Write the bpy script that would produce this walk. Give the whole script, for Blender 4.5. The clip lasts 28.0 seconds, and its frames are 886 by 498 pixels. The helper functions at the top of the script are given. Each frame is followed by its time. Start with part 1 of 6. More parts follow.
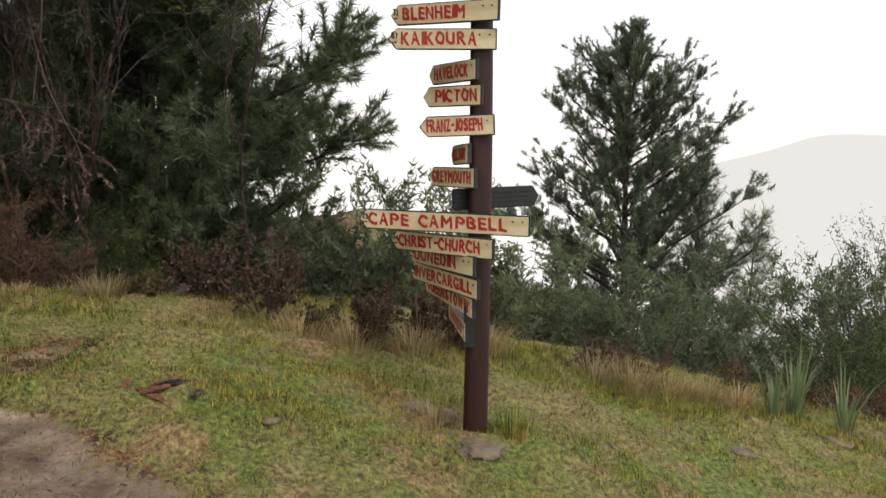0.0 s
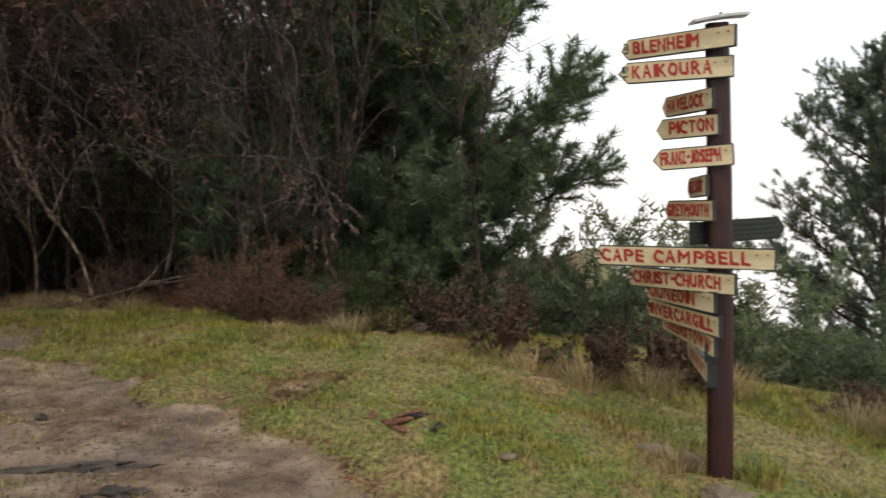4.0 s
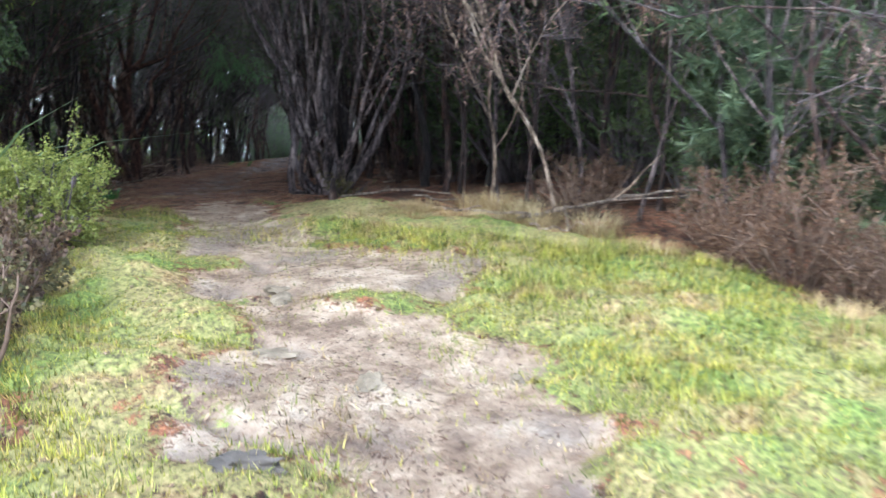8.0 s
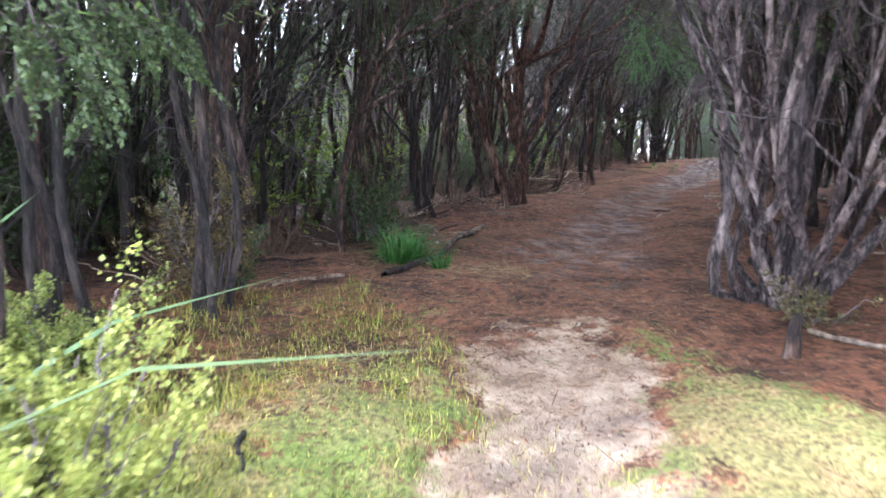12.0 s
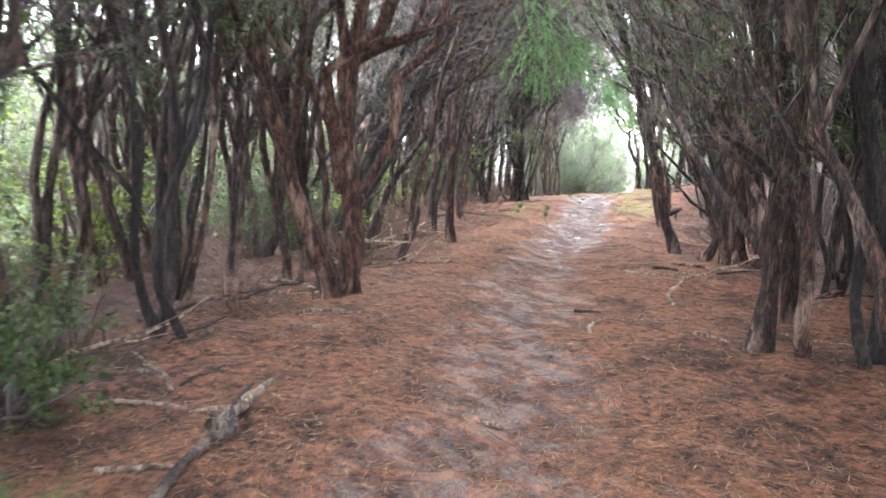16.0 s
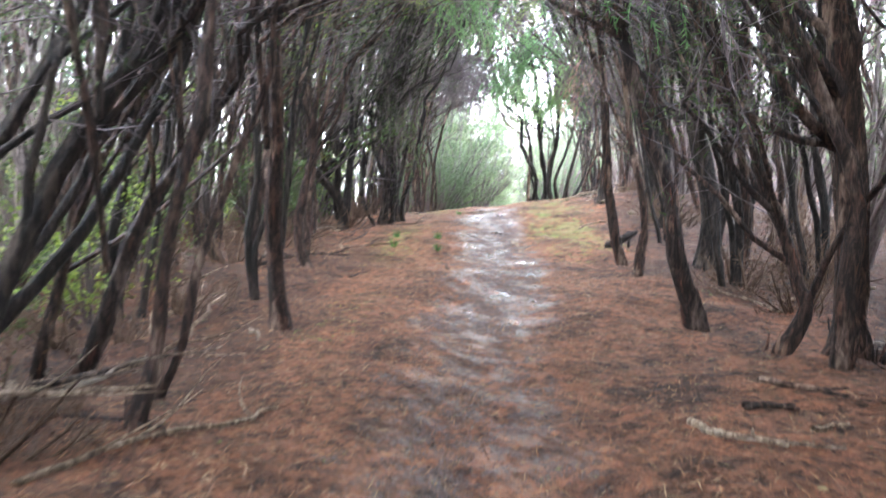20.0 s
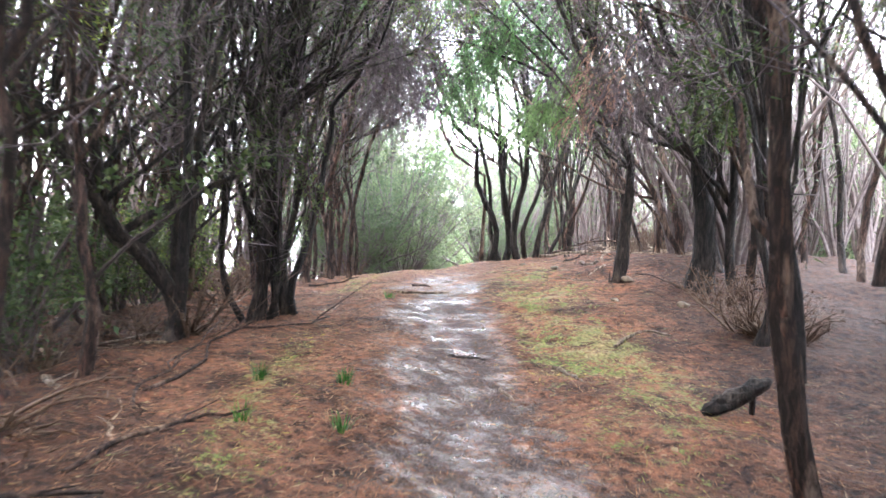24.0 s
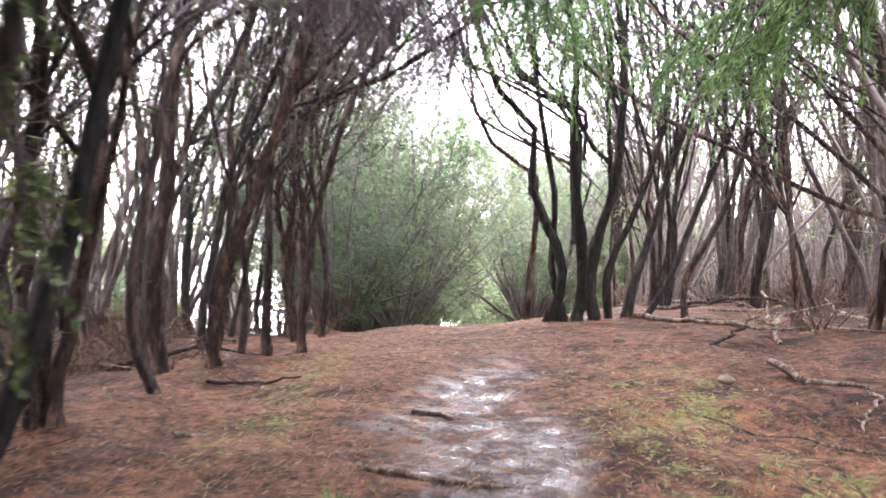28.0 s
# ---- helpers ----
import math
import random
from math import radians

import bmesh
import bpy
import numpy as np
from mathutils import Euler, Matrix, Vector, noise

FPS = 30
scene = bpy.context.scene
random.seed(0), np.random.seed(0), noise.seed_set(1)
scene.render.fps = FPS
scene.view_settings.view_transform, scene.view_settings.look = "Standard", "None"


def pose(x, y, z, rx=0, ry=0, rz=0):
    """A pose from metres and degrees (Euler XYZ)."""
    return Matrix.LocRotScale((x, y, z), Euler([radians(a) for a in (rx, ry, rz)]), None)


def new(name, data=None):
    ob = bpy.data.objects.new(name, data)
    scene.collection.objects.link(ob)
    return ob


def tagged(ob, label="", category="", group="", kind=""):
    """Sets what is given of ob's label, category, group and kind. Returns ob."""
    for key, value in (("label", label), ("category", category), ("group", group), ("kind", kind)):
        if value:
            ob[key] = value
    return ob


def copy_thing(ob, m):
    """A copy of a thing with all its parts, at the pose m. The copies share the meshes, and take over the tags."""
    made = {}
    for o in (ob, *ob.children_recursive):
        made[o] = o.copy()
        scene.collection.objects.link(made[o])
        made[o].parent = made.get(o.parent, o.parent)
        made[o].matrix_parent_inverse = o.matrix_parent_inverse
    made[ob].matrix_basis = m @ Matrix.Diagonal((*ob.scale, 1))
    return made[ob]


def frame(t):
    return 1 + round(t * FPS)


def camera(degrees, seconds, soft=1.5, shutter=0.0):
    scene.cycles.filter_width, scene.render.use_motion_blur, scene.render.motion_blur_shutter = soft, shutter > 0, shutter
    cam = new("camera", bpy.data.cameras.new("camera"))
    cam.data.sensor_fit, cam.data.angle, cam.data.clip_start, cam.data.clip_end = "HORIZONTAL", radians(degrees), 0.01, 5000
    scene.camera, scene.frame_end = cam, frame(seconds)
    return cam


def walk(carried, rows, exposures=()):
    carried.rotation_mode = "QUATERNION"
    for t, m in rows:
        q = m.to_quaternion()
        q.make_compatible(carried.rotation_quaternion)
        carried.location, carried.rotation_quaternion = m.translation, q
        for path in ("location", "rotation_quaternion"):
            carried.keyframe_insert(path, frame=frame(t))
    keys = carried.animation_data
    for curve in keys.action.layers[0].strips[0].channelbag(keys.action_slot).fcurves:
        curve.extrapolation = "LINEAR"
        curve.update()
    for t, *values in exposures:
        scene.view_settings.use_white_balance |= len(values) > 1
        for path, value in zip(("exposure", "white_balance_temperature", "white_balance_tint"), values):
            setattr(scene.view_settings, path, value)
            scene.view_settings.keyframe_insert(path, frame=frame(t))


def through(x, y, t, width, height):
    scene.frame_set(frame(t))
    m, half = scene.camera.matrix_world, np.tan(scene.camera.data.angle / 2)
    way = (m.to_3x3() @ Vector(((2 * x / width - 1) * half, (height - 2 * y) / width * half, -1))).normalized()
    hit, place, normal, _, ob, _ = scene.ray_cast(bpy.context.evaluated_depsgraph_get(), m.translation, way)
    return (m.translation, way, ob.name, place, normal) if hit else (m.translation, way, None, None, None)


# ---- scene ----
# ---- the camera and its walk ----
PATH = [
    (0.0, 0.000, 0.000, 1.650, 83.00, -0.60, 0.07),
    (0.5, 0.000, 0.000, 1.650, 84.29, -0.24, 0.53),
    (1.0, 0.040, 0.000, 1.650, 84.79, 0.22, 0.98),
    (1.5, 0.040, 0.000, 1.650, 84.98, 0.44, 1.96),
    (2.0, 0.040, -0.022, 1.633, 85.28, 0.64, 3.55),
    (2.5, 0.020, -0.022, 1.633, 85.47, 0.98, 5.52),
    (4.5, -0.039, -0.022, 1.632, 85.51, 1.42, 19.88),
    (5.0, -0.098, 0.052, 1.583, 84.18, 0.86, 24.57),
    (5.5, -0.297, 0.314, 1.608, 82.50, 0.66, 27.21),
    (6.0, -0.475, 0.591, 1.592, 81.36, 0.92, 30.40),
    (6.5, -0.714, 0.996, 1.640, 80.52, 1.32, 34.98),
    (7.0, -1.091, 1.413, 1.625, 79.87, 1.26, 37.30),
    (7.5, -1.428, 1.911, 1.620, 79.37, 0.66, 40.27),
    (8.0, -1.765, 2.314, 1.647, 78.60, 1.12, 46.05),
    (8.5, -2.163, 2.669, 1.778, 76.86, 0.20, 49.23),
    (9.0, -2.560, 3.093, 1.822, 76.21, 0.33, 53.12),
    (9.5, -2.918, 3.422, 1.897, 76.46, 0.43, 56.91),
    (10.0, -3.413, 3.745, 1.932, 76.18, 0.29, 59.12),
    (10.5, -3.929, 4.147, 1.957, 76.01, 0.88, 63.27),
    (11.0, -4.464, 4.404, 1.940, 76.06, 0.89, 68.46),
    (11.5, -4.999, 4.664, 1.942, 77.14, 1.42, 70.93),
    (12.0, -5.613, 4.948, 1.981, 77.39, 1.20, 74.93),
    (12.5, -6.287, 5.244, 1.957, 76.95, 0.32, 75.46),
    (14.5, -8.683, 6.094, 1.887, 76.13, -0.54, 71.82),
    (15.0, -9.396, 6.328, 1.851, 76.90, -0.99, 68.86),
    (15.5, -10.029, 6.583, 1.813, 77.51, -0.69, 67.15),
    (16.0, -10.742, 6.830, 1.715, 78.64, -1.40, 63.72),
    (16.5, -11.355, 7.137, 1.611, 77.31, -0.74, 61.49),
    (17.0, -11.968, 7.448, 1.547, 76.54, -1.75, 62.85),
    (17.5, -12.582, 7.781, 1.499, 76.36, -0.95, 60.01),
    (18.0, -13.235, 8.095, 1.454, 77.12, -2.33, 61.69),
    (18.5, -13.908, 8.426, 1.386, 78.21, -1.75, 58.57),
    (19.0, -14.542, 8.818, 1.332, 78.48, -1.97, 58.29),
    (19.5, -15.195, 9.186, 1.240, 78.29, -1.54, 57.36),
    (20.0, -15.809, 9.657, 1.175, 79.27, -0.91, 53.92),
    (20.5, -16.363, 10.034, 1.163, 83.45, -2.11, 52.73),
    (22.5, -18.864, 11.801, 1.047, 81.84, -1.58, 50.30),
    (23.0, -19.445, 12.249, 0.990, 82.01, -2.17, 50.63),
    (23.5, -20.011, 12.782, 0.929, 81.75, -1.25, 48.88),
    (24.0, -20.576, 13.250, 0.874, 81.52, -2.14, 49.23),
    (24.5, -21.163, 13.822, 0.811, 81.13, -2.90, 47.96),
    (25.0, -21.695, 14.317, 0.752, 81.08, -3.31, 49.79),
    (25.5, -22.258, 14.815, 0.706, 81.71, -3.69, 48.20),
    (26.0, -22.850, 15.279, 0.674, 82.80, -4.36, 50.84),
    (26.5, -23.477, 15.711, 0.613, 83.44, -4.19, 50.33),
    (27.0, -24.096, 16.162, 0.519, 82.88, -3.34, 51.09),
    (27.5, -24.759, 16.603, 0.446, 82.31, -4.00, 51.93),
    (28.0, -25.282, 17.098, 0.412, 81.84, -3.89, 50.32),
]

cam = camera(55.3, 28.0, soft=1.5, shutter=0.5)
walk(cam, [(r[0], pose(*r[1:])) for r in PATH],
     [(0.0, 0.8, 7200, 14), (0.5, 0.45, 7200, 14), (1.0, 0.35, 7200, 14), (4.5, 1.0, 7100, 14), (5.0, 1.95, 6900, 14), (5.6, 2.5, 6500, 16), (6.3, 2.7, 6000, 14),
      (7.5, 2.95, 5500, 7), (9.5, 3.4, 5400, 8), (11.0, 3.95, 5500, 13), (12.0, 4.65, 5700, 15), (12.5, 5.1, 5800, 14), (14.5, 6.0, 6200, 14), (16.0, 5.75, 6200, 15), (18.0, 6.1, 6200, 13),
      (20.0, 5.45, 6000, 11), (23.0, 5.05, 6200, 12), (25.0, 5.1, 6200, 16), (26.5, 4.85, 6300, 18), (28.0, 4.75, 6500, 22)])

# ---- sky, sun ----
SUN_EL, SUN_AZ = radians(48), radians(200)
world = bpy.data.worlds.new("overcast_sky")
scene.world = world
world.use_nodes = True
wn, wl = world.node_tree.nodes, world.node_tree.links
wn.clear()
sky = wn.new("ShaderNodeTexSky")
sky.sky_type, sky.sun_disc = "NISHITA", False
sky.sun_elevation, sky.sun_rotation = SUN_EL, SUN_AZ
sky.dust_density, sky.ozone_density = 5.0, 1.0
cloud = wn.new("ShaderNodeMix")
cloud.data_type = "RGBA"
cloud.inputs[0].default_value = 0.86
cloud.inputs[7].default_value = (7.0, 7.6, 8.4, 1)
bg = wn.new("ShaderNodeBackground")
bg.inputs["Strength"].default_value = 0.105
out = wn.new("ShaderNodeOutputWorld")
wl.new(sky.outputs[0], cloud.inputs[6])
wl.new(cloud.outputs[2], bg.inputs[0])
wl.new(bg.outputs[0], out.inputs[0])
sun_data = bpy.data.lights.new("sun", "SUN")
sun_data.energy, sun_data.angle, sun_data.color = 0.7, radians(25), (1.0, 0.96, 0.9)
sun = new("sun", sun_data)
sun.matrix_world = pose(0, 0, 30, 90 - math.degrees(SUN_EL), 0, 20)

# ---- materials ----


def material(name, rough=0.8, spec=0.3):
    m = bpy.data.materials.new(name)
    m.use_nodes = True
    b = m.node_tree.nodes["Principled BSDF"]
    b.inputs["Roughness"].default_value = rough
    b.inputs["Specular IOR Level"].default_value = spec
    return m, m.node_tree.nodes, m.node_tree.links, b


def noise_tex(n, l, scale, detail=5.0, rough=0.6, coord="Object", stretch=None):
    tc = n.new("ShaderNodeTexCoord")
    t = n.new("ShaderNodeTexNoise")
    t.inputs["Scale"].default_value, t.inputs["Detail"].default_value, t.inputs["Roughness"].default_value = scale, detail, rough
    if stretch:
        mp = n.new("ShaderNodeMapping")
        mp.inputs["Scale"].default_value = stretch
        l.new(tc.outputs[coord], mp.inputs[0])
        l.new(mp.outputs[0], t.inputs["Vector"])
    else:
        l.new(tc.outputs[coord], t.inputs["Vector"])
    return t.outputs["Fac"]


def ramp(n, l, fac, *stops):
    r = n.new("ShaderNodeValToRGB")
    e = r.color_ramp.elements
    while len(e) < len(stops):
        e.new(0.5)
    for k, (p, c) in zip(e, stops):
        k.position, k.color = p, (*c, 1)
    l.new(fac, r.inputs[0])
    return r.outputs[0]


def mixed(n, l, fac, a, b, mode="MIX"):
    m = n.new("ShaderNodeMix")
    m.data_type, m.blend_type = "RGBA", mode
    for s, v in ((m.inputs[0], fac), (m.inputs[6], a), (m.inputs[7], b)):
        if hasattr(v, "links"):
            l.new(v, s)
        else:
            s.default_value = v if isinstance(v, (int, float)) else (*v, 1)
    return m.outputs[2]


def sums(n, l, op, a, b, clamp=False):
    m = n.new("ShaderNodeMath")
    m.operation, m.use_clamp = op, clamp
    for s, v in zip(m.inputs, (a, b)):
        if hasattr(v, "links"):
            l.new(v, s)
        else:
            s.default_value = v
    return m.outputs[0]


def bumped(n, l, b, h, strength, dist):
    k = n.new("ShaderNodeBump")
    k.inputs["Strength"].default_value, k.inputs["Distance"].default_value = strength, dist
    l.new(h, k.inputs["Height"])
    l.new(k.outputs[0], b.inputs["Normal"])


def bark_material(name, dark, mid, pale, rough=0.75):
    """Fibrous bark in long flakes, with pale worn patches."""
    m, n, l, b = material(name, rough, 0.35)
    fib = noise_tex(n, l, 10, 8, 0.72, stretch=(3.0, 3.0, 0.75))
    fib.node.inputs["Distortion"].default_value = 0.7
    big = noise_tex(n, l, 2.6, 4, 0.65, stretch=(2.2, 2.2, 0.7))
    c1 = ramp(n, l, fib, (0.36, tuple(0.6 * v for v in dark)), (0.47, dark), (0.56, mid), (0.68, tuple(1.7 * v for v in mid)))
    c2 = mixed(n, l, ramp(n, l, big, (0.53, (0, 0, 0)), (0.66, (1, 1, 1))), c1, ramp(n, l, fib, (0.35, mid), (0.65, pale)))
    oi = n.new("ShaderNodeObjectInfo")
    tone = ramp(n, l, oi.outputs["Random"], (0.0, (0.65, 0.65, 0.68)), (1.0, (1.2, 1.12, 1.05)))
    l.new(mixed(n, l, 1.0, c2, tone, "MULTIPLY"), b.inputs["Base Color"])
    bumped(n, l, b, fib, 1.0, 0.07)
    return m


def leaf_material(name, stops, rough=0.55, through=0.4):
    """Leaves: colour varies from leaf to leaf; some light passes through."""
    m, n, l, b = material(name, rough, 0.4)
    g = n.new("ShaderNodeNewGeometry")
    oi = n.new("ShaderNodeObjectInfo")
    c = ramp(n, l, g.outputs["Random Per Island"], *stops)
    c = mixed(n, l, 1.0, c, ramp(n, l, oi.outputs["Random"], (0.0, (0.72, 0.78, 0.75)), (1.0, (1.25, 1.15, 1.0))), "MULTIPLY")
    l.new(c, b.inputs["Base Color"])
    t = n.new("ShaderNodeBsdfTranslucent")
    l.new(c, t.inputs[0])
    mx = n.new("ShaderNodeMixShader")
    mx.inputs[0].default_value = through
    l.new(b.outputs[0], mx.inputs[1])
    l.new(t.outputs[0], mx.inputs[2])
    l.new(mx.outputs[0], n["Material Output"].inputs[0])
    return m


def grass_material():
    """Blades of green and of yellow grass, in patches."""
    m = leaf_material("wet_grass", ((0.0, (0.045, 0.062, 0.012)), (0.5, (0.18, 0.22, 0.035)), (0.85, (0.34, 0.35, 0.07)), (1.0, (0.5, 0.4, 0.18))), 0.5, 0.4)
    n, l = m.node_tree.nodes, m.node_tree.links
    b = n["Principled BSDF"]
    old = b.inputs["Base Color"].links[0].from_socket
    g = n.new("ShaderNodeNewGeometry")
    yel = ramp(n, l, g.outputs["Random Per Island"], (0.0, (0.09, 0.09, 0.014)), (0.5, (0.3, 0.29, 0.035)), (0.85, (0.46, 0.38, 0.07)), (1.0, (0.5, 0.31, 0.12)))
    patch = ramp(n, l, noise_tex(n, l, 1.5, 5, 0.7), (0.45, (0, 0, 0)), (0.6, (1, 1, 1)))
    c = mixed(n, l, patch, old, yel)
    thatch = ramp(n, l, noise_tex(n, l, 2.7, 6, 0.72), (0.51, (0, 0, 0)), (0.63, (0.75, 0.75, 0.75)))
    c = mixed(n, l, thatch, c, ramp(n, l, g.outputs["Random Per Island"], (0.0, (0.14, 0.08, 0.035)), (1.0, (0.42, 0.27, 0.13))))
    # Dark blotches put the shade between grass clumps into the blade colour.
    dark = ramp(n, l, noise_tex(n, l, 11.0, 5, 0.7), (0.38, (0.25, 0.24, 0.22)), (0.5, (0.9, 0.9, 0.9)), (0.62, (1.2, 1.2, 1.15)))
    c = mixed(n, l, 1.0, c, dark, "MULTIPLY")
    l.new(c, b.inputs["Base Color"])
    l.new(c, n["Translucent BSDF"].inputs[0])
    return m


def plain_material(name, a, b2, scale=8, rough=0.7, spec=0.3, bump=0.3, stretch=None):
    m, n, l, b = material(name, rough, spec)
    f = noise_tex(n, l, scale, 6, 0.65, stretch=stretch)
    l.new(ramp(n, l, f, (0.3, a), (0.7, b2)), b.inputs["Base Color"])
    bumped(n, l, b, f, bump, 0.02)
    return m


BARK = bark_material("kanuka_bark", (0.017, 0.0095, 0.0075), (0.07, 0.038, 0.028), (0.33, 0.25, 0.2))
# Darker copy of the bark: wet, with the wood's shade put into its colour.
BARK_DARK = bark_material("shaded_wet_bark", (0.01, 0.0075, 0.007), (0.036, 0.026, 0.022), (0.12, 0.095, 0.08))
BARK_PALE = bark_material("dead_pale_wood", (0.12, 0.085, 0.06), (0.3, 0.23, 0.17), (0.5, 0.43, 0.35))
PINE_BARK = bark_material("pine_bark", (0.03, 0.022, 0.018), (0.085, 0.06, 0.048), (0.16, 0.13, 0.11))
BARK_GREY = bark_material("weathered_grey_bark", (0.024, 0.017, 0.016), (0.12, 0.09, 0.085), (0.46, 0.38, 0.36))
BARK_RIND = bark_material("peeling_red_bark", (0.024, 0.01, 0.007), (0.1, 0.045, 0.03), (0.36, 0.26, 0.2))
TWIG = plain_material("fine_twigs", (0.036, 0.026, 0.026), (0.1, 0.077, 0.076), 20)
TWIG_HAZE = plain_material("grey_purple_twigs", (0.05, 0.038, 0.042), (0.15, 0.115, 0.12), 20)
TWIG_RED = plain_material("dry_brown_twigs", (0.05, 0.03, 0.021), (0.14, 0.09, 0.06), 20)
# Sapling bark is lightened to paint in the mist among the stems.
TWIG_MIST = plain_material("mist_paled_bark", (0.075, 0.058, 0.055), (0.185, 0.148, 0.14), 14)
LEAF = leaf_material("kanuka_leaves", ((0.0, (0.03, 0.05, 0.018)), (0.5, (0.055, 0.085, 0.03)), (1.0, (0.1, 0.13, 0.045))))
# Leaf colour greyed and lifted to paint mist over distant scrub and trees.
LEAF_PALE = leaf_material("mist_paled_leaves", ((0.0, (0.07, 0.1, 0.058)), (0.5, (0.11, 0.145, 0.082)), (1.0, (0.17, 0.205, 0.115))), through=0.5)
FEATHER = leaf_material("soft_green_leaves", ((0.0, (0.08, 0.17, 0.06)), (0.5, (0.14, 0.26, 0.1)), (1.0, (0.22, 0.34, 0.14))), through=0.5)
LIME = leaf_material("lime_leaves", ((0.0, (0.14, 0.17, 0.042)), (0.5, (0.26, 0.285, 0.07)), (1.0, (0.4, 0.39, 0.12))), through=0.5)
LEAF_LIT = leaf_material("young_light_leaves", ((0.0, (0.09, 0.14, 0.03)), (0.5, (0.15, 0.21, 0.045)), (1.0, (0.24, 0.27, 0.07))), through=0.5)
LEAF_DEAD = leaf_material("dead_brown_leaves", ((0.0, (0.035, 0.018, 0.012)), (0.5, (0.075, 0.042, 0.026)), (1.0, (0.15, 0.09, 0.055))), 0.7, 0.25)
LEAF_GORSE = leaf_material("olive_brown_leaves", ((0.0, (0.045, 0.04, 0.018)), (0.5, (0.09, 0.075, 0.03)), (1.0, (0.16, 0.12, 0.05))), 0.7, 0.3)
# Needles greyed and lightened: the mist before the far pines is in their colour.
NEEDLE_PALE = leaf_material("mist_paled_needles", ((0.0, (0.095, 0.118, 0.076)), (0.5, (0.145, 0.172, 0.112)), (1.0, (0.21, 0.24, 0.155))), 0.5, 0.45)
FROND_DEAD = leaf_material("dead_pink_brown_sprays", ((0.0, (0.13, 0.072, 0.055)), (0.5, (0.26, 0.155, 0.125)), (1.0, (0.4, 0.27, 0.22))), 0.7, 0.35)
NEEDLE = leaf_material("pine_needles", ((0.0, (0.045, 0.075, 0.045)), (0.5, (0.085, 0.125, 0.072)), (1.0, (0.15, 0.19, 0.105))), 0.5, 0.3)
GRASS = grass_material()
STRAW = leaf_material("dry_straw_grass", ((0.0, (0.2, 0.13, 0.06)), (0.5, (0.34, 0.25, 0.13)), (1.0, (0.46, 0.37, 0.22))), 0.6, 0.3)
SEDGE = leaf_material("bright_sedge", ((0.0, (0.018, 0.07, 0.014)), (0.6, (0.045, 0.145, 0.03)), (1.0, (0.1, 0.22, 0.05))), 0.4, 0.35)
FLAX = leaf_material("flax_leaf", ((0.0, (0.09, 0.14, 0.06)), (1.0, (0.16, 0.22, 0.11))), 0.35, 0.25)
LITTER = leaf_material("fallen_needles", ((0.0, (0.11, 0.04, 0.02)), (0.4, (0.26, 0.1, 0.045)), (0.8, (0.4, 0.18, 0.085)), (1.0, (0.5, 0.33, 0.19))), 0.7, 0.1)
CHIPS = leaf_material("bark_chips", ((0.0, (0.045, 0.028, 0.021)), (0.6, (0.12, 0.075, 0.053)), (1.0, (0.24, 0.18, 0.13))), 0.7, 0.0)
BARK_RED = plain_material("broken_red_bark", (0.07, 0.028, 0.018), (0.26, 0.12, 0.07), 30, 0.85, 0.2, 1.0)
STONE = plain_material("grey_stone", (0.06, 0.046, 0.03), (0.21, 0.165, 0.115), 9, 0.75, 0.3, 1.0)
STONE_DARK = plain_material("wet_dark_stone", (0.022, 0.019, 0.017), (0.085, 0.07, 0.058), 9, 0.7, 0.25, 0.6)
POST_PAINT = plain_material("dark_red_post_paint", (0.014, 0.0035, 0.003), (0.038, 0.008, 0.006), 14, 0.5, 0.4, 0.3, (1, 1, 0.25))
BLACK_PAINT = plain_material("black_green_paint", (0.006, 0.009, 0.008), (0.022, 0.027, 0.025), 18, 0.55, 0.4, 0.3, (0.3, 1, 1))
CREAM = plain_material("weathered_cream_paint", (0.36, 0.28, 0.14), (0.62, 0.54, 0.36), 5, 0.6, 0.3, 0.15, (0.6, 2, 2))
RED = plain_material("red_sign_paint", (0.22, 0.016, 0.013), (0.37, 0.03, 0.022), 20, 0.5, 0.3, 0.1)
DARK_INK = plain_material("black_sign_paint", (0.012, 0.014, 0.01), (0.04, 0.045, 0.03), 20, 0.6, 0.3, 0.1)
TIN = plain_material("weathered_tin", (0.28, 0.28, 0.28), (0.55, 0.55, 0.55), 10, 0.45, 0.6, 0.2)


def edge_of(n, l, s, a, b):
    """A mask whose border is frayed by two noises."""
    v = sums(n, l, "ADD", s, sums(n, l, "SUBTRACT", sums(n, l, "ADD", a, b), 1.0))
    return ramp(n, l, v, (0.35, (0, 0, 0)), (0.7, (0.9, 0.9, 0.9)))


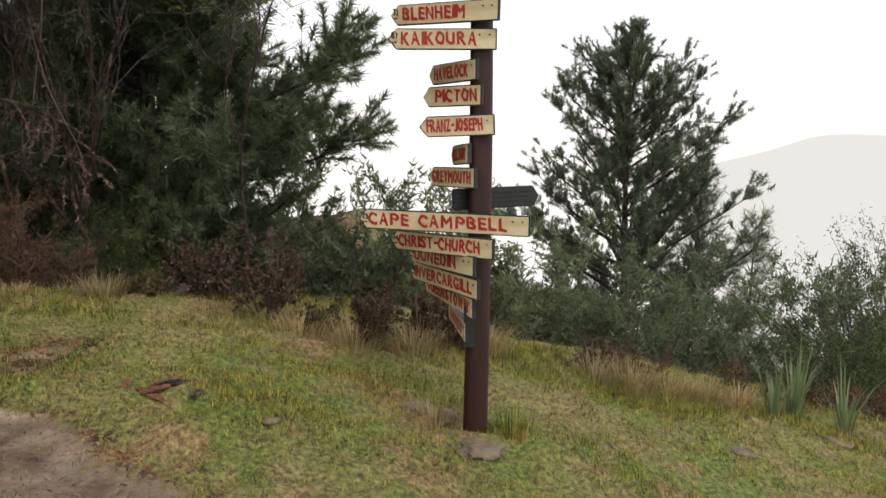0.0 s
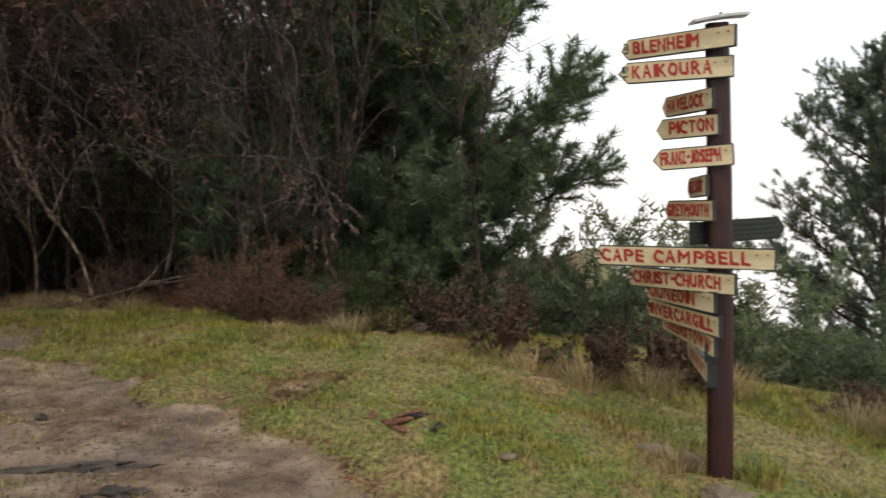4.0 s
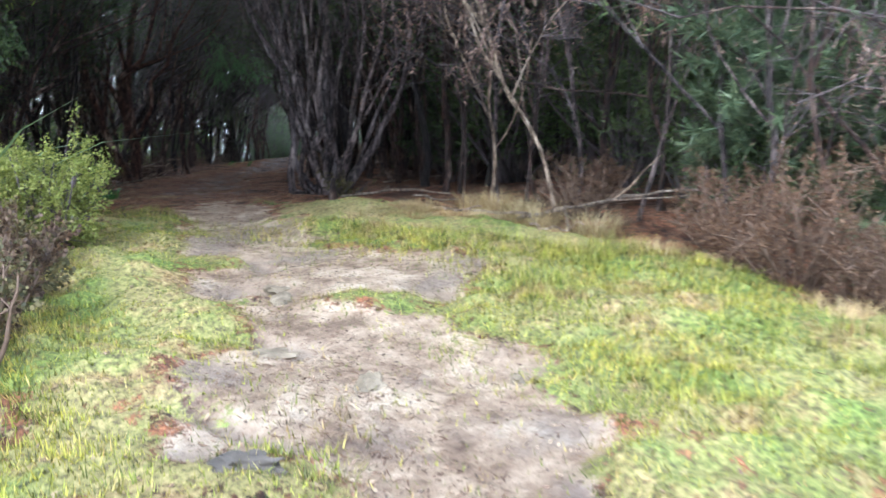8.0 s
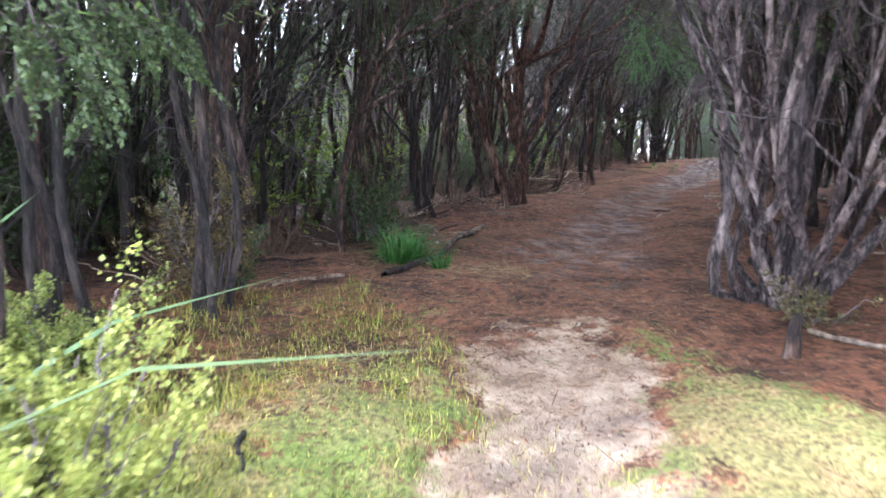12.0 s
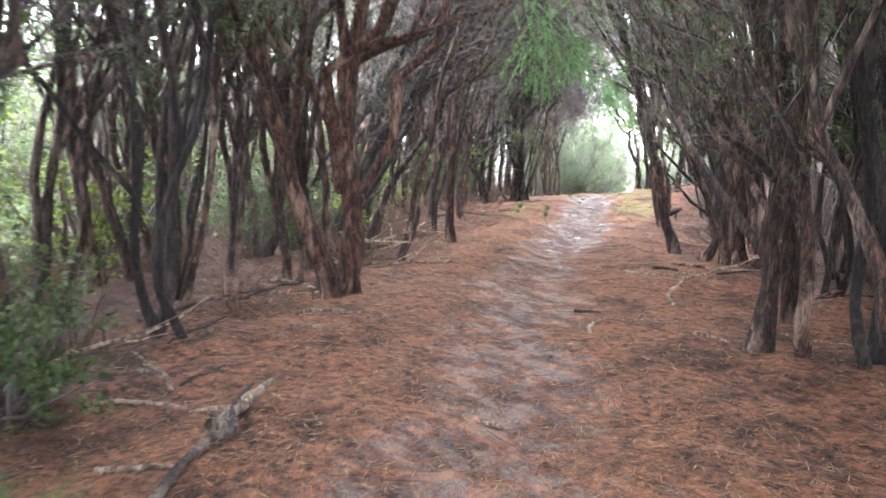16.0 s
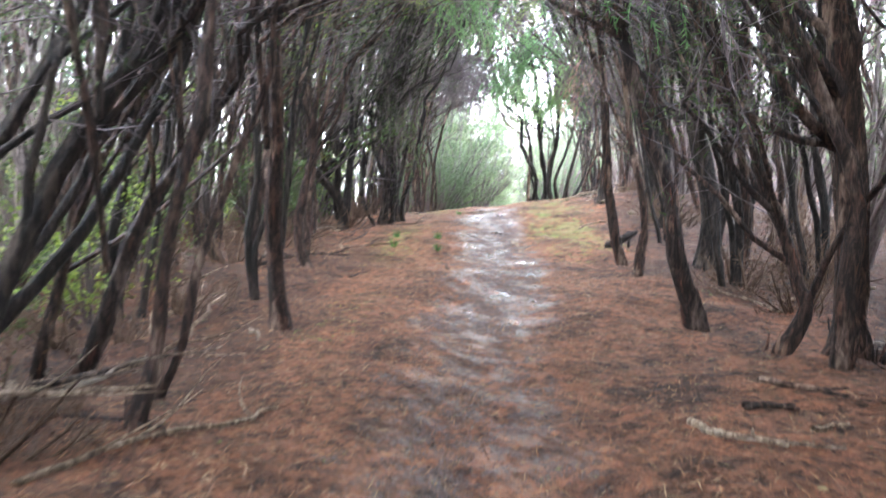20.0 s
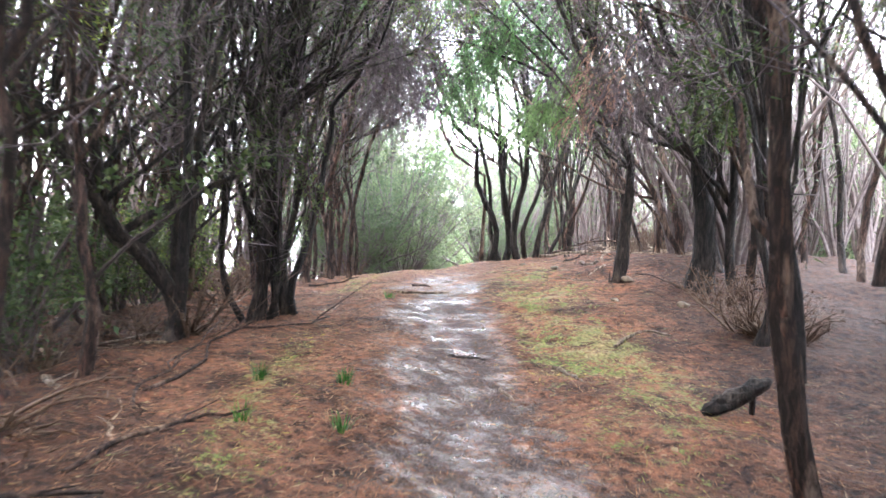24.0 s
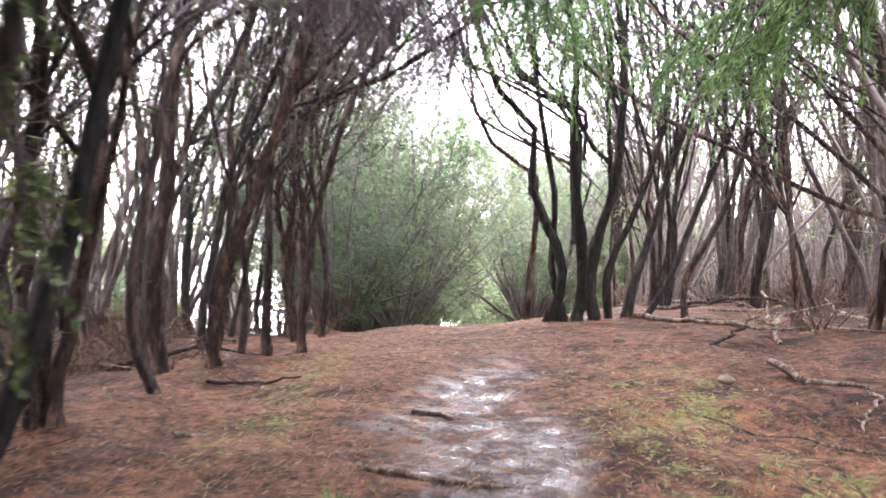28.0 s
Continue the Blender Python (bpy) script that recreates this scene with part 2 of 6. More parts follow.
def ground_material():
    """Grass, bare dirt, needle litter and wet gravel in one sheet, by the mask that the ground carries."""
    m, n, l, b = material("trail_ground", 0.85, 0.25)
    at = n.new("ShaderNodeAttribute")
    at.attribute_name = "cover"
    sep = n.new("ShaderNodeSeparateColor")
    l.new(at.outputs["Color"], sep.inputs[0])
    fine = noise_tex(n, l, 34, 8, 0.7)
    mid = noise_tex(n, l, 5.5, 6, 0.65)
    big = noise_tex(n, l, 1.1, 4, 0.6)
    grit = noise_tex(n, l, 95, 4, 0.7)
    straw = noise_tex(n, l, 24, 6, 0.75, stretch=(1.0, 5.0, 1))
    straw2 = noise_tex(n, l, 24, 6, 0.75, stretch=(5.0, 1.0, 1))
    fibres = sums(n, l, "MULTIPLY", sums(n, l, "ADD", straw, straw2), 0.5)
    duff = ramp(n, l, noise_tex(n, l, 1.7, 6, 0.7), (0.39, (0.24, 0.22, 0.22)), (0.54, (1, 1, 1)))
    needles = mixed(n, l, mid, ramp(n, l, fibres, (0.36, (0.045, 0.018, 0.011)), (0.5, (0.21, 0.08, 0.036)), (0.62, (0.42, 0.18, 0.085))),
                    ramp(n, l, fibres, (0.36, (0.035, 0.02, 0.014)), (0.5, (0.13, 0.06, 0.036)), (0.62, (0.3, 0.15, 0.085))))
    needles = mixed(n, l, 1.0, needles, duff, "MULTIPLY")
    duff2 = ramp(n, l, fibres, (0.36, (0.012, 0.0065, 0.0045)), (0.52, (0.055, 0.022, 0.0115)), (0.64, (0.16, 0.07, 0.035)))
    needles = mixed(n, l, edge_of(n, l, at.outputs["Alpha"], mid, fine), needles, duff2)
    clod = noise_tex(n, l, 13, 5, 0.7)
    needles = mixed(n, l, 1.0, needles, ramp(n, l, clod, (0.38, (0.22, 0.2, 0.2)), (0.5, (0.95, 0.95, 0.95)), (0.64, (1.5, 1.42, 1.35))), "MULTIPLY")
    soil = ramp(n, l, noise_tex(n, l, 3.4, 9, 0.72), (0.33, (0.13, 0.08, 0.055)), (0.44, (0.3, 0.205, 0.14)), (0.55, (0.49, 0.36, 0.255)), (0.66, (0.66, 0.53, 0.4)))
    soil = mixed(n, l, ramp(n, l, big, (0.52, (0, 0, 0)), (0.63, (0.7, 0.7, 0.7))), soil, ramp(n, l, fine, (0.35, (0.13, 0.092, 0.078)), (0.65, (0.33, 0.265, 0.225))))
    soil = mixed(n, l, ramp(n, l, fine, (0.33, (0.75, 0.75, 0.75)), (0.43, (0, 0, 0))), soil, (0.09, 0.058, 0.04))
    soil = mixed(n, l, ramp(n, l, fibres, (0.56, (0, 0, 0)), (0.64, (0.6, 0.6, 0.6))), soil, (0.2, 0.1, 0.06))
    soil = mixed(n, l, sums(n, l, "MULTIPLY", at.outputs["Alpha"], 0.9), soil, (0.05, 0.033, 0.025))
    gravel = ramp(n, l, grit, (0.38, (0.014, 0.01, 0.01)), (0.5, (0.055, 0.04, 0.038)), (0.62, (0.19, 0.15, 0.145)))
    gravel = mixed(n, l, ramp(n, l, fibres, (0.5, (0, 0, 0)), (0.62, (0.8, 0.8, 0.8))), gravel, (0.16, 0.085, 0.055))
    turf = mixed(n, l, ramp(n, l, big, (0.42, (0, 0, 0)), (0.6, (1, 1, 1))), ramp(n, l, fine, (0.36, (0.03, 0.036, 0.012)), (0.52, (0.11, 0.145, 0.03)), (0.66, (0.22, 0.26, 0.06))),
                 ramp(n, l, fine, (0.36, (0.055, 0.04, 0.022)), (0.52, (0.19, 0.165, 0.06)), (0.66, (0.31, 0.24, 0.11))))

    thatch = ramp(n, l, noise_tex(n, l, 2.7, 6, 0.72), (0.51, (0, 0, 0)), (0.63, (0.75, 0.75, 0.75)))
    turf = mixed(n, l, thatch, turf, ramp(n, l, fine, (0.36, (0.06, 0.035, 0.02)), (0.5, (0.22, 0.135, 0.065)), (0.66, (0.4, 0.28, 0.15))))

    def edge(s, k=0.55):
        v = sums(n, l, "ADD", s, sums(n, l, "MULTIPLY", sums(n, l, "SUBTRACT", sums(n, l, "MULTIPLY", sums(n, l, "ADD", mid, fine), 0.5), 0.5), 2.2 * k))
        return ramp(n, l, v, (0.4, (0, 0, 0)), (0.6, (1, 1, 1)))
    c = mixed(n, l, edge(sep.outputs[1], 1.3), needles, soil)
    c = mixed(n, l, edge(sep.outputs[2], 2.2), c, gravel)
    c = mixed(n, l, edge(sep.outputs[0], 1.8), c, turf)
    l.new(c, b.inputs["Base Color"])
    wet = sums(n, l, "MULTIPLY", ramp(n, l, sep.outputs[2], (0.15, (0, 0, 0)), (0.6, (1, 1, 1))), ramp(n, l, noise_tex(n, l, 3.6, 7, 0.68, stretch=(0.8, 1.25, 1)), (0.45, (0, 0, 0)), (0.58, (1, 1, 1))))
    wet = sums(n, l, "MAXIMUM", wet, sums(n, l, "MULTIPLY", sums(n, l, "MULTIPLY", at.outputs["Alpha"], sep.outputs[1]), 0.7))
    r = n.new("ShaderNodeMapRange")
    r.inputs["To Min"].default_value, r.inputs["To Max"].default_value = 0.75, 0.27
    l.new(wet, r.inputs["Value"])
    l.new(r.outputs[0], b.inputs["Roughness"])
    sp = n.new("ShaderNodeMapRange")
    sp.inputs["To Min"].default_value, sp.inputs["To Max"].default_value = 0.25, 0.55
    l.new(wet, sp.inputs["Value"])
    l.new(sp.outputs[0], b.inputs["Specular IOR Level"])
    h = sums(n, l, "ADD", sums(n, l, "ADD", mid, sums(n, l, "MULTIPLY", clod, 0.6)), sums(n, l, "ADD", sums(n, l, "MULTIPLY", fine, 0.5), sums(n, l, "MULTIPLY", fibres, 0.5)))
    bumped(n, l, b, h, 1.0, 0.12)
    flat = sums(n, l, "SUBTRACT", 1.0, sums(n, l, "ADD", sums(n, l, "MULTIPLY", sep.outputs[0], 0.55), sums(n, l, "MULTIPLY", wet, 0.87)), True)
    l.new(flat, b.inputs["Normal"].links[0].from_node.inputs["Strength"])
    return m


GROUND = ground_material()

# ---- terrain ----
UK = [-44, -5.5, 0, 4.7, 7.7, 12.6, 16.5, 19.8, 24.6, 28.6, 33, 35.2, 39.6, 43.2, 49.5, 66, 110]
ZK = [-3.9, 0.16, 0.33, 0.46, 0.51, 0.33, -0.04, -0.22, -0.57, -0.79, -0.96, -1.16, -1.74, -2.59, -4.3, -8.8, -21]
LX = [1.6, 0, -2.5, -5.6, -8.7, -11.3, -13.9, -16.4, -19.5, -22.8, -25.3, -29, -32.5, -36, -44, -88]
LY = [-3.3, 0, 3.1, 4.95, 6.05, 7.15, 8.43, 10.03, 12.25, 15.3, 17.05, 20.2, 23.3, 26.7, 35, 80]


def soft(x, k=1.0):
    return k * np.logaddexp(0.0, np.asarray(x, dtype=float) / k)


def offset(x, y):
    """Distance from the trail's middle line: right of it positive."""
    cy = np.interp(-np.asarray(x, dtype=float), [-v for v in LX], LY)
    return (np.asarray(y) - cy) * 0.85


def height(x, y):
    x, y = np.asarray(x, dtype=float), np.asarray(y, dtype=float)
    u = -0.85 * x + 0.53 * y
    z = (np.interp(u, UK, ZK) + np.interp(u - 0.9, UK, ZK) + np.interp(u + 0.9, UK, ZK)) / 3
    z = z - 0.2 * soft(x + 1.3, 0.5)                       # the lawn leans to the east
    d = offset(x, y)
    z = z + 0.1 * np.clip((u - 28.6) / 6.6, 0, 1) * np.clip(d, -2.7, 3.8)
    side = np.clip((-x - 4.4) / 6.6, 0, 1)                 # the ridge falls away on both sides of the wood
    z = z - side * (0.38 * soft(-d - 5.5, 0.8) + 0.3 * soft(d - 8.2, 0.8))
    brow = y - (7.2 + 0.12 * np.clip(x, -6.6, 13))         # and beyond the lawn's brow
    z = z - (1 - np.clip((-x - 2.2) / 3.3, 0, 1)) * 0.42 * soft(brow, 0.4)
    return np.maximum(z, -28.0)


def wave(x, y, k, seed):
    """A cheap smooth random field, about -1 to 1."""
    r = np.random.RandomState(seed)
    v = 0
    for i in range(5):
        a, p, s = r.uniform(0, 6.28), r.uniform(0, 6.28), k * r.uniform(0.6, 1.7)
        v = v + np.sin(s * (np.cos(a) * x + np.sin(a) * y) + p)
    return v / 2.6


def near(x, y, x0, y0, x1, y1):
    """Distance to a stretch between two points."""
    dx, dy = x1 - x0, y1 - y0
    t = np.clip(((x - x0) * dx + (y - y0) * dy) / (dx * dx + dy * dy + 1e-9), 0, 1)
    return np.hypot(x - x0 - t * dx, y - y0 - t * dy)


def verge(x):
    """Where the lawn ends under the trees on its northern side."""
    return np.interp(x, [-10.5, -9.3, -7.7, -6.5, -5.0, -4.5, -3.0, -2.1, -1.0], [7.5, 7.4, 7.65, 7.6, 7.4, 7.1, 6.5, 6.5, 8.5])


def cover(x, y):
    """Shares of grass, bare dirt and gravel at a place; the rest is needle litter."""
    d = offset(x, y)
    w1 = 0.2 * wave(x, y, 2.2, 3) + 0.14 * wave(x, y, 7.0, 13)
    lawn = 1 / (1 + np.exp(-np.clip((x + 9.4 + 1.3 * wave(x, y, 0.9, 5) + 0.4 * wave(x, y, 4.0, 15) + 0.9 * np.clip(d, -2, 2) * (d > 0.6)) * 2.2, -30, 30)))
    half = np.interp(-x, [-3, 0.6, 1.4, 3, 7, 10], [1.4, 1.4, 1.0, 0.72, 0.52, 0.45])
    mid = np.interp(-x, [-3, 1.4, 3, 8], [0.2, 0.4, 0.22, 0.05])
    dirt = np.clip((half - np.abs(d - mid + w1)) * 2.6 + 0.5, 0, 1)
    tuft = np.clip(wave(x, y, 3.2, 8) * 2 - 1.1, 0, 1) * (x > -7.5)
    dirt = dirt * (1 - 0.85 * tuft) * np.clip((x + 11.5) / 2.5, 0, 1)
    grass = lawn * (1 - dirt)
    grass = grass * np.clip((verge(x) + 0.15 * wave(x, y, 3.0, 19) - y) * 2.2 + 0.5, 0, 1)
    grass = grass * np.clip(1.3 - np.clip(wave(x, y, 2.6, 11) * 1.6 - 0.9, 0, 1), 0, 1)
    dirt = np.clip(dirt + 0.8 * lawn * np.clip(1 - grass - dirt, 0, 1) * (x > -8.5) * (y < verge(x) - 0.4), 0, 1)
    moss = np.clip((0.78 - np.abs(d - 1.5 - 0.2 * wave(x, y, 0.8, 4))) * 2, 0, 1) * np.clip((-x - 22.3) / 1.5, 0, 1) * np.clip((29.8 + x) / 2.5, 0, 1)
    moss = moss * np.clip(0.8 + 0.5 * wave(x, y, 2.5, 7), 0, 1)
    mossl = np.clip((0.4 - np.abs(d + 1.0)) * 3, 0, 1) * np.clip((-x - 20) / 2, 0, 1) * np.clip(wave(x, y, 1.6, 17) * 1.5, 0, 0.8)
    gravel = np.clip((0.82 - np.abs(d - 0.28 + 0.8 * w1)) * 1.9, 0, 1) * np.interp(-x, [10.5, 13, 17, 20, 22, 27, 29.4, 30.6], [0, 0.48, 0.46, 0.5, 0.8, 0.85, 0.62, 0])
    grass = np.clip(grass + 0.6 * moss + 0.5 * mossl, 0, 1)
    return grass, dirt, gravel * (1 - 0.8 * moss)


RUTS = ((-3.3, 3.0, -2.6, 3.42, 0.06, 0.06), (-2.95, 3.0, -2.45, 3.4, 0.07, 0.07), (-3.67, 3.11, -3.4, 3.3, 0.04, 0.06), (-2.8, 3.15, -2.55, 3.37, 0.04, 0.06), (-6.2, 4.85, -5.85, 4.88, 0.12, 0.12), (-5.3, 4.2, -4.85, 4.35, 0.05, 0.09),
        (-3.9, 4.9, -3.5, 4.7, 0.05, 0.07), (-4.6, 3.6, -4.0, 3.75, 0.05, 0.06), (-6.9, 5.3, -6.5, 5.25, 0.05, 0.06))


def mud(x, y):
    """Dark wet clay in the ruts and hollows of the track."""
    v = 0 * x
    for x0, y0, x1, y1, dep, wid in RUTS:
        v = np.maximum(v, np.exp(-(near(x, y, x0, y0, x1, y1) / (wid * 1.3)) ** 2))
    v = np.clip(v + 0.7 * np.clip(wave(x, y, 4.5, 51) * 1.6 - 1.3, 0, 1), 0, 1) * (x > -9)
    v = np.maximum(v, 0.5 * np.clip((x + 2.3) / 1.3, 0, 1) * np.clip(0.8 + 0.5 * wave(x, y, 3.4, 53), 0, 1))
    d = offset(x, y)
    duff = np.clip((np.abs(d - 0.35) - np.interp(-x, [18, 20, 22, 25, 27, 29], [1.5, 1.3, 0.75, 0.85, 1.5, 2.2]) * np.where(d < 0, 1.3, 1.6) - 0.5 * wave(x, y, 1.4, 61)) / 1.1, 0, 1) * np.clip((-x - 11.5) / 2, 0, 1)
    return np.maximum(v, duff)


def relief(x, y):
    """Small lumps, ruts and wheel hollows on top of the large form."""
    d = offset(x, y)
    g, dirt, gv = cover(x, y)
    z = 0.03 * wave(x, y, 2.4, 21) + 0.026 * wave(x, y, 6.5, 22) * (0.4 + g) + 0.019 * wave(x, y, 17.0, 23) * (0.3 + g)
    z = z + 0.05 * g * np.clip((x + 12) / 2, 0, 1) - 0.03 * dirt
    z = z - 0.05 * np.exp(-((d - 0.33) / 0.6) ** 2) * np.clip((-x - 11) / 3, 0, 1)
    z = z + np.clip((np.abs(d - 0.3) - 1.0) / 1.5, 0, 1) * np.clip((-x - 12) / 3, 0, 1) * (0.05 * wave(x, y, 1.3, 31) + 0.03 * wave(x, y, 4.0, 32) + 0.018 * wave(x, y, 9.0, 33))
    for x0, y0, x1, y1, dep, wid in RUTS:
        z = z - dep * np.exp(-(near(x, y, x0, y0, x1, y1) / wid) ** 2)
    return z


def ground_z(x, y):
    return float(height(x, y) + relief(x, y))


def array_mesh(name, verts, faces, mat):
    """A mesh from arrays: verts n x 3, faces m x 3 or m x 4."""
    me = bpy.data.meshes.new(name)
    verts, faces = np.asarray(verts, dtype=np.float32), np.asarray(faces, dtype=np.int32)
    me.vertices.add(len(verts))
    me.vertices.foreach_set("co", verts.ravel())
    m, k = faces.shape
    me.loops.add(m * k)
    me.loops.foreach_set("vertex_index", faces.ravel())
    me.polygons.add(m)
    me.polygons.foreach_set("loop_start", np.arange(0, m * k, k, dtype=np.int32))
    me.update(calc_edges=True)
    if mat:
        me.materials.append(mat)
    return me


def smooth(me):
    me.polygons.foreach_set("use_smooth", np.ones(len(me.polygons), dtype=bool))
    return me


def lattice(xs, ys):
    X, Y = np.meshgrid(xs, ys, indexing="ij")
    i = np.arange(len(xs) * len(ys)).reshape(len(xs), len(ys))
    q = np.stack([i[:-1, :-1], i[1:, :-1], i[1:, 1:], i[:-1, 1:]], -1).reshape(-1, 4)
    return X.ravel(), Y.ravel(), q


def build_ground():
    gx = np.concatenate([-np.geomspace(2200, 70, 14), np.arange(-66, -40, 2.0), np.arange(-40, -29, 0.3), np.arange(-29, -7.5, 0.11), np.arange(-7.5, 0.4, 0.05), np.arange(0.4, 3.0, 0.11), np.arange(3, 12, 0.5), np.geomspace(12.5, 2200, 26)])
    gy = np.concatenate([-np.geomspace(2200, 8, 26), np.arange(-7, -1, 0.5), np.arange(-1, 1.8, 0.11), np.arange(1.8, 5.8, 0.05), np.arange(5.8, 24.5, 0.11), np.arange(24.5, 40, 0.5), np.geomspace(41, 2200, 24)])
    X, Y, q = lattice(gx, gy)
    z = height(X, Y) + relief(X, Y) * (np.hypot(X + 12, Y - 9) < 40)
    me = smooth(array_mesh("ground", np.stack([X, Y, z], 1), q, GROUND))
    a = me.color_attributes.new("cover", "FLOAT_COLOR", "POINT")
    g, dirt, gv = cover(X, Y)
    far = np.clip((np.hypot(X + 12, Y - 9) - 34) / 10, 0, 1)
    col = np.stack([np.maximum(g, 0.75 * far), dirt, gv, mud(X, Y)], 1)
    a.data.foreach_set("color", col.astype(np.float32).ravel())
    return tagged(new("ground", me), "trail ground of grass, bare clay, orange needles and wet gravel", "ground", kind="structure")


build_ground()

# ---- building blocks ----
class Geo:
    """Collects tubes and leaves for one mesh."""

    def __init__(self):
        self.v, self.f, self.n = [], [], 0

    def add(self, v, f):
        v, f = np.asarray(v, dtype=float).reshape(-1, 3), np.asarray(f, dtype=int)
        if f.shape[1] == 3:
            f = np.concatenate([f, f[:, 2:3]], 1)
        self.v.append(v)
        self.f.append(f + self.n)
        self.n += len(v)

    def tube(self, pts, radii, sides=6, rough=0.0, rng=random):
        pts = np.asarray(pts, dtype=float)
        n = len(pts)
        tang = np.gradient(pts, axis=0)
        tang /= np.linalg.norm(tang, axis=1, keepdims=True) + 1e-9
        ref = np.array([0.31, 0.95, 0.05]) if abs(tang[0][1]) < 0.8 else np.array([0.95, 0.1, 0.3])
        a = np.cross(tang, ref)
        a /= np.linalg.norm(a, axis=1, keepdims=True) + 1e-9
        b = np.cross(tang, a)
        ang = np.linspace(0, 2 * math.pi, sides, endpoint=False)
        rad = np.asarray(radii, dtype=float)[:, None] * np.ones((1, sides))
        if rough:
            ridge = np.array([rng.uniform(-1, 1) for _ in range(sides)])
            wob = np.array([[rng.uniform(-1, 1) for _ in range(sides)] for _ in range(n)])
            rad = rad * (1 + rough * (ridge[None, :] + 0.6 * wob))
        ring = pts[:, None, :] + rad[..., None] * (np.cos(ang)[None, :, None] * a[:, None, :] + np.sin(ang)[None, :, None] * b[:, None, :])
        i = np.arange(n * sides).reshape(n, sides)
        j = np.roll(i, -1, axis=1)
        q = np.stack([i[:-1], j[:-1], j[1:], i[1:]], -1).reshape(-1, 4)
        v = np.concatenate([ring.reshape(-1, 3), pts[-1:] + tang[-1:] * rad[-1].mean() * 0.6])
        cap = np.stack([i[-1], j[-1], np.full(sides, n * sides), np.full(sides, n * sides)], -1)
        self.add(v, np.concatenate([q, cap]))

    def leaves(self, c, axis, size, width, rng, curl=0.25):
        """Narrow pointed leaves: c, axis n x 3; size n."""
        c, axis = np.asarray(c, dtype=float), np.asarray(axis, dtype=float)
        n = len(c)
        axis = axis / (np.linalg.norm(axis, axis=1, keepdims=True) + 1e-9)
        s = np.cross(axis, rng.normal(size=(n, 3)))
        s /= np.linalg.norm(s, axis=1, keepdims=True) + 1e-9
        size = np.asarray(size)[:, None]
        wv = s * size * width
        up = np.cross(s, axis) * size * curl
        v = np.stack([c, c + 0.5 * size * axis + wv + up * 0.5, c + size * axis, c + 0.5 * size * axis - wv + up * 0.5], 1)
        self.add(v.reshape(-1, 3), np.arange(4 * n).reshape(n, 4))

    def needles(self, c, axis, size, width, rng):
        """Needle-fine leaves, one triangle each."""
        n = len(c)
        axis = axis / (np.linalg.norm(axis, axis=1, keepdims=True) + 1e-9)
        s = np.cross(axis, rng.normal(size=(n, 3)))
        s /= np.linalg.norm(s, axis=1, keepdims=True) + 1e-9
        size = np.asarray(size)[:, None]
        v = np.stack([c - s * size * width, c + s * size * width, c + axis * size], 1)
        self.add(v.reshape(-1, 3), np.arange(3 * n).reshape(n, 3))

    def mesh(self, name, mat, round_=True):
        if not self.v:
            return None
        v, f = np.concatenate(self.v), np.concatenate(self.f)
        me = bpy.data.meshes.new(name)
        tri = f[:, 2] == f[:, 3]
        me.vertices.add(len(v))
        me.vertices.foreach_set("co", v.astype(np.float32).ravel())
        k = np.where(tri, 3, 4)
        start = np.concatenate([[0], np.cumsum(k)[:-1]])
        flat = f.ravel()[np.stack([np.ones_like(tri), np.ones_like(tri), np.ones_like(tri), ~tri], 1).ravel()]
        me.loops.add(len(flat))
        me.loops.foreach_set("vertex_index", flat.astype(np.int32))
        me.polygons.add(len(f))
        me.polygons.foreach_set("loop_start", start.astype(np.int32))
        me.update(calc_edges=True)
        me.materials.append(mat)
        return smooth(me) if round_ else me


def part(name, me, parent, label="", m=None, kind=""):
    ob = new(name, me)
    ob.parent = parent
    if m is not None:
        ob.matrix_basis = m
    return tagged(ob, label=label, kind=kind)


def base_empty(name, x, y, z, label, category, group=""):
    e = new(name)
    e.empty_display_size = 0.2
    e.location = (x, y, z)
    return tagged(e, label, category, group)


def spline(ctrl, n):
    """A smooth line through a few control points."""
    c = np.asarray(ctrl, dtype=float)
    k = np.linspace(0, 1, len(c))
    t = np.linspace(0, 1, n)
    p = np.stack([np.interp(t, k, c[:, i]) for i in range(3)], 1)
    for _ in range(2):
        p[1:-1] = 0.25 * p[:-2] + 0.5 * p[1:-1] + 0.25 * p[2:]
    return p


def sprout(start, way, length, rng, bend=0.5, lift=0.3, n=7):
    """A wandering line from start along way."""
    p = np.array(start, dtype=float)
    w = np.array(way, dtype=float)
    w /= np.linalg.norm(w)
    pts = [p.copy()]
    for i in range(n - 1):
        w = w + rng.normal(size=3) * bend / n + np.array([0, 0, lift / n])
        w /= np.linalg.norm(w)
        p = p + w * length / (n - 1)
        pts.append(p.copy())
    return np.array(pts)


def spray(leaf, p, way, rng, count, length, leaf_len, width=0.13):
    """Small leaves set along a fine shoot."""
    w = np.asarray(way, dtype=float)
    w = w / (np.linalg.norm(w) + 1e-9)
    t = rng.uniform(0.05, 1, count)
    c = p + t[:, None] * w * length + rng.normal(size=(count, 3)) * length * 0.13
    ax = w * 0.8 + rng.normal(size=(count, 3)) * 0.75
    if width < 0.16:
        leaf.needles(c, ax, leaf_len * rng.uniform(0.6, 1.3, count), width, rng)
    else:
        leaf.leaves(c, ax, leaf_len * rng.uniform(0.6, 1.3, count), width, rng)


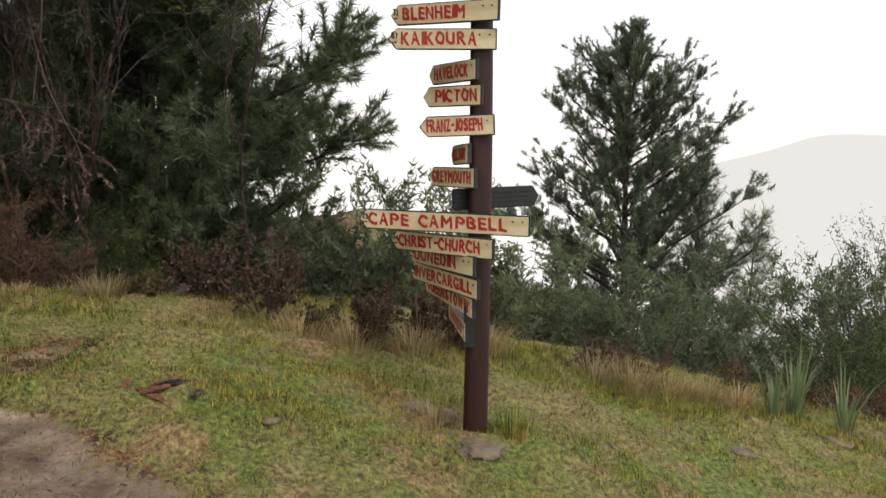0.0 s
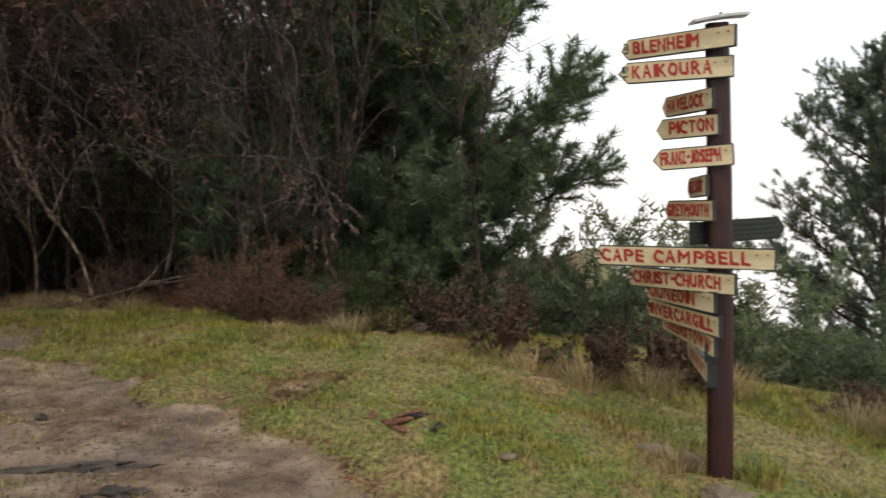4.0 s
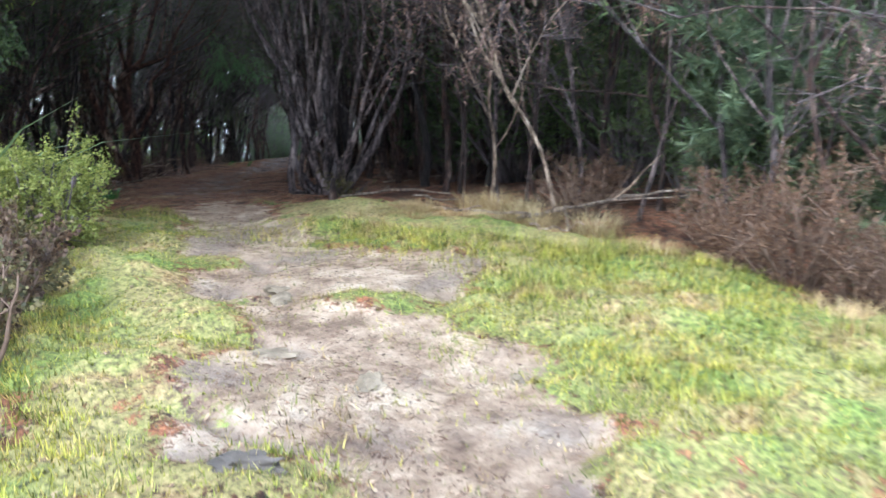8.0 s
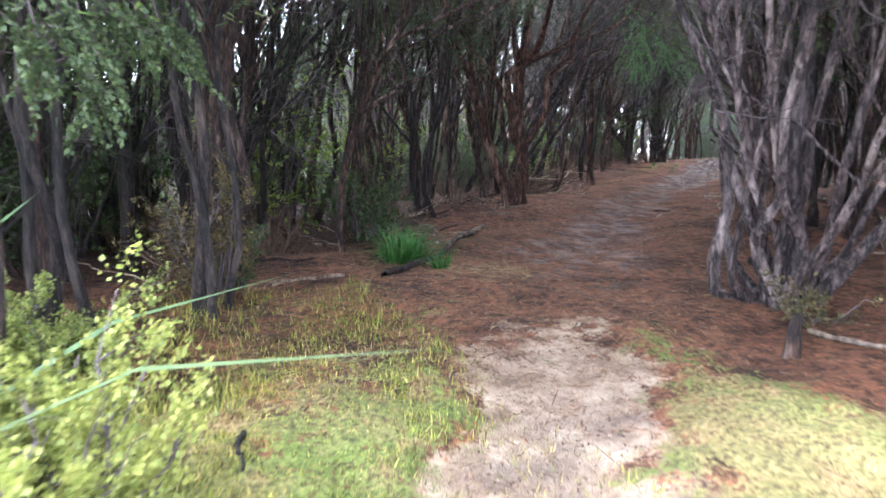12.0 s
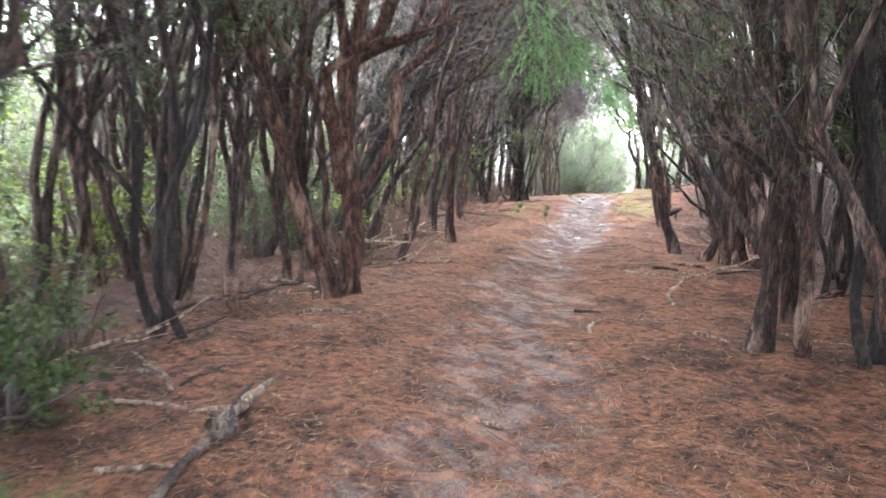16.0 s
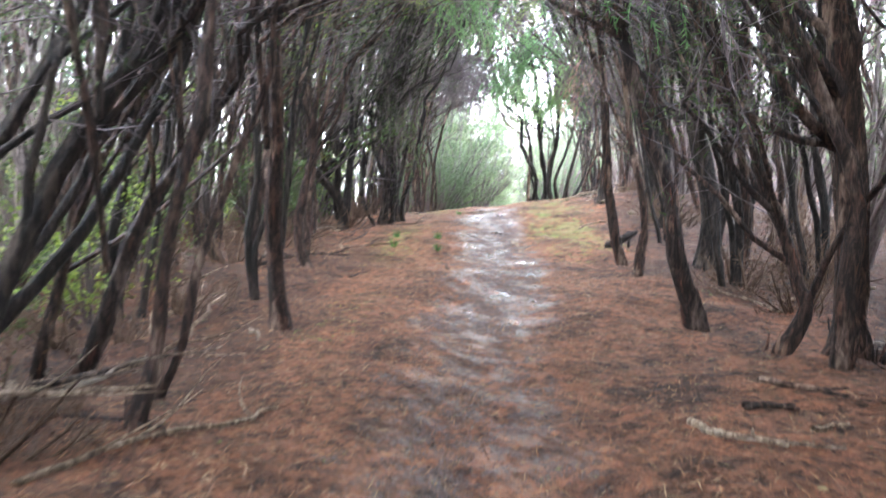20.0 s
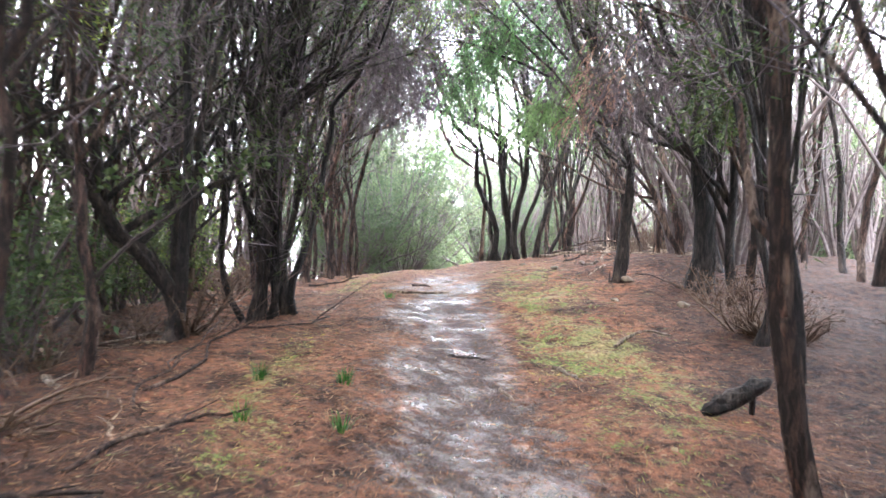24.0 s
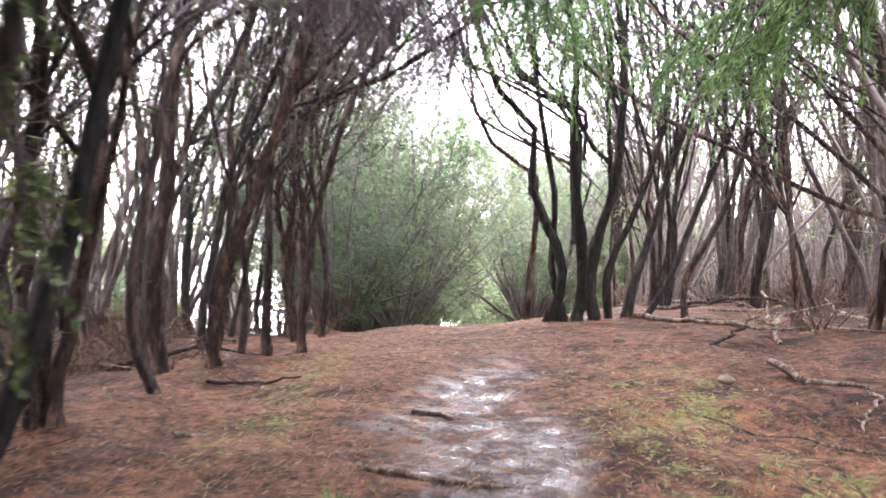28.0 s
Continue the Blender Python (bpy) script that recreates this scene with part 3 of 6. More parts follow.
def clear(pts, toward, room):
    """Keeps low wood off the trail: room is the tree's distance from the middle line."""
    a = pts @ np.array(toward)
    limit = room - 1.5 + 2.2 * np.clip((pts[:, 2] - 2.15) / 0.8, 0, 1)
    return pts - np.maximum(a - limit, 0)[:, None] * np.array(toward)


def limbs_from(pts, radii, limb_list, twig, leaf, rng, limbs, toward, spread=0.7, leafy=1.0, from_=0.4, reach=1.4, dead=0.35, leaf_len=0.085, arch=0.0, wide=0.07, room=9.0, count=40, subs=3):
    """Side limbs, twigs and leaf sprays along a stem; arch pulls the upper limbs over the trail."""
    n = len(pts)
    for k in range(limbs):
        t = rng.uniform(from_, 1.0)
        i = min(int(t * (n - 1)), n - 2)
        p, r = pts[i], radii[i] * rng.uniform(0.4, 0.7)
        a = rng.uniform(0, 2 * math.pi)
        way = np.array([math.cos(a) * spread, math.sin(a) * spread, rng.uniform(0.7, 1.6)]) + np.array(toward) * (0.2 + arch * t)
        L = reach * rng.uniform(0.6, 1.25) * (1.2 - 0.4 * t) * (1 + 0.5 * arch * t)
        lp = clear(sprout(p, way, L, rng, 1.2, 0.3, 8), toward, room)
        lr = np.linspace(max(r, 0.01), 0.005, 8)
        g = Geo()
        g.tube(lp, lr, 5)
        limb_list.append(g)
        bare = rng.uniform() < dead and t < 0.7
        for j in range((6 if t > 0.5 else 4) if not bare else 6):
            q = lp[rng.randint(2, 8)]
            w2 = (lp[-1] - lp[0]) / L + rng.normal(size=3) * 0.65
            tl = rng.uniform(0.3, 0.8)
            tp = clear(sprout(q, w2, tl, rng, 1.2, 0.2, 5), toward, room)
            twig.tube(tp[::2], np.linspace(0.007, 0.003, 3), 3)
            for h in range(subs):
                q2 = tp[rng.randint(1, 5)]
                w3 = w2 * 0.6 + rng.normal(size=3) * 0.7
                fl = rng.uniform(0.2, 0.42)
                twig.tube(np.array([q2, q2 + w3 / np.linalg.norm(w3) * fl]), [0.0035, 0.0018], 3)
                if not bare and leafy > 0:
                    spray(leaf, q2, w3, rng, int(count * leafy), fl * 1.25, leaf_len, wide)


def merged(geos):
    g = Geo()
    for q in geos:
        for v, f in zip(q.v, q.f):
            g.add(v, f)
    return g


def stem_line(mid, end, top, rng, toward, n=20, crook=0.05):
    """From the foot through two points, then on up to the crown, bending towards the trail; crooked all the way."""
    m2, e = np.array(mid, dtype=float), np.array(end, dtype=float)
    g = e - m2
    g = g / (np.linalg.norm(g) + 1e-6)
    g = g * 0.6 + np.array([0.25 * toward[0], 0.25 * toward[1], 0.9])
    ext = [e + g * h + rng.normal(size=3) * 0.09 + np.array([toward[0], toward[1], 0]) * 0.07 * h * h for h in np.linspace(0.5, max(top - e[2], 0.6), 4)]
    jit = rng.normal(size=(2, 3)) * crook
    p = spline([(0, 0, -0.12), (0, 0, 0.02), m2 * 0.5 + jit[0], m2, (m2 + e) / 2 + jit[1], e, *ext], n)
    p[2:] += np.cumsum(rng.normal(size=(n - 2, 3)), 0) * 0.012
    return p


def flared(n, r, tip=0.2):
    t = np.linspace(0, 1, n)
    return r * (1 - (1 - tip) * t ** 0.9) * (1 + 0.5 * np.exp(-t * 18))


KANUKA_LABEL = "leaning kanuka tree with flaking brown bark and feathery dark leaves"


RIND = {BARK_DARK: BARK_DARK, BARK_PALE: BARK_PALE, BARK_GREY: BARK_GREY}


def ribbons(geo, p, rad, rng, per=26):
    """Long strips of bark that lift off a stem at one end."""
    n = len(p)
    for k in range(per + int(260 * rad[2])):
        i = min(int(rng.uniform(0.02, 0.7) ** 1.2 * (n - 2)), n - 3)
        q0, q1 = p[i], p[i + 1]
        t = q1 - q0
        L = np.linalg.norm(t)
        t = t / (L + 1e-9)
        a = rng.normal(size=3)
        a -= t * (a @ t)
        a /= np.linalg.norm(a) + 1e-9
        b = np.cross(t, a)
        r = rad[i] * rng.uniform(0.98, 1.12)
        w = min(rad[i] * rng.uniform(0.12, 0.4), 0.022)
        ln = rng.uniform(0.05, 0.24)
        o = q0 + t * rng.uniform(0, L) + b * rng.uniform(-0.4, 0.4) * w
        lift = rng.uniform(0.0, 0.022) * (1 if rng.uniform() < 0.35 else 0.25)
        up = -1 if rng.uniform() < 0.6 else 1
        v = [o + a * r - b * w, o + a * r + b * w]
        v += [o + t * up * ln * 0.5 + a * (r + lift * 0.35) - b * w * 0.9, o + t * up * ln * 0.5 + a * (r + lift * 0.35) + b * w * 0.8]
        v += [o + t * up * ln + a * (r + lift) - b * w * 0.3, o + t * up * ln + a * (r + lift) + b * w * 0.2]
        geo.add(np.array(v), np.array([[0, 1, 3, 2], [2, 3, 5, 4]]))


def kanuka(x, y, r, mid, end, seed, top=4.8, extra=(), label=KANUKA_LABEL, bark=None, limbs=9, leafy=1.0, leaf_mat=None, dead=0.4, from_=0.36, far=False, arch=0.7, crook=0.085, forks=3):
    """One tree of the wood: a main stem through given leans, more stems from the same foot, limbs and leaves."""
    rng = np.random.RandomState(seed)
    e = base_empty("kanuka_tree", x, y, ground_z(x, y), label, "tree", "trees of the wood")
    d = float(offset(x, y))
    tw = np.array([1.0, 0, 0]) if far else np.array([0.53, 0.85, 0]) * (-1 if d > 0 else 1)
    limb_list, twig, leaf = [], Geo(), Geo()
    deep = x < -18.5
    if deep and leaf_mat is None:
        leafy = leafy * 0.4
    if deep and not far:
        arch, limbs = arch + 0.4, limbs + 2
    more = dict(leafy=leafy, from_=from_, dead=dead, arch=arch, leaf_len=0.1 if far else 0.055, wide=0.09, room=2.6 if far else abs(d) + (0.4 if crook > 0.19 else 0), count=18 if far else 25, subs=5 if deep and not far else 4, reach=1.6)
    stems = [(np.zeros(3), r, mid, end, top)] + [(np.array([a, b, 0.0]), rr, m2, e2, t2) for a, b, rr, m2, e2, t2 in extra]
    for k, (o, rr, m2, e2, t2) in enumerate(stems):
        p = clear(stem_line(m2, e2, t2, rng, tw, crook=crook) + o, tw, more["room"] + 0.5)
        rad = flared(20, rr) * (1 + 0.1 * rng.normal(size=20) * np.linspace(1, 0.3, 20))
        g = Geo()
        g.tube(p, rad, 10, 0.2, rng=random)
        for q in range(forks if rr > 0.045 else min(forks, 2)):
            i = rng.randint(5, 13)
            fw = (p[min(i + 2, 19)] - p[i]) / 0.4 + rng.normal(size=3) * 0.38 + tw * 0.1
            fp = clear(sprout(p[i], fw, max(t2 - p[i][2], 1.2), rng, 1.0, 0.5, 12), tw, more["room"])
            fr = np.linspace(min(rad[i] * 0.62, 0.06), 0.011, 12)
            g.tube(fp, fr, 7, 0.14, rng=random)
            limbs_from(fp, fr, limb_list, twig, leaf, rng, max(limbs // 3, 2), tw, **more)
        stem = part("stem", g.mesh("kanuka_stem", bark or BARK), e)
        if rr > 0.04 and not far:
            peel = Geo()
            ribbons(peel, p, rad, rng)
            part("peeling_bark", peel.mesh("peeling_bark", RIND.get(bark or BARK, BARK_RIND), False), stem, kind="stuff")
        limbs_from(p, rad, limb_list, twig, leaf, rng, limbs if k == 0 else limbs // 2, tw, **more)
        # leaves above the limbs, mostly out of view, added to shade the wood
        shade_n = 0 if far and deep else int((620 if k == 0 else 220) * (0.5 if deep else min(leafy, 1.0)) * (1.0 if x > -14.5 else 0.45))
        if shade_n and dead < 0.55:
            c = p[-1] + tw * 0.6 + rng.normal(size=(shade_n // 10, 3)) * np.array([0.75, 0.75, 0.42])
            c[:, 2] = np.maximum(c[:, 2], 3.6)
            c = np.repeat(c, 10, 0) + rng.normal(size=(shade_n // 10 * 10, 3)) * 0.13
            leaf.needles(c, rng.normal(size=c.shape) * np.array([1, 1, 0.5]), 0.16 * rng.uniform(0.6, 1.3, len(c)), 0.2, rng)
    if far:
        part("branchwork", merged(limb_list).mesh("kanuka_branchwork", bark or BARK), e, kind="stuff")
    else:
        for g in limb_list:
            part("limb", g.mesh("kanuka_limb", bark or BARK), e)
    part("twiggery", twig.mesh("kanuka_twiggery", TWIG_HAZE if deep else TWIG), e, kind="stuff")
    me = leaf.mesh("kanuka_leaves", leaf_mat or LEAF, False)
    if me:
        part("crown", me, e, kind="stuff")
    return e


def bush(name, x, y, seed, size, high, label, leaf_mat, twig_mat=None, stems=14, count=26, leaf_len=0.05, width=0.2, category="shrub", group="", open_=0.9, z=None):
    """A shrub of many stems from one foot, with leaf sprays of uneven outline."""
    rng = np.random.RandomState(seed)
    e = base_empty(name, x, y, ground_z(x, y) if z is None else z, label, category, group)
    wood, leaf = Geo(), Geo()
    for k in range(stems):
        a = rng.uniform(0, 2 * math.pi)
        way = np.array([math.cos(a) * open_, math.sin(a) * open_, rng.uniform(0.5, 1.6)])
        way[:2] *= size / max(high, 0.1)
        L = high * rng.uniform(0.55, 1.15)
        p = sprout((0.06 * math.cos(a), 0.06 * math.sin(a), -0.05), way, L, rng, 0.9, 0.25, 8)
        wood.tube(p, np.linspace(0.012 + 0.006 * high, 0.004, 8), 4)
        for j in range(8):
            q = p[rng.randint(2, 8)]
            w = (p[-1] - p[0]) / L + rng.normal(size=3) * 0.8
            fl = rng.uniform(0.15, 0.4) * (0.5 + 0.4 * high) * min(max(high, 0.4), 1.0)
            tp = sprout(q, w, fl, rng, 0.8, 0.2, 4)
            wood.tube(tp[::3], [0.005, 0.002], 3)
            for h in range(2):
                spray(leaf, tp[rng.randint(1, 4)], w + rng.normal(size=3) * 0.5, rng, count // 2, fl * 0.8, leaf_len, width)
    part("branchwork", wood.mesh("shrub_branchwork", twig_mat or TWIG), e, kind="stuff")
    me = leaf.mesh("shrub_leaves", leaf_mat, False)
    if me:
        part("foliage", me, e, kind="stuff")
    return e


def blades(n, rng, spread, length, mat, lean=0.6, width=0.006, name="tussock_blades"):
    """A tuft of arching grass blades round its foot."""
    g = Geo()
    a = rng.uniform(0, 2 * math.pi, n)
    rr = spread * np.sqrt(rng.uniform(0, 1, n))
    L = length * rng.uniform(0.5, 1.15, n)
    out_ = lean * rng.uniform(0.2, 1.2, n)
    dx, dy = np.cos(a), np.sin(a)
    rows = []
    for t in (0, 0.35, 0.7, 1.0):
        h = L * (t - 0.45 * out_ * t * t)
        o = rr + L * out_ * t ** 1.7 * 0.8
        w = width * (1 - t) ** 0.7
        cx, cy = dx * o, dy * o
        rows.append(np.stack([np.stack([cx - dy * w, cy + dx * w, h], 1), np.stack([cx + dy * w, cy - dx * w, h], 1)], 1))
    v = np.stack(rows, 1)  # n,4,2,3
    i = np.arange(n)[:, None] * 8
    q = np.concatenate([i + np.array([[0, 1, 3, 2]]), i + np.array([[2, 3, 5, 4]]), i + np.array([[4, 5, 7, 6]])])
    g.add(v.reshape(-1, 3), q)
    return g.mesh(name, mat, False)


def flax(x, y, seed, n, length, width, label, lean=0.55):
    """A clump of long stiff leaves, each one a part."""
    rng = np.random.RandomState(seed)
    e = base_empty("flax_clump", x, y, ground_z(x, y), label, "plant", "flax")
    for k in range(n):
        me = blades(1, rng, 0.06, length, FLAX, lean, width, "flax_leaf")
        part("leaf", me, e)
    return e


def lime_bough(tree, spots, seed, leaf_mat=None, size=0.35, count=110, leaf_len=0.032, width=0.11, shoots=34, label="soft green feathery young leaves"):
    """Thin limbs from the tree's upper stem to spots in the world, each ending in feathery shoots that arch over and droop."""
    rng = np.random.RandomState(seed)
    base = np.array(tree.location)
    g, leaf = Geo(), Geo()
    for s in spots:
        s = np.array(s) - base
        foot = np.array([s[0] * 0.12, s[1] * 0.12, max(3.3, s[2] * 0.75) + rng.uniform(-0.3, 0.4)])
        p = spline([foot, foot * 0.4 + s * 0.6 + np.array([0, 0, 0.7]) + rng.normal(size=3) * 0.22, s * 0.95 + np.array([0, 0, 0.35]), s], 12)
        g.tube(p, np.linspace(0.013, 0.004, 12), 5)
        out_ = (p[-1] - p[-5]) / (np.linalg.norm(p[-1] - p[-5]) + 1e-9)
        for k in range(shoots):
            q = p[rng.randint(6, 12)] + rng.normal(size=3) * size * np.array([0.3, 0.3, 0.2])
            w = out_ * 0.6 + rng.normal(size=3) * np.array([0.7, 0.7, 0.3]) + np.array([0, 0, 0.2])
            sp = sprout(q, w, size * rng.uniform(0.7, 1.5), rng, 0.7, -1.5, 7)
            g.tube(sp[::2], np.linspace(0.004, 0.0015, 4), 3)
            t = rng.uniform(0.1, 1, count) * 5.999
            i = t.astype(int)
            d = sp[i + 1] - sp[i]
            d /= np.linalg.norm(d, axis=1, keepdims=True) + 1e-9
            c = sp[i] + (sp[i + 1] - sp[i]) * (t - i)[:, None]
            ax = d * 0.8 + rng.normal(size=(count, 3)) * 0.55 + np.array([0, 0, -0.15])
            (leaf.needles if width < 0.16 else leaf.leaves)(c, ax, leaf_len * rng.uniform(0.6, 1.4, count), width, rng)
    b = part("bough", g.mesh("bough", TWIG), tree)
    part("young_leaves", leaf.mesh("young_leaves", leaf_mat or FEATHER, False), b, label, kind="stuff")


def tussock(x, y, seed, n, spread, length, mat, label, name="grass_tussock", lean=0.6, width=0.005):
    me = blades(n, np.random.RandomState(seed), spread, length, mat, lean, width)
    ob = new(name, me)
    ob.location = (x, y, ground_z(x, y) - 0.02)
    return tagged(ob, label, "grass", "tussocks")


def stick(x0, y0, x1, y1, r, seed, label="fallen dead stick lying on needle litter", mat=None, rise=0.0, rise0=0.0, name="fallen_stick", side=0, via=()):
    """A dead branch on the ground from one end to the other, with knots and a side twig."""
    rng = np.random.RandomState(seed)
    n = 13
    e = base_empty(name, x0, y0, ground_z(x0, y0), label, "branch", "fallen branches")
    line = spline([(x0, y0, 0), *[(a, b, 0) for a, b in via], (x1, y1, 0)], n)
    t = np.linspace(0, 1, n)
    L = math.hypot(x1 - x0, y1 - y0)
    wob = np.cumsum(rng.normal(size=(n, 2)), 0) * 0.028 * L
    wob -= np.outer(t, wob[-1])
    pts = []
    for i in range(n):
        px, py = line[i, 0] + wob[i, 0], line[i, 1] + wob[i, 1]
        pts.append((px - x0, py - y0, ground_z(px, py) - ground_z(x0, y0) + r * 0.8 + rise0 * (1 - t[i]) + rise * t[i]))
    g = Geo()
    pts = np.array(pts)
    g.tube(pts, r * np.linspace(1, 0.45, n) * rng.uniform(0.85, 1.15, n), 7, 0.1, rng=random)
    part("branch", g.mesh("dead_branch", mat or BARK_PALE), e)
    for k in range(side):
        i = rng.randint(3, 11)
        w = (pts[-1] - pts[0]) / L + rng.normal(size=3) * np.array([0.7, 0.7, 0.25]) + np.array([0, 0, 0.15])
        g2 = Geo()
        g2.tube(sprout(pts[i], w, L * rng.uniform(0.2, 0.45), rng, 0.7, 0.0, 6), np.linspace(r * 0.5, r * 0.15, 6), 5)
        part("side_twig", g2.mesh("side_twig", mat or BARK_PALE), e)
    return e


def stone(x, y, s, seed, mat, label, sink=0.35, name="stone", turn=0, jag=0.0):
    """A worn stone, half sunk."""
    bm = bmesh.new()
    bmesh.ops.create_icosphere(bm, subdivisions=3 if jag else 2, radius=1.0)
    r = np.random.RandomState(seed)
    o = Vector(r.uniform(-50, 50, 3))
    for v in bm.verts:
        c = v.co.normalized()
        k = 1 + 0.5 * noise.noise(c * 1.3 + o) + 0.2 * noise.noise(c * 3.4 + o) + jag * (noise.noise(c * 4.1 + o) + 0.8 * noise.noise(c * 9.3 + o))
        v.co = Vector((c.x * s[0], c.y * s[1], c.z * s[2])) * k
        v.co.z = max(v.co.z, -s[2] * 0.6)
    me = bpy.data.meshes.new(name)
    bm.to_mesh(me)
    bm.free()
    me.materials.append(mat)
    ob = new(name, me if jag else smooth(me))
    ob.location = (x, y, ground_z(x, y) + s[2] * (0.6 - sink))
    ob.rotation_euler = (0.1 * r.normal(), 0.1 * r.normal(), turn or r.uniform(0, 6))
    return tagged(ob, label, "stone", "stones")

# ---- the signpost ----
def block_mesh(name, outline, y0, y1, mat, bevel=0.003):
    """A flat board: an outline in x and z, given thickness along y."""
    bm = bmesh.new()
    f = bm.faces.new([bm.verts.new((x, y0, z)) for x, z in outline])
    r = bmesh.ops.extrude_face_region(bm, geom=[f])
    bmesh.ops.translate(bm, verts=[v for v in r["geom"] if isinstance(v, bmesh.types.BMVert)], vec=(0, y1 - y0, 0))
    bmesh.ops.recalc_face_normals(bm, faces=bm.faces)
    if bevel:
        bmesh.ops.bevel(bm, geom=bm.edges[:], offset=bevel, segments=2, affect="EDGES")
    me = bpy.data.meshes.new(name)
    bm.to_mesh(me)
    bm.free()
    me.materials.append(mat)
    return me


def letters(text, high, wide, mat, bold=0.0035):
    """Painted letters as a thin mesh, fitted to a height and a width, standing in x and z, facing -y."""
    cu = bpy.data.curves.new("letters", "FONT")
    cu.body, cu.size, cu.extrude, cu.offset = text, 1.0, 0.0, 0.0
    cu.space_character = 1.12
    ob = bpy.data.objects.new("letters", cu)
    me = bpy.data.meshes.new_from_object(ob)
    bpy.data.objects.remove(ob)
    co = np.empty(len(me.vertices) * 3, dtype=np.float32)
    me.vertices.foreach_get("co", co)
    co = co.reshape(-1, 3)
    x0, x1, y0, y1 = co[:, 0].min(), co[:, 0].max(), co[:, 1].min(), co[:, 1].max()
    px = (co[:, 0] - x0) / (x1 - x0) * wide
    pz = (co[:, 1] - y0) / (y1 - y0) * high
    pz = pz + 0.0035 * np.sin(px * 47 + len(text)) + 0.002 * np.sin(px * 131)
    px = px + 0.0018 * np.sin(pz * 160 + px * 30)
    me.vertices.foreach_set("co", np.stack([px, np.zeros_like(px), pz], 1).astype(np.float32).ravel())
    bm = bmesh.new()
    bm.from_mesh(me)
    bmesh.ops.remove_doubles(bm, verts=bm.verts, dist=1e-5)
    # thicker strokes: push the outline outwards
    rim = {}
    for e in bm.edges:
        if len(e.link_faces) == 1:
            f = e.link_faces[0]
            mid = (e.verts[0].co + e.verts[1].co) / 2
            t = (e.verts[1].co - e.verts[0].co).normalized()
            nrm = Vector((t.z, 0, -t.x))
            if (f.calc_center_median() - mid).dot(nrm) > 0:
                nrm = -nrm
            for v in e.verts:
                rim[v] = rim.get(v, Vector()) + nrm
    for v, nv in rim.items():
        if nv.length > 1e-6:
            v.co += nv.normalized() * bold
    r = bmesh.ops.extrude_face_region(bm, geom=bm.faces[:])
    bmesh.ops.translate(bm, verts=[v for v in r["geom"] if isinstance(v, bmesh.types.BMVert)], vec=(0, -0.0025, 0))
    bmesh.ops.recalc_face_normals(bm, faces=bm.faces)
    bm.to_mesh(me)
    bm.free()
    me.materials.clear()
    me.materials.append(mat)
    return me


PX, PY = 0.18, 4.33
LETTER_WIDE = {"I": 0.35, "M": 1.25, "W": 1.4, "-": 0.6, " ": 0.7, "E": 0.85, "L": 0.85, "F": 0.85, "J": 0.8}
rl = random.Random(4)
post_z = ground_z(PX, PY)


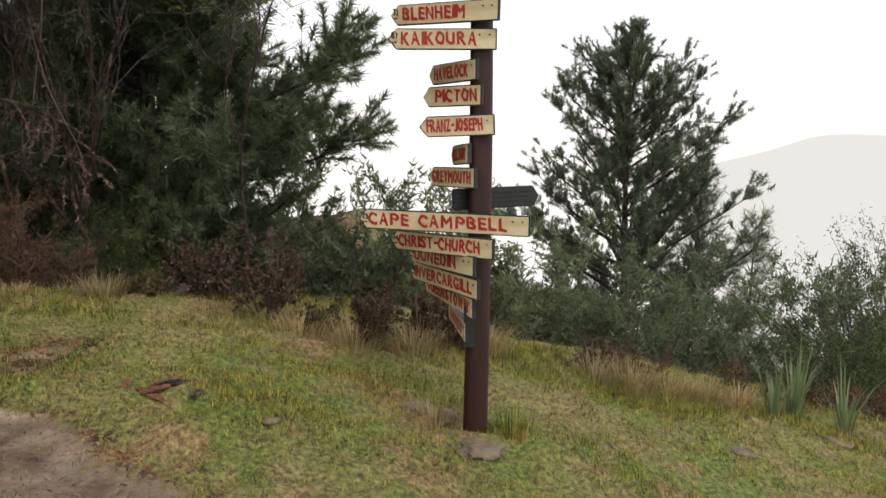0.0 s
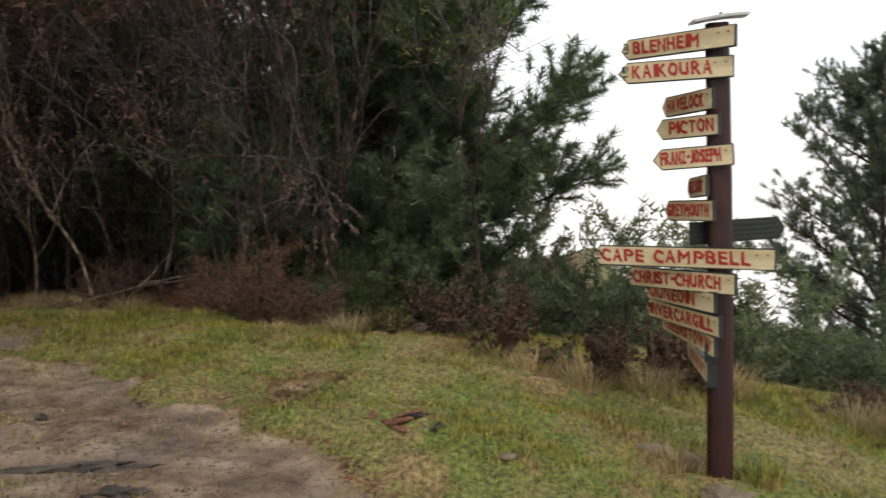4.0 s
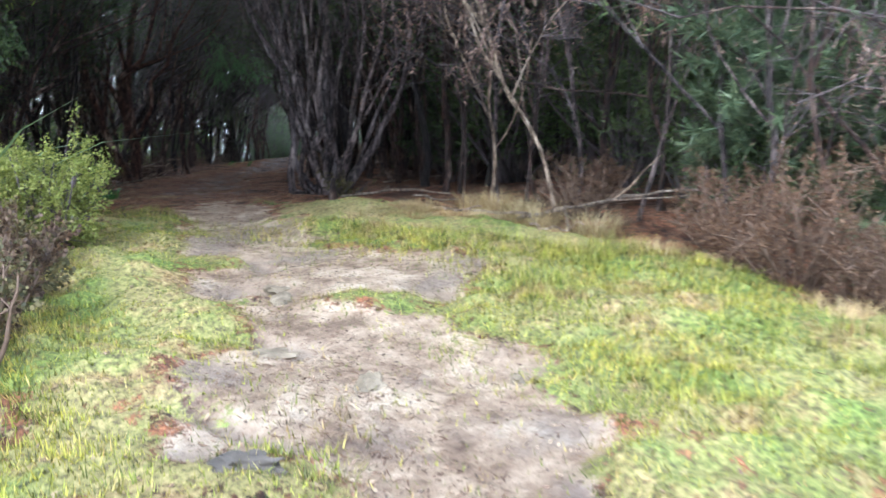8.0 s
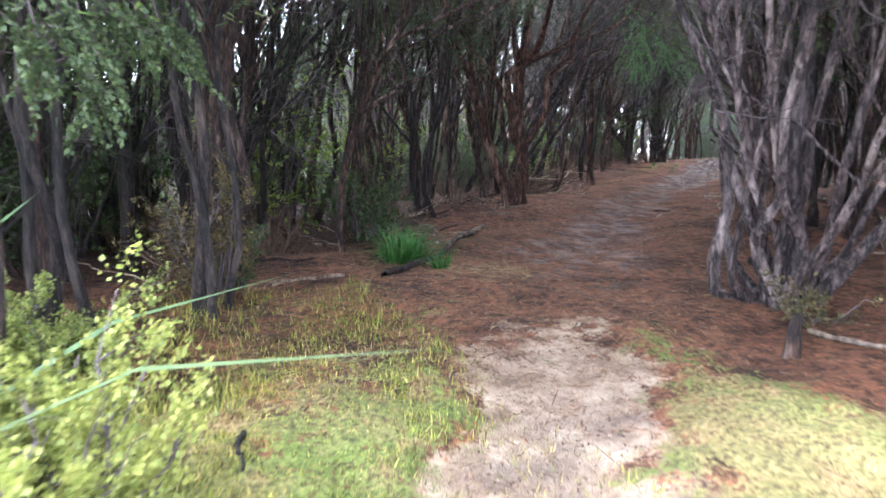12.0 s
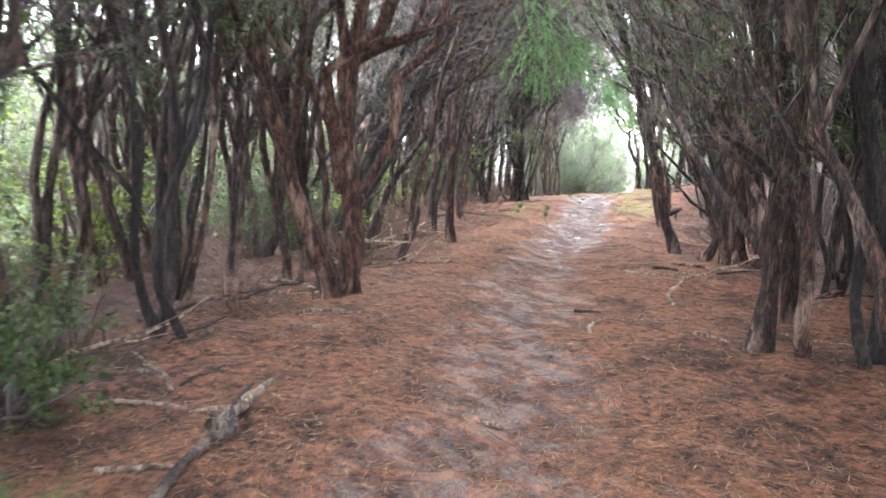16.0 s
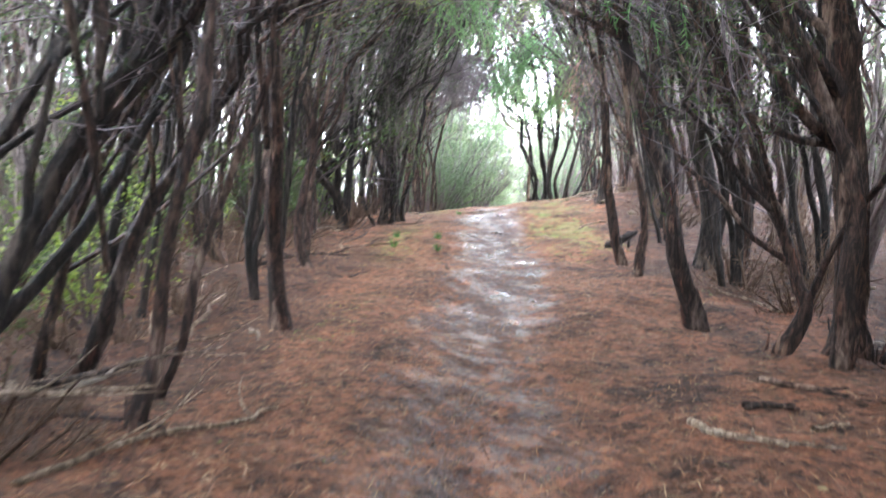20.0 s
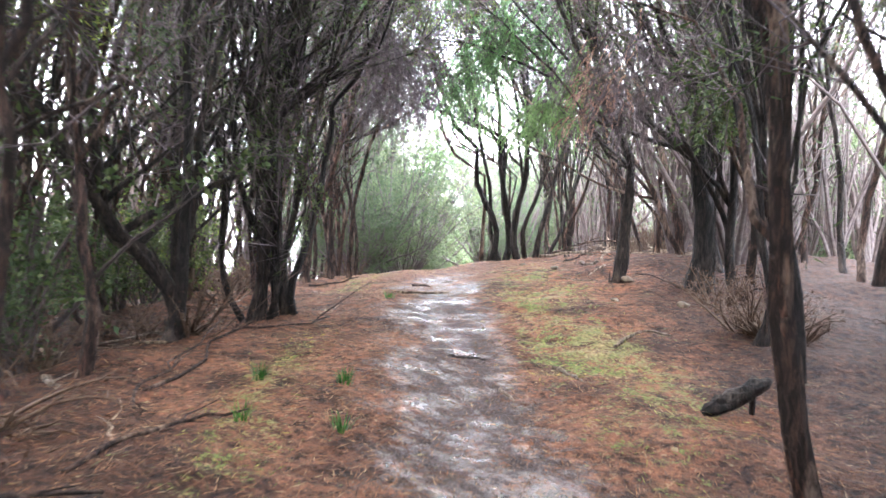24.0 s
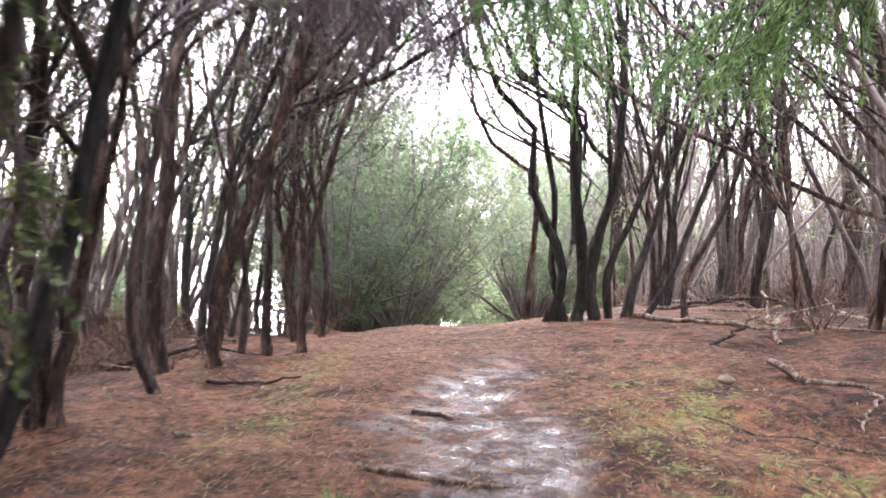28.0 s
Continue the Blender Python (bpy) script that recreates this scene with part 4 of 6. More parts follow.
def signpost():
    e = base_empty("signpost", PX, PY, post_z, "dark red wooden signpost with hand-painted cream direction boards", "signpost")
    bm = bmesh.new()
    n, hs = 16, (-0.3, 0.0, 0.35, 0.7, 1.1, 1.5, 1.9, 2.1, 2.236)
    rings = []
    for h in hs:
        ring = []
        for k in range(n):
            a = 2 * math.pi * (k + 0.5) / n
            c, s = math.cos(a), math.sin(a)
            q = (abs(c) ** 5 + abs(s) ** 5) ** (-1 / 5)
            r = (0.064 - 0.004 * max(h, 0)) * q * (1 + 0.02 * math.sin(3 * a + 2.1 * h))
            ring.append(bm.verts.new((r * c + 0.007 * math.sin(1.3 * h), r * s, h)))
        rings.append(ring)
    for a, b in zip(rings, rings[1:]):
        for k in range(n):
            bm.faces.new((a[k], a[(k + 1) % n], b[(k + 1) % n], b[k]))
    bm.faces.new(rings[-1])
    me = bpy.data.meshes.new("post")
    bm.to_mesh(me)
    bm.free()
    me.materials.append(POST_PAINT)
    part("post", smooth(me), e)
    # tin cap
    bm = bmesh.new()
    g = [[bm.verts.new((x, y, 0.012 * math.sin(9 * x + 1) + 0.05 * x)) for y in (-0.08, 0.0, 0.08)] for x in np.linspace(-0.12, 0.14, 9)]
    for a, b in zip(g, g[1:]):
        for k in range(2):
            bm.faces.new((a[k], b[k], b[k + 1], a[k + 1]))
    r = bmesh.ops.extrude_face_region(bm, geom=bm.faces[:])
    bmesh.ops.translate(bm, verts=[v for v in r["geom"] if isinstance(v, bmesh.types.BMVert)], vec=(0, 0, 0.012))
    bmesh.ops.recalc_face_normals(bm, faces=bm.faces)
    me = bpy.data.meshes.new("tin_cap")
    bm.to_mesh(me)
    bm.free()
    me.materials.append(TIN)
    part("cap", me, e, "bent grey tin cap", pose(0, 0, 2.25, 4, 0, 8))
    nail = Geo()
    nail.tube([(0, 0, 0), (0, 0, 0.03)], [0.006, 0.007], 8)
    part("nail", nail.mesh("nail", DARK_INK), e, m=pose(0.02, 0, 2.26))

    def board(text, z, right, length, swing, high=0.104, tip=0.045, mark="", word=(0.1, 0.86), depth=-0.076, tilt=0.0):
        """right: the board's square end from the post's middle; swing: degrees by which the pointed end turns away."""
        if right > -0.064:
            depth = -0.09 - (right + 0.064) * math.tan(radians(min(swing, 62)))
        o = part("board", block_mesh("board", [(-length, 0), (-length + tip, -high / 2), (0, -high / 2), (0, high / 2), (-length + tip, high / 2)], 0, 0.022, BLACK_PAINT), e,
                 m=pose(right, depth, z - post_z, 0, tilt, -swing))
        f = 0.006
        part("painted_face", block_mesh("painted_face", [(-length + f * 1.6, 0), (-length + tip + f * 0.4, -high / 2 + f), (-f, -high / 2 + f), (-f, high / 2 - f), (-length + tip + f * 0.4, high / 2 - f)], -0.0035, 0.004, CREAM, 0), o)
        if text:
            w = length * (word[1] - word[0])
            adv = [LETTER_WIDE.get(c, 1.0) for c in text]
            unit = w / sum(adv)
            at = 0.0
            for c, q in zip(text, adv):
                if c != " ":
                    part("letter", letters(c, high * (0.56 if c != "-" else 0.09), unit * q * 0.74, RED), o, "red hand-painted letter",
                         pose(-length * (1 - word[0]) + at * unit, -0.0036, -high * (0.28 if c != "-" else 0.03), 0, rl.uniform(-3, 3), 0))
                at += q
        if mark:
            part("distance_mark", letters(mark, high * 0.3, 0.032, DARK_INK, 0.0012), o, m=pose(-length + 0.022, -0.0036, -high * 0.02))
            bar = block_mesh("small_mark", [(0, 0), (0.026, 0.002), (0.026, 0.009), (0, 0.007)], -0.0024, 0, DARK_INK, 0)
            part("small_mark", bar, o, m=pose(-length + 0.024, -0.0036, -high * 0.2))
        for sx in (-0.035, -0.085):
            n2 = Geo()
            n2.tube([(0, 0, 0), (0, -0.004, 0)], [0.005, 0.004], 8)
            part("nail_head", n2.mesh("nail_head", DARK_INK), o, m=pose(sx, -0.0036, high * 0.2))
        return o

    board("BLENHEIM", 2.299, 0.075, 0.63, 31, mark="32", word=(0.13, 0.73), tilt=1.0)
    board("KAIKOURA", 2.167, 0.072, 0.545, 8, mark="87", word=(0.13, 0.84), tilt=0.4)
    board("HAVELOCK", 2.018, -0.03, 0.5, 62, word=(0.14, 0.88))
    board("PICTON", 1.896, -0.002, 0.42, 46, word=(0.24, 0.97))
    board("FRANZ-JOSEPH", 1.754, 0.068, 0.385, 12, word=(0.11, 0.86), tilt=-2.4)
    board("NELSON", 1.611, -0.062, 0.4, 79, word=(0.15, 0.9), tilt=-2.5)
    board("GREYMOUTH", 1.49, -0.03, 0.47, 61, word=(0.1, 0.96), tilt=-1.0)
    board("CAPE CAMPBELL", 1.258, 0.243, 0.93, 21, mark="29", word=(0.065, 0.89), depth=-0.082, tilt=0.3)
    board("CHRIST-CHURCH", 1.141, 0.066, 0.68, 39, mark="34", word=(0.09, 0.9))
    board("DUNEDIN", 1.047, -0.028, 0.66, 59, mark="40", word=(0.1, 0.78))
    board("INVERCARGILL", 0.938, -0.008, 0.78, 63, mark="70", word=(0.08, 0.95))
    board("QUEENSTOWN", 0.835, -0.03, 0.86, 73, word=(0.06, 0.96))
    low = board("", 0.70, -0.062, 0.66, 83)
    for k in range(6):
        part("worn_letter", block_mesh("worn_letter", [(0, -0.028), (0.035, -0.028), (0.035, 0.028), (0, 0.028)], -0.002, 0, RED, 0), low, m=pose(-0.52 + 0.075 * k, -0.0036, 0))
    back = part("board", block_mesh("board", [(-0.2, -0.055), (0.25, -0.055), (0.285, 0), (0.25, 0.055), (-0.2, 0.055)], 0, 0.024, BLACK_PAINT), e, "black board seen from its back",
                pose(0.06, 0.066, 1.38 - post_z, 0, -2, 20))
    for k in range(4):
        part("batten", block_mesh("batten", [(-0.195, 0), (0.24, 0), (0.24, 0.014), (-0.195, 0.014)], -0.005, 0, BLACK_PAINT, 0.001), back, m=pose(0, 0, -0.045 + 0.024 * k))
    part("backing", block_mesh("backing", [(-0.03, -0.11), (0.03, -0.11), (0.03, 0.11), (-0.03, 0.11)], 0, 0.02, BLACK_PAINT), e, m=pose(-0.04, -0.082, 0.73 - post_z))


signpost()
stone(PX + 0.02, PY - 0.28, (0.12, 0.08, 0.05), 3, STONE, "grey stone with moss at the signpost's foot", sink=0.3, turn=0.2, jag=0.16)
stone(PX - 0.33, PY + 0.22, (0.15, 0.09, 0.04), 4, STONE, "flat pale stone in the grass by the signpost", turn=0.3, jag=0.16)
stone(PX - 0.16, PY + 0.1, (0.07, 0.06, 0.05), 14, STONE, "small grey stone by the signpost")
stone(-0.78, 3.75, (0.05, 0.035, 0.02), 5, STONE, "grey stone half sunk in thin grass", turn=0.5, sink=0.6)
stone(1.88, 5.06, (0.12, 0.05, 0.02), 6, STONE, "flat pale stone in the grass", turn=-0.3)
stone(2.75, 5.7, (0.16, 0.05, 0.03), 7, STONE, "long pale stone at the lawn's edge", turn=-0.2)
tussock(PX - 0.22, PY + 0.0, 31, 120, 0.13, 0.16, STRAW, "dry grass round the foot of the signpost")
tussock(PX + 0.2, PY + 0.06, 32, 120, 0.14, 0.16, GRASS, "green grass round the foot of the signpost")

# ---- the first stretch: shrubs and trees round the lawn ----
for k, (x, y, s, h) in enumerate(((-0.45, 5.75, 0.1, 0.36), (-0.12, 5.95, 0.09, 0.42), (0.1, 6.0, 0.08, 0.28), (-1.75, 6.45, 0.13, 0.52), (-1.3, 6.1, 0.11, 0.42))):
    bush("gorse_bush", x, y, 40 + k, s, h, "dry brown gorse bush at the lawn's edge", LEAF_DEAD, TWIG_RED, 12, 26, 0.03, 0.3)
for k, (x, y, s, h) in enumerate(((-3.75, 7.0, 0.38, 0.7), (-3.2, 6.85, 0.26, 0.5), (-4.3, 7.4, 0.35, 0.6), (-6.6, 8.9, 0.4, 0.5))):
    bush("dead_bush", x, y, 50 + k, s, h, "dead brown bush with bare twigs beside the lawn", LEAF_DEAD, TWIG_RED, 26, 54, 0.026, 0.13)
for k, (x, y) in enumerate(((-2.95, 6.75), (-2.6, 6.35), (-0.6, 5.55), (-0.2, 5.65), (-1.0, 5.8), (0.3, 6.1), (1.15, 6.2), (1.4, 6.1), (1.7, 6.2), (2.0, 6.3), (2.3, 6.4), (-7.2, 8.2), (-6.7, 8.0), (-7.6, 8.3), (-6.2, 7.6), (-5.6, 7.6))):
    tussock(x, y, 60 + k, 260, 0.22, 0.26, STRAW, "dry straw-coloured grass tussock", lean=0.95, width=0.0035)
for k, (x, y) in enumerate(((2.5, 6.15), (2.75, 6.4), (3.0, 6.1), (2.9, 6.7))):
    flax(x, y, 85 + k, 22, 0.6, 0.012, "green flax clump with long narrow leaves")
for k, (x, y) in enumerate(((1.2, 6.5), (1.55, 6.55), (2.6, 6.9), (3.2, 7.0), (3.6, 6.9), (3.9, 7.4))):
    bush("dead_bush", x, y, 90 + k, 0.3, 0.28, "rusty brown dead fern and twigs at the lawn's edge", LEAF_DEAD, TWIG_RED, 12, 20, 0.03, 0.15)
for k, (x, y) in enumerate(((-2.25, 6.5), (-0.9, 6.1))):
    bush("green_weed", x, y, 97 + k, 0.08, 0.2, "low leafy green weed", LEAF_GORSE, TWIG, 8, 14, 0.035, 0.35)

# left of the trail: brown and lime bushes, the tree with light leaves, flax
for k, (x, y, s, h, mt) in enumerate(((-6.6, 3.6, 0.3, 0.42, LEAF_GORSE), (-7.2, 3.8, 0.3, 0.42, LEAF_GORSE), (-6.0, 3.45, 0.34, 0.5, LEAF_DEAD), (-7.35, 4.05, 0.3, 0.36, LEAF_DEAD), (-5.4, 3.15, 0.34, 0.45, LEAF_GORSE), (-9.0, 3.7, 0.3, 0.4, LEAF_DEAD))):
    bush("gorse_bush", x, y, 110 + k, s, h, "olive-brown bush beside the trail", mt, TWIG_RED, 16, 26, 0.028, 0.35)
for k, (x, y, s, h) in enumerate(((-7.92, 4.4, 0.24, 0.7), (-8.1, 4.22, 0.2, 0.62), (-9.7, 4.1, 0.26, 0.55))):
    bush("lime_shrub", x, y, 120 + k, s, h, "yellow-green leafy shrub beside the trail", LIME, TWIG, 34, 90, 0.019, 0.42)
kanuka(-8.2, 3.98, 0.034, (0.02, 0.02, 0.9), (-0.03, 0.05, 1.6), 130, 3.4, bark=BARK, label="tree with red-brown trunk and light green leaves by the trail", limbs=12, leaf_mat=LEAF_LIT, dead=0.0, from_=0.42, leafy=1.3, arch=0.0,
       extra=((-0.12, 0.1, 0.03, (-0.1, 0.2, 0.8), (-0.1, 0.3, 1.6), 3.2),))
flax(-8.0, 3.8, 131, 20, 1.6, 0.042, "flax clump with long broad arching leaves", 1.0)
young_tree = kanuka(-9.7, 3.4, 0.05, (0.1, 0.1, 1.0), (0.1, 0.2, 2.0), 133, 4.2, limbs=12, leaf_mat=LEAF_LIT, dead=0.1, from_=0.5, arch=0.0, label="young tree with light green leaves")

# the many-stemmed tree at the wood's entrance
rs = np.random.RandomState(77)
fan = []
for k in range(17):
    a = 2 * math.pi * k / 17 + rs.uniform(-0.2, 0.2)
    t = rs.uniform(0.25, 1.0) * (0.6 if math.cos(a) < -0.2 or math.sin(a) < -0.3 else 1.0)
    q = rs.uniform(0.05, 0.24)
    fan.append((q * math.cos(a), q * math.sin(a), rs.uniform(0.034, 0.062), (t * 0.6 * math.cos(a) - 0.04, t * 0.6 * math.sin(a), 0.75), (t * 1.35 * math.cos(a) - 0.1, t * 1.35 * math.sin(a), 1.9), rs.uniform(3.8, 4.8)))
kanuka(-10.75, 8.82, 0.07, (0.02, 0.03, 0.9), (0.1, 0.05, 1.9), 140, 4.8, extra=fan, limbs=2, dead=0.95, from_=0.3, leafy=0.4, bark=BARK_GREY, crook=0.2, forks=1, label="old kanuka tree fanning out in many crooked grey-brown stems")
bush("green_weed", -10.1, 8.6, 141, 0.2, 0.32, "small olive shrub at the foot of the old tree", LEAF_GORSE, TWIG, 8, 14, 0.03, 0.35)
g = Geo()
g.tube(spline([(0, 0, -0.1), (0, 0, 0.1), (0.02, 0.01, 0.25)], 8), [0.06, 0.055, 0.05, 0.045, 0.04, 0.035, 0.03, 0.015], 9, 0.3)
st = new("tree_stump", g.mesh("tree_stump", BARK))
st.location = (-9.4, 7.92, ground_z(-9.4, 7.92))
tagged(st, "short broken stump in the needle litter", "stump")

# dead trees and thin stems right of the trail
dead_trees = []
for k, (x, y, r, m2, e2, top) in enumerate(((-6.15, 7.85, 0.02, (-0.32, -0.1, 0.94), (-0.57, -0.25, 1.71), 3.6), (-5.6, 8.2, 0.02, (0.2, 0.1, 0.9), (0.3, 0.0, 1.9), 3.4),
                                            (-7.7, 8.7, 0.018, (0.05, 0.02, 0.7), (0.1, 0.1, 1.4), 1.7), (-7.4, 8.9, 0.02, (0.1, 0.0, 0.9), (0.22, 0.1, 1.9), 2.5),
                                            (-4.9, 8.3, 0.024, (-0.1, 0.0, 0.9), (-0.2, -0.1, 1.8), 3.4), (-4.0, 7.9, 0.03, (0.02, 0.0, 0.8), (-0.05, 0.0, 1.7), 3.4))):
    dead_trees.append(kanuka(x, y, r, m2, e2, 150 + k, top, bark=(BARK_PALE, BARK_GREY, BARK_PALE, BARK_GREY, BARK_GREY, BARK)[k], limbs=6, leafy=0.5, leaf_mat=FROND_DEAD, dead=0.5, from_=0.35, crook=0.1, forks=2, label="thin dead tree with bare branches and dead brown sprays"))
for k, (x, y, r, m2, e2) in enumerate(((-8.86, 9.13, 0.043, (0.01, 0.02, 0.99), (0.08, 0.08, 1.93)), (-8.75, 9.28, 0.031, (0.03, 0.03, 0.99), (0.12, 0.09, 1.94)), (-6.9, 9.6, 0.045, (0, 0, 1), (0.1, 0.1, 2)),
                                       (-5.7, 9.9, 0.06, (0.1, 0, 1), (0.1, 0.2, 2)), (-4.6, 9.3, 0.06, (0.0, 0, 1), (0.0, 0.2, 2)), (-3.8, 8.6, 0.05, (0.1, 0, 1), (0.3, 0.1, 2)))):
    kanuka(x, y, r, m2, e2, 160 + k, 5.2, bark=BARK, limbs=10, from_=0.25, dead=0.5)
for k, (x, y, s, h) in enumerate(((-5.0, 9.0, 0.5, 1.2), (-3.4, 8.8, 0.5, 0.9), (-6.0, 9.8, 0.7, 1.6), (-5.3, 10.6, 0.9, 2.6), (-7.4, 10.8, 0.9, 2.6), (-3.6, 9.4, 0.6, 1.4), (-4.5, 9.8, 0.8, 2.4))):
    bush("green_shrub", x, y, 170 + k, s, h, "dark green shrub at the edge of the wood", LEAF, TWIG, 24, 60, 0.045, 0.14)
stick(-6.3, 7.53, -5.0, 8.1, 0.022, 180, "fallen grey branch at the edge of the grass", rise=0.35, side=2, via=((-6.0, 7.7), (-5.5, 7.8)))
for k, (x0, y0, x1, y1, r) in enumerate(((-9.9, 8.5, -8.0, 8.4, 0.02), (-7.9, 7.9, -6.7, 7.5, 0.015), (-7.4, 8.1, -6.0, 7.3, 0.015), (-6.1, 7.4, -5.4, 7.2, 0.012), (-8.6, 8.5, -7.6, 8.1, 0.013))):
    stick(x0, y0, x1, y1, r, 185 + k, "thin fallen stick in dry grass", rise=0.1, side=1)
stick(-9.0, 4.95, -8.55, 4.95, 0.015, 192, "short dark stick in the grass", BARK_DARK)

rt = np.random.RandomState(64)
for k in range(9):
    x = -8.2 + 0.56 * k + rt.uniform(-0.15, 0.15)
    y = float(verge(x)) + rt.uniform(0.7, 1.7)
    kanuka(x, y, rt.uniform(0.016, 0.032), (rt.uniform(-0.15, 0.1), rt.uniform(-0.1, 0.1), 0.9), (rt.uniform(-0.3, 0.2), rt.uniform(-0.2, 0.1), 1.8), 1500 + k, rt.uniform(2.6, 3.8), bark=BARK_GREY if k % 2 else BARK, limbs=5, leafy=0.5, leaf_mat=FROND_DEAD if k % 3 else LEAF, dead=0.4, from_=0.3, crook=0.12, forks=2, arch=0.0,
           label="thin grey stem with dead brown sprays under the trees")

# the lawn's northern verge: straw grass, then brown twigs under the trees
rs = np.random.RandomState(88)
straw = [tussock(-7.6 + 0.4 * k, float(verge(-7.6 + 0.4 * k)), 200 + k, 240, 0.2, 0.15, STRAW, "dry straw-coloured grass along the lawn's verge", lean=1.25, width=0.0025) for k in range(3)]
for k in range(26):
    x = rs.uniform(-8.4, -2.6)
    y = float(verge(x)) + rs.normal() * 0.16 - (0.25 if k % 4 == 0 else 0)
    copy_thing(straw[k % 3], pose(x, y, ground_z(x, y) - 0.02, 0, 0, rs.uniform(0, 360)) @ Matrix.Scale(rs.uniform(0.5, 0.95), 4))
for k in range(6):
    x, y = rs.uniform(-7.9, -6.7), rs.uniform(6.9, 7.6)
    copy_thing(straw[k % 3], pose(x, y, ground_z(x, y) - 0.02, 0, 0, rs.uniform(0, 360)) @ Matrix.Scale(rs.uniform(0.3, 0.55), 4))
brown = [bush("dead_bush", -4.5 - 1.6 * k, float(verge(-4.5 - 1.6 * k)) + 0.6, 210 + k, 0.4, 0.5, "dead bush of bare brown twigs under the trees", LEAF_DEAD, TWIG_RED, 24, 14, 0.026, 0.14) for k in range(2)]
for k in range(4):
    x = rs.uniform(-6.2, -4.3)
    y = float(verge(x)) + rs.uniform(0.5, 1.3)
    copy_thing(brown[k % 2], pose(x, y, ground_z(x, y) - 0.03, 0, 0, rs.uniform(0, 360)) @ Matrix.Scale(rs.uniform(0.3, 0.5), 4))

# ---- pines ----
def tuft(leaf, p, way, rng, count, length, fine=0.03):
    way = np.asarray(way) / (np.linalg.norm(way) + 1e-9)
    t = rng.uniform(0, 1, count)
    c = p + t[:, None] * way * length * 1.3
    leaf.needles(c, way * 0.6 + rng.normal(size=(count, 3)) * 0.5, length * rng.uniform(0.6, 1.2, count), fine, rng)


def pine(x, y, tall, spread, seed, label, low=0.12, tufts=10, needles=20, length=0.22, whorls=20, z=None, point=1.0, lift=0.35, fine=0.03, needle=None):
    """A pine: whorls of limbs that sweep up at the tips, tufts of needles along their outer halves."""
    rng = np.random.RandomState(seed)
    e = base_empty("pine_tree", x, y, ground_z(x, y) if z is None else z, label, "tree", "pines")
    g = Geo()
    p = spline([(0, 0, -0.3), (0.05, 0, tall * 0.3), (-0.05, 0.1, tall * 0.7), (0, 0, tall)], 16)
    g.tube(p, flared(16, tall * 0.014, 0.1), 9, 0.1)
    part("trunk", g.mesh("pine_trunk", PINE_BARK), e)
    wood, leaf = Geo(), Geo()
    for w in range(whorls):
        t = low + (0.985 - low) * w / (whorls - 1)
        r = spread * (1 - t) ** (0.75 / point) * (0.65 + 0.35 * min(1, (t - low + 0.1) * 5))
        for k in range(rng.randint(4, 7)):
            a = rng.uniform(0, 2 * math.pi)
            L = max(r * rng.uniform(0.5, 1.2), 0.4)
            i = min(int(t * 15), 14)
            lp = sprout(p[i] + (p[i + 1] - p[i]) * (t * 15 - i), (math.cos(a), math.sin(a), lift * rng.uniform(0.4, 1.6) + 0.5 * t), L, rng, 0.5, 0.5, 8)
            wood.tube(lp, np.linspace(0.012 + 0.011 * L, 0.006, 8), 5)
            for j in range(max(int(tufts * L / 2.2), 4)):
                s = rng.uniform(0.3, 1.0)
                q = lp[min(int(s * 7), 7)]
                w2 = (lp[-1] - lp[-3]) / np.linalg.norm(lp[-1] - lp[-3]) + rng.normal(size=3) * 0.55 + np.array([0, 0, 0.35])
                sl = rng.uniform(0.2, 0.55) * (0.5 + 0.2 * L)
                e2 = q + w2 / np.linalg.norm(w2) * sl
                wood.tube(np.array([q, e2]), [0.008, 0.004], 3)
                tuft(leaf, q + (e2 - q) * 0.35, w2, rng, needles, length, fine)
                tuft(leaf, e2, w2, rng, needles, length, fine)
    part("branchwork", wood.mesh("pine_branchwork", PINE_BARK), e, kind="stuff")
    part("crown", leaf.mesh("pine_needles", needle or NEEDLE, False), e, kind="stuff")
    return e


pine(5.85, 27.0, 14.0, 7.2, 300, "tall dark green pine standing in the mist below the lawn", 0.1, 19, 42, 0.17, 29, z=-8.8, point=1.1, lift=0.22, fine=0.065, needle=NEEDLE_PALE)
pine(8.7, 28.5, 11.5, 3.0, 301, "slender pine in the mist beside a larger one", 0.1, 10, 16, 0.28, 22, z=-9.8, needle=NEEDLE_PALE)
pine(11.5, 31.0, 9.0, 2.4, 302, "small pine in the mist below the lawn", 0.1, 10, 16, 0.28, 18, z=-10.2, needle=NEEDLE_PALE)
pine(-3.85, 11.0, 9.4, 3.4, 303, "broad dark pine with spreading limbs at the lawn's edge", 0.05, 44, 78, 0.15, 36, lift=0.1, point=1.2, fine=0.05)
pine(-5.8, 13.0, 11.0, 3.4, 304, "dark pine at the edge of the wood", 0.06, 16, 36, 0.15, 24, lift=0.12, point=1.4, fine=0.055)
pine(-8.3, 13.6, 10.0, 3.2, 305, "dark pine behind the old tree", 0.15, 9, 20, 0.16, 18, lift=0.15, point=1.4, fine=0.05)

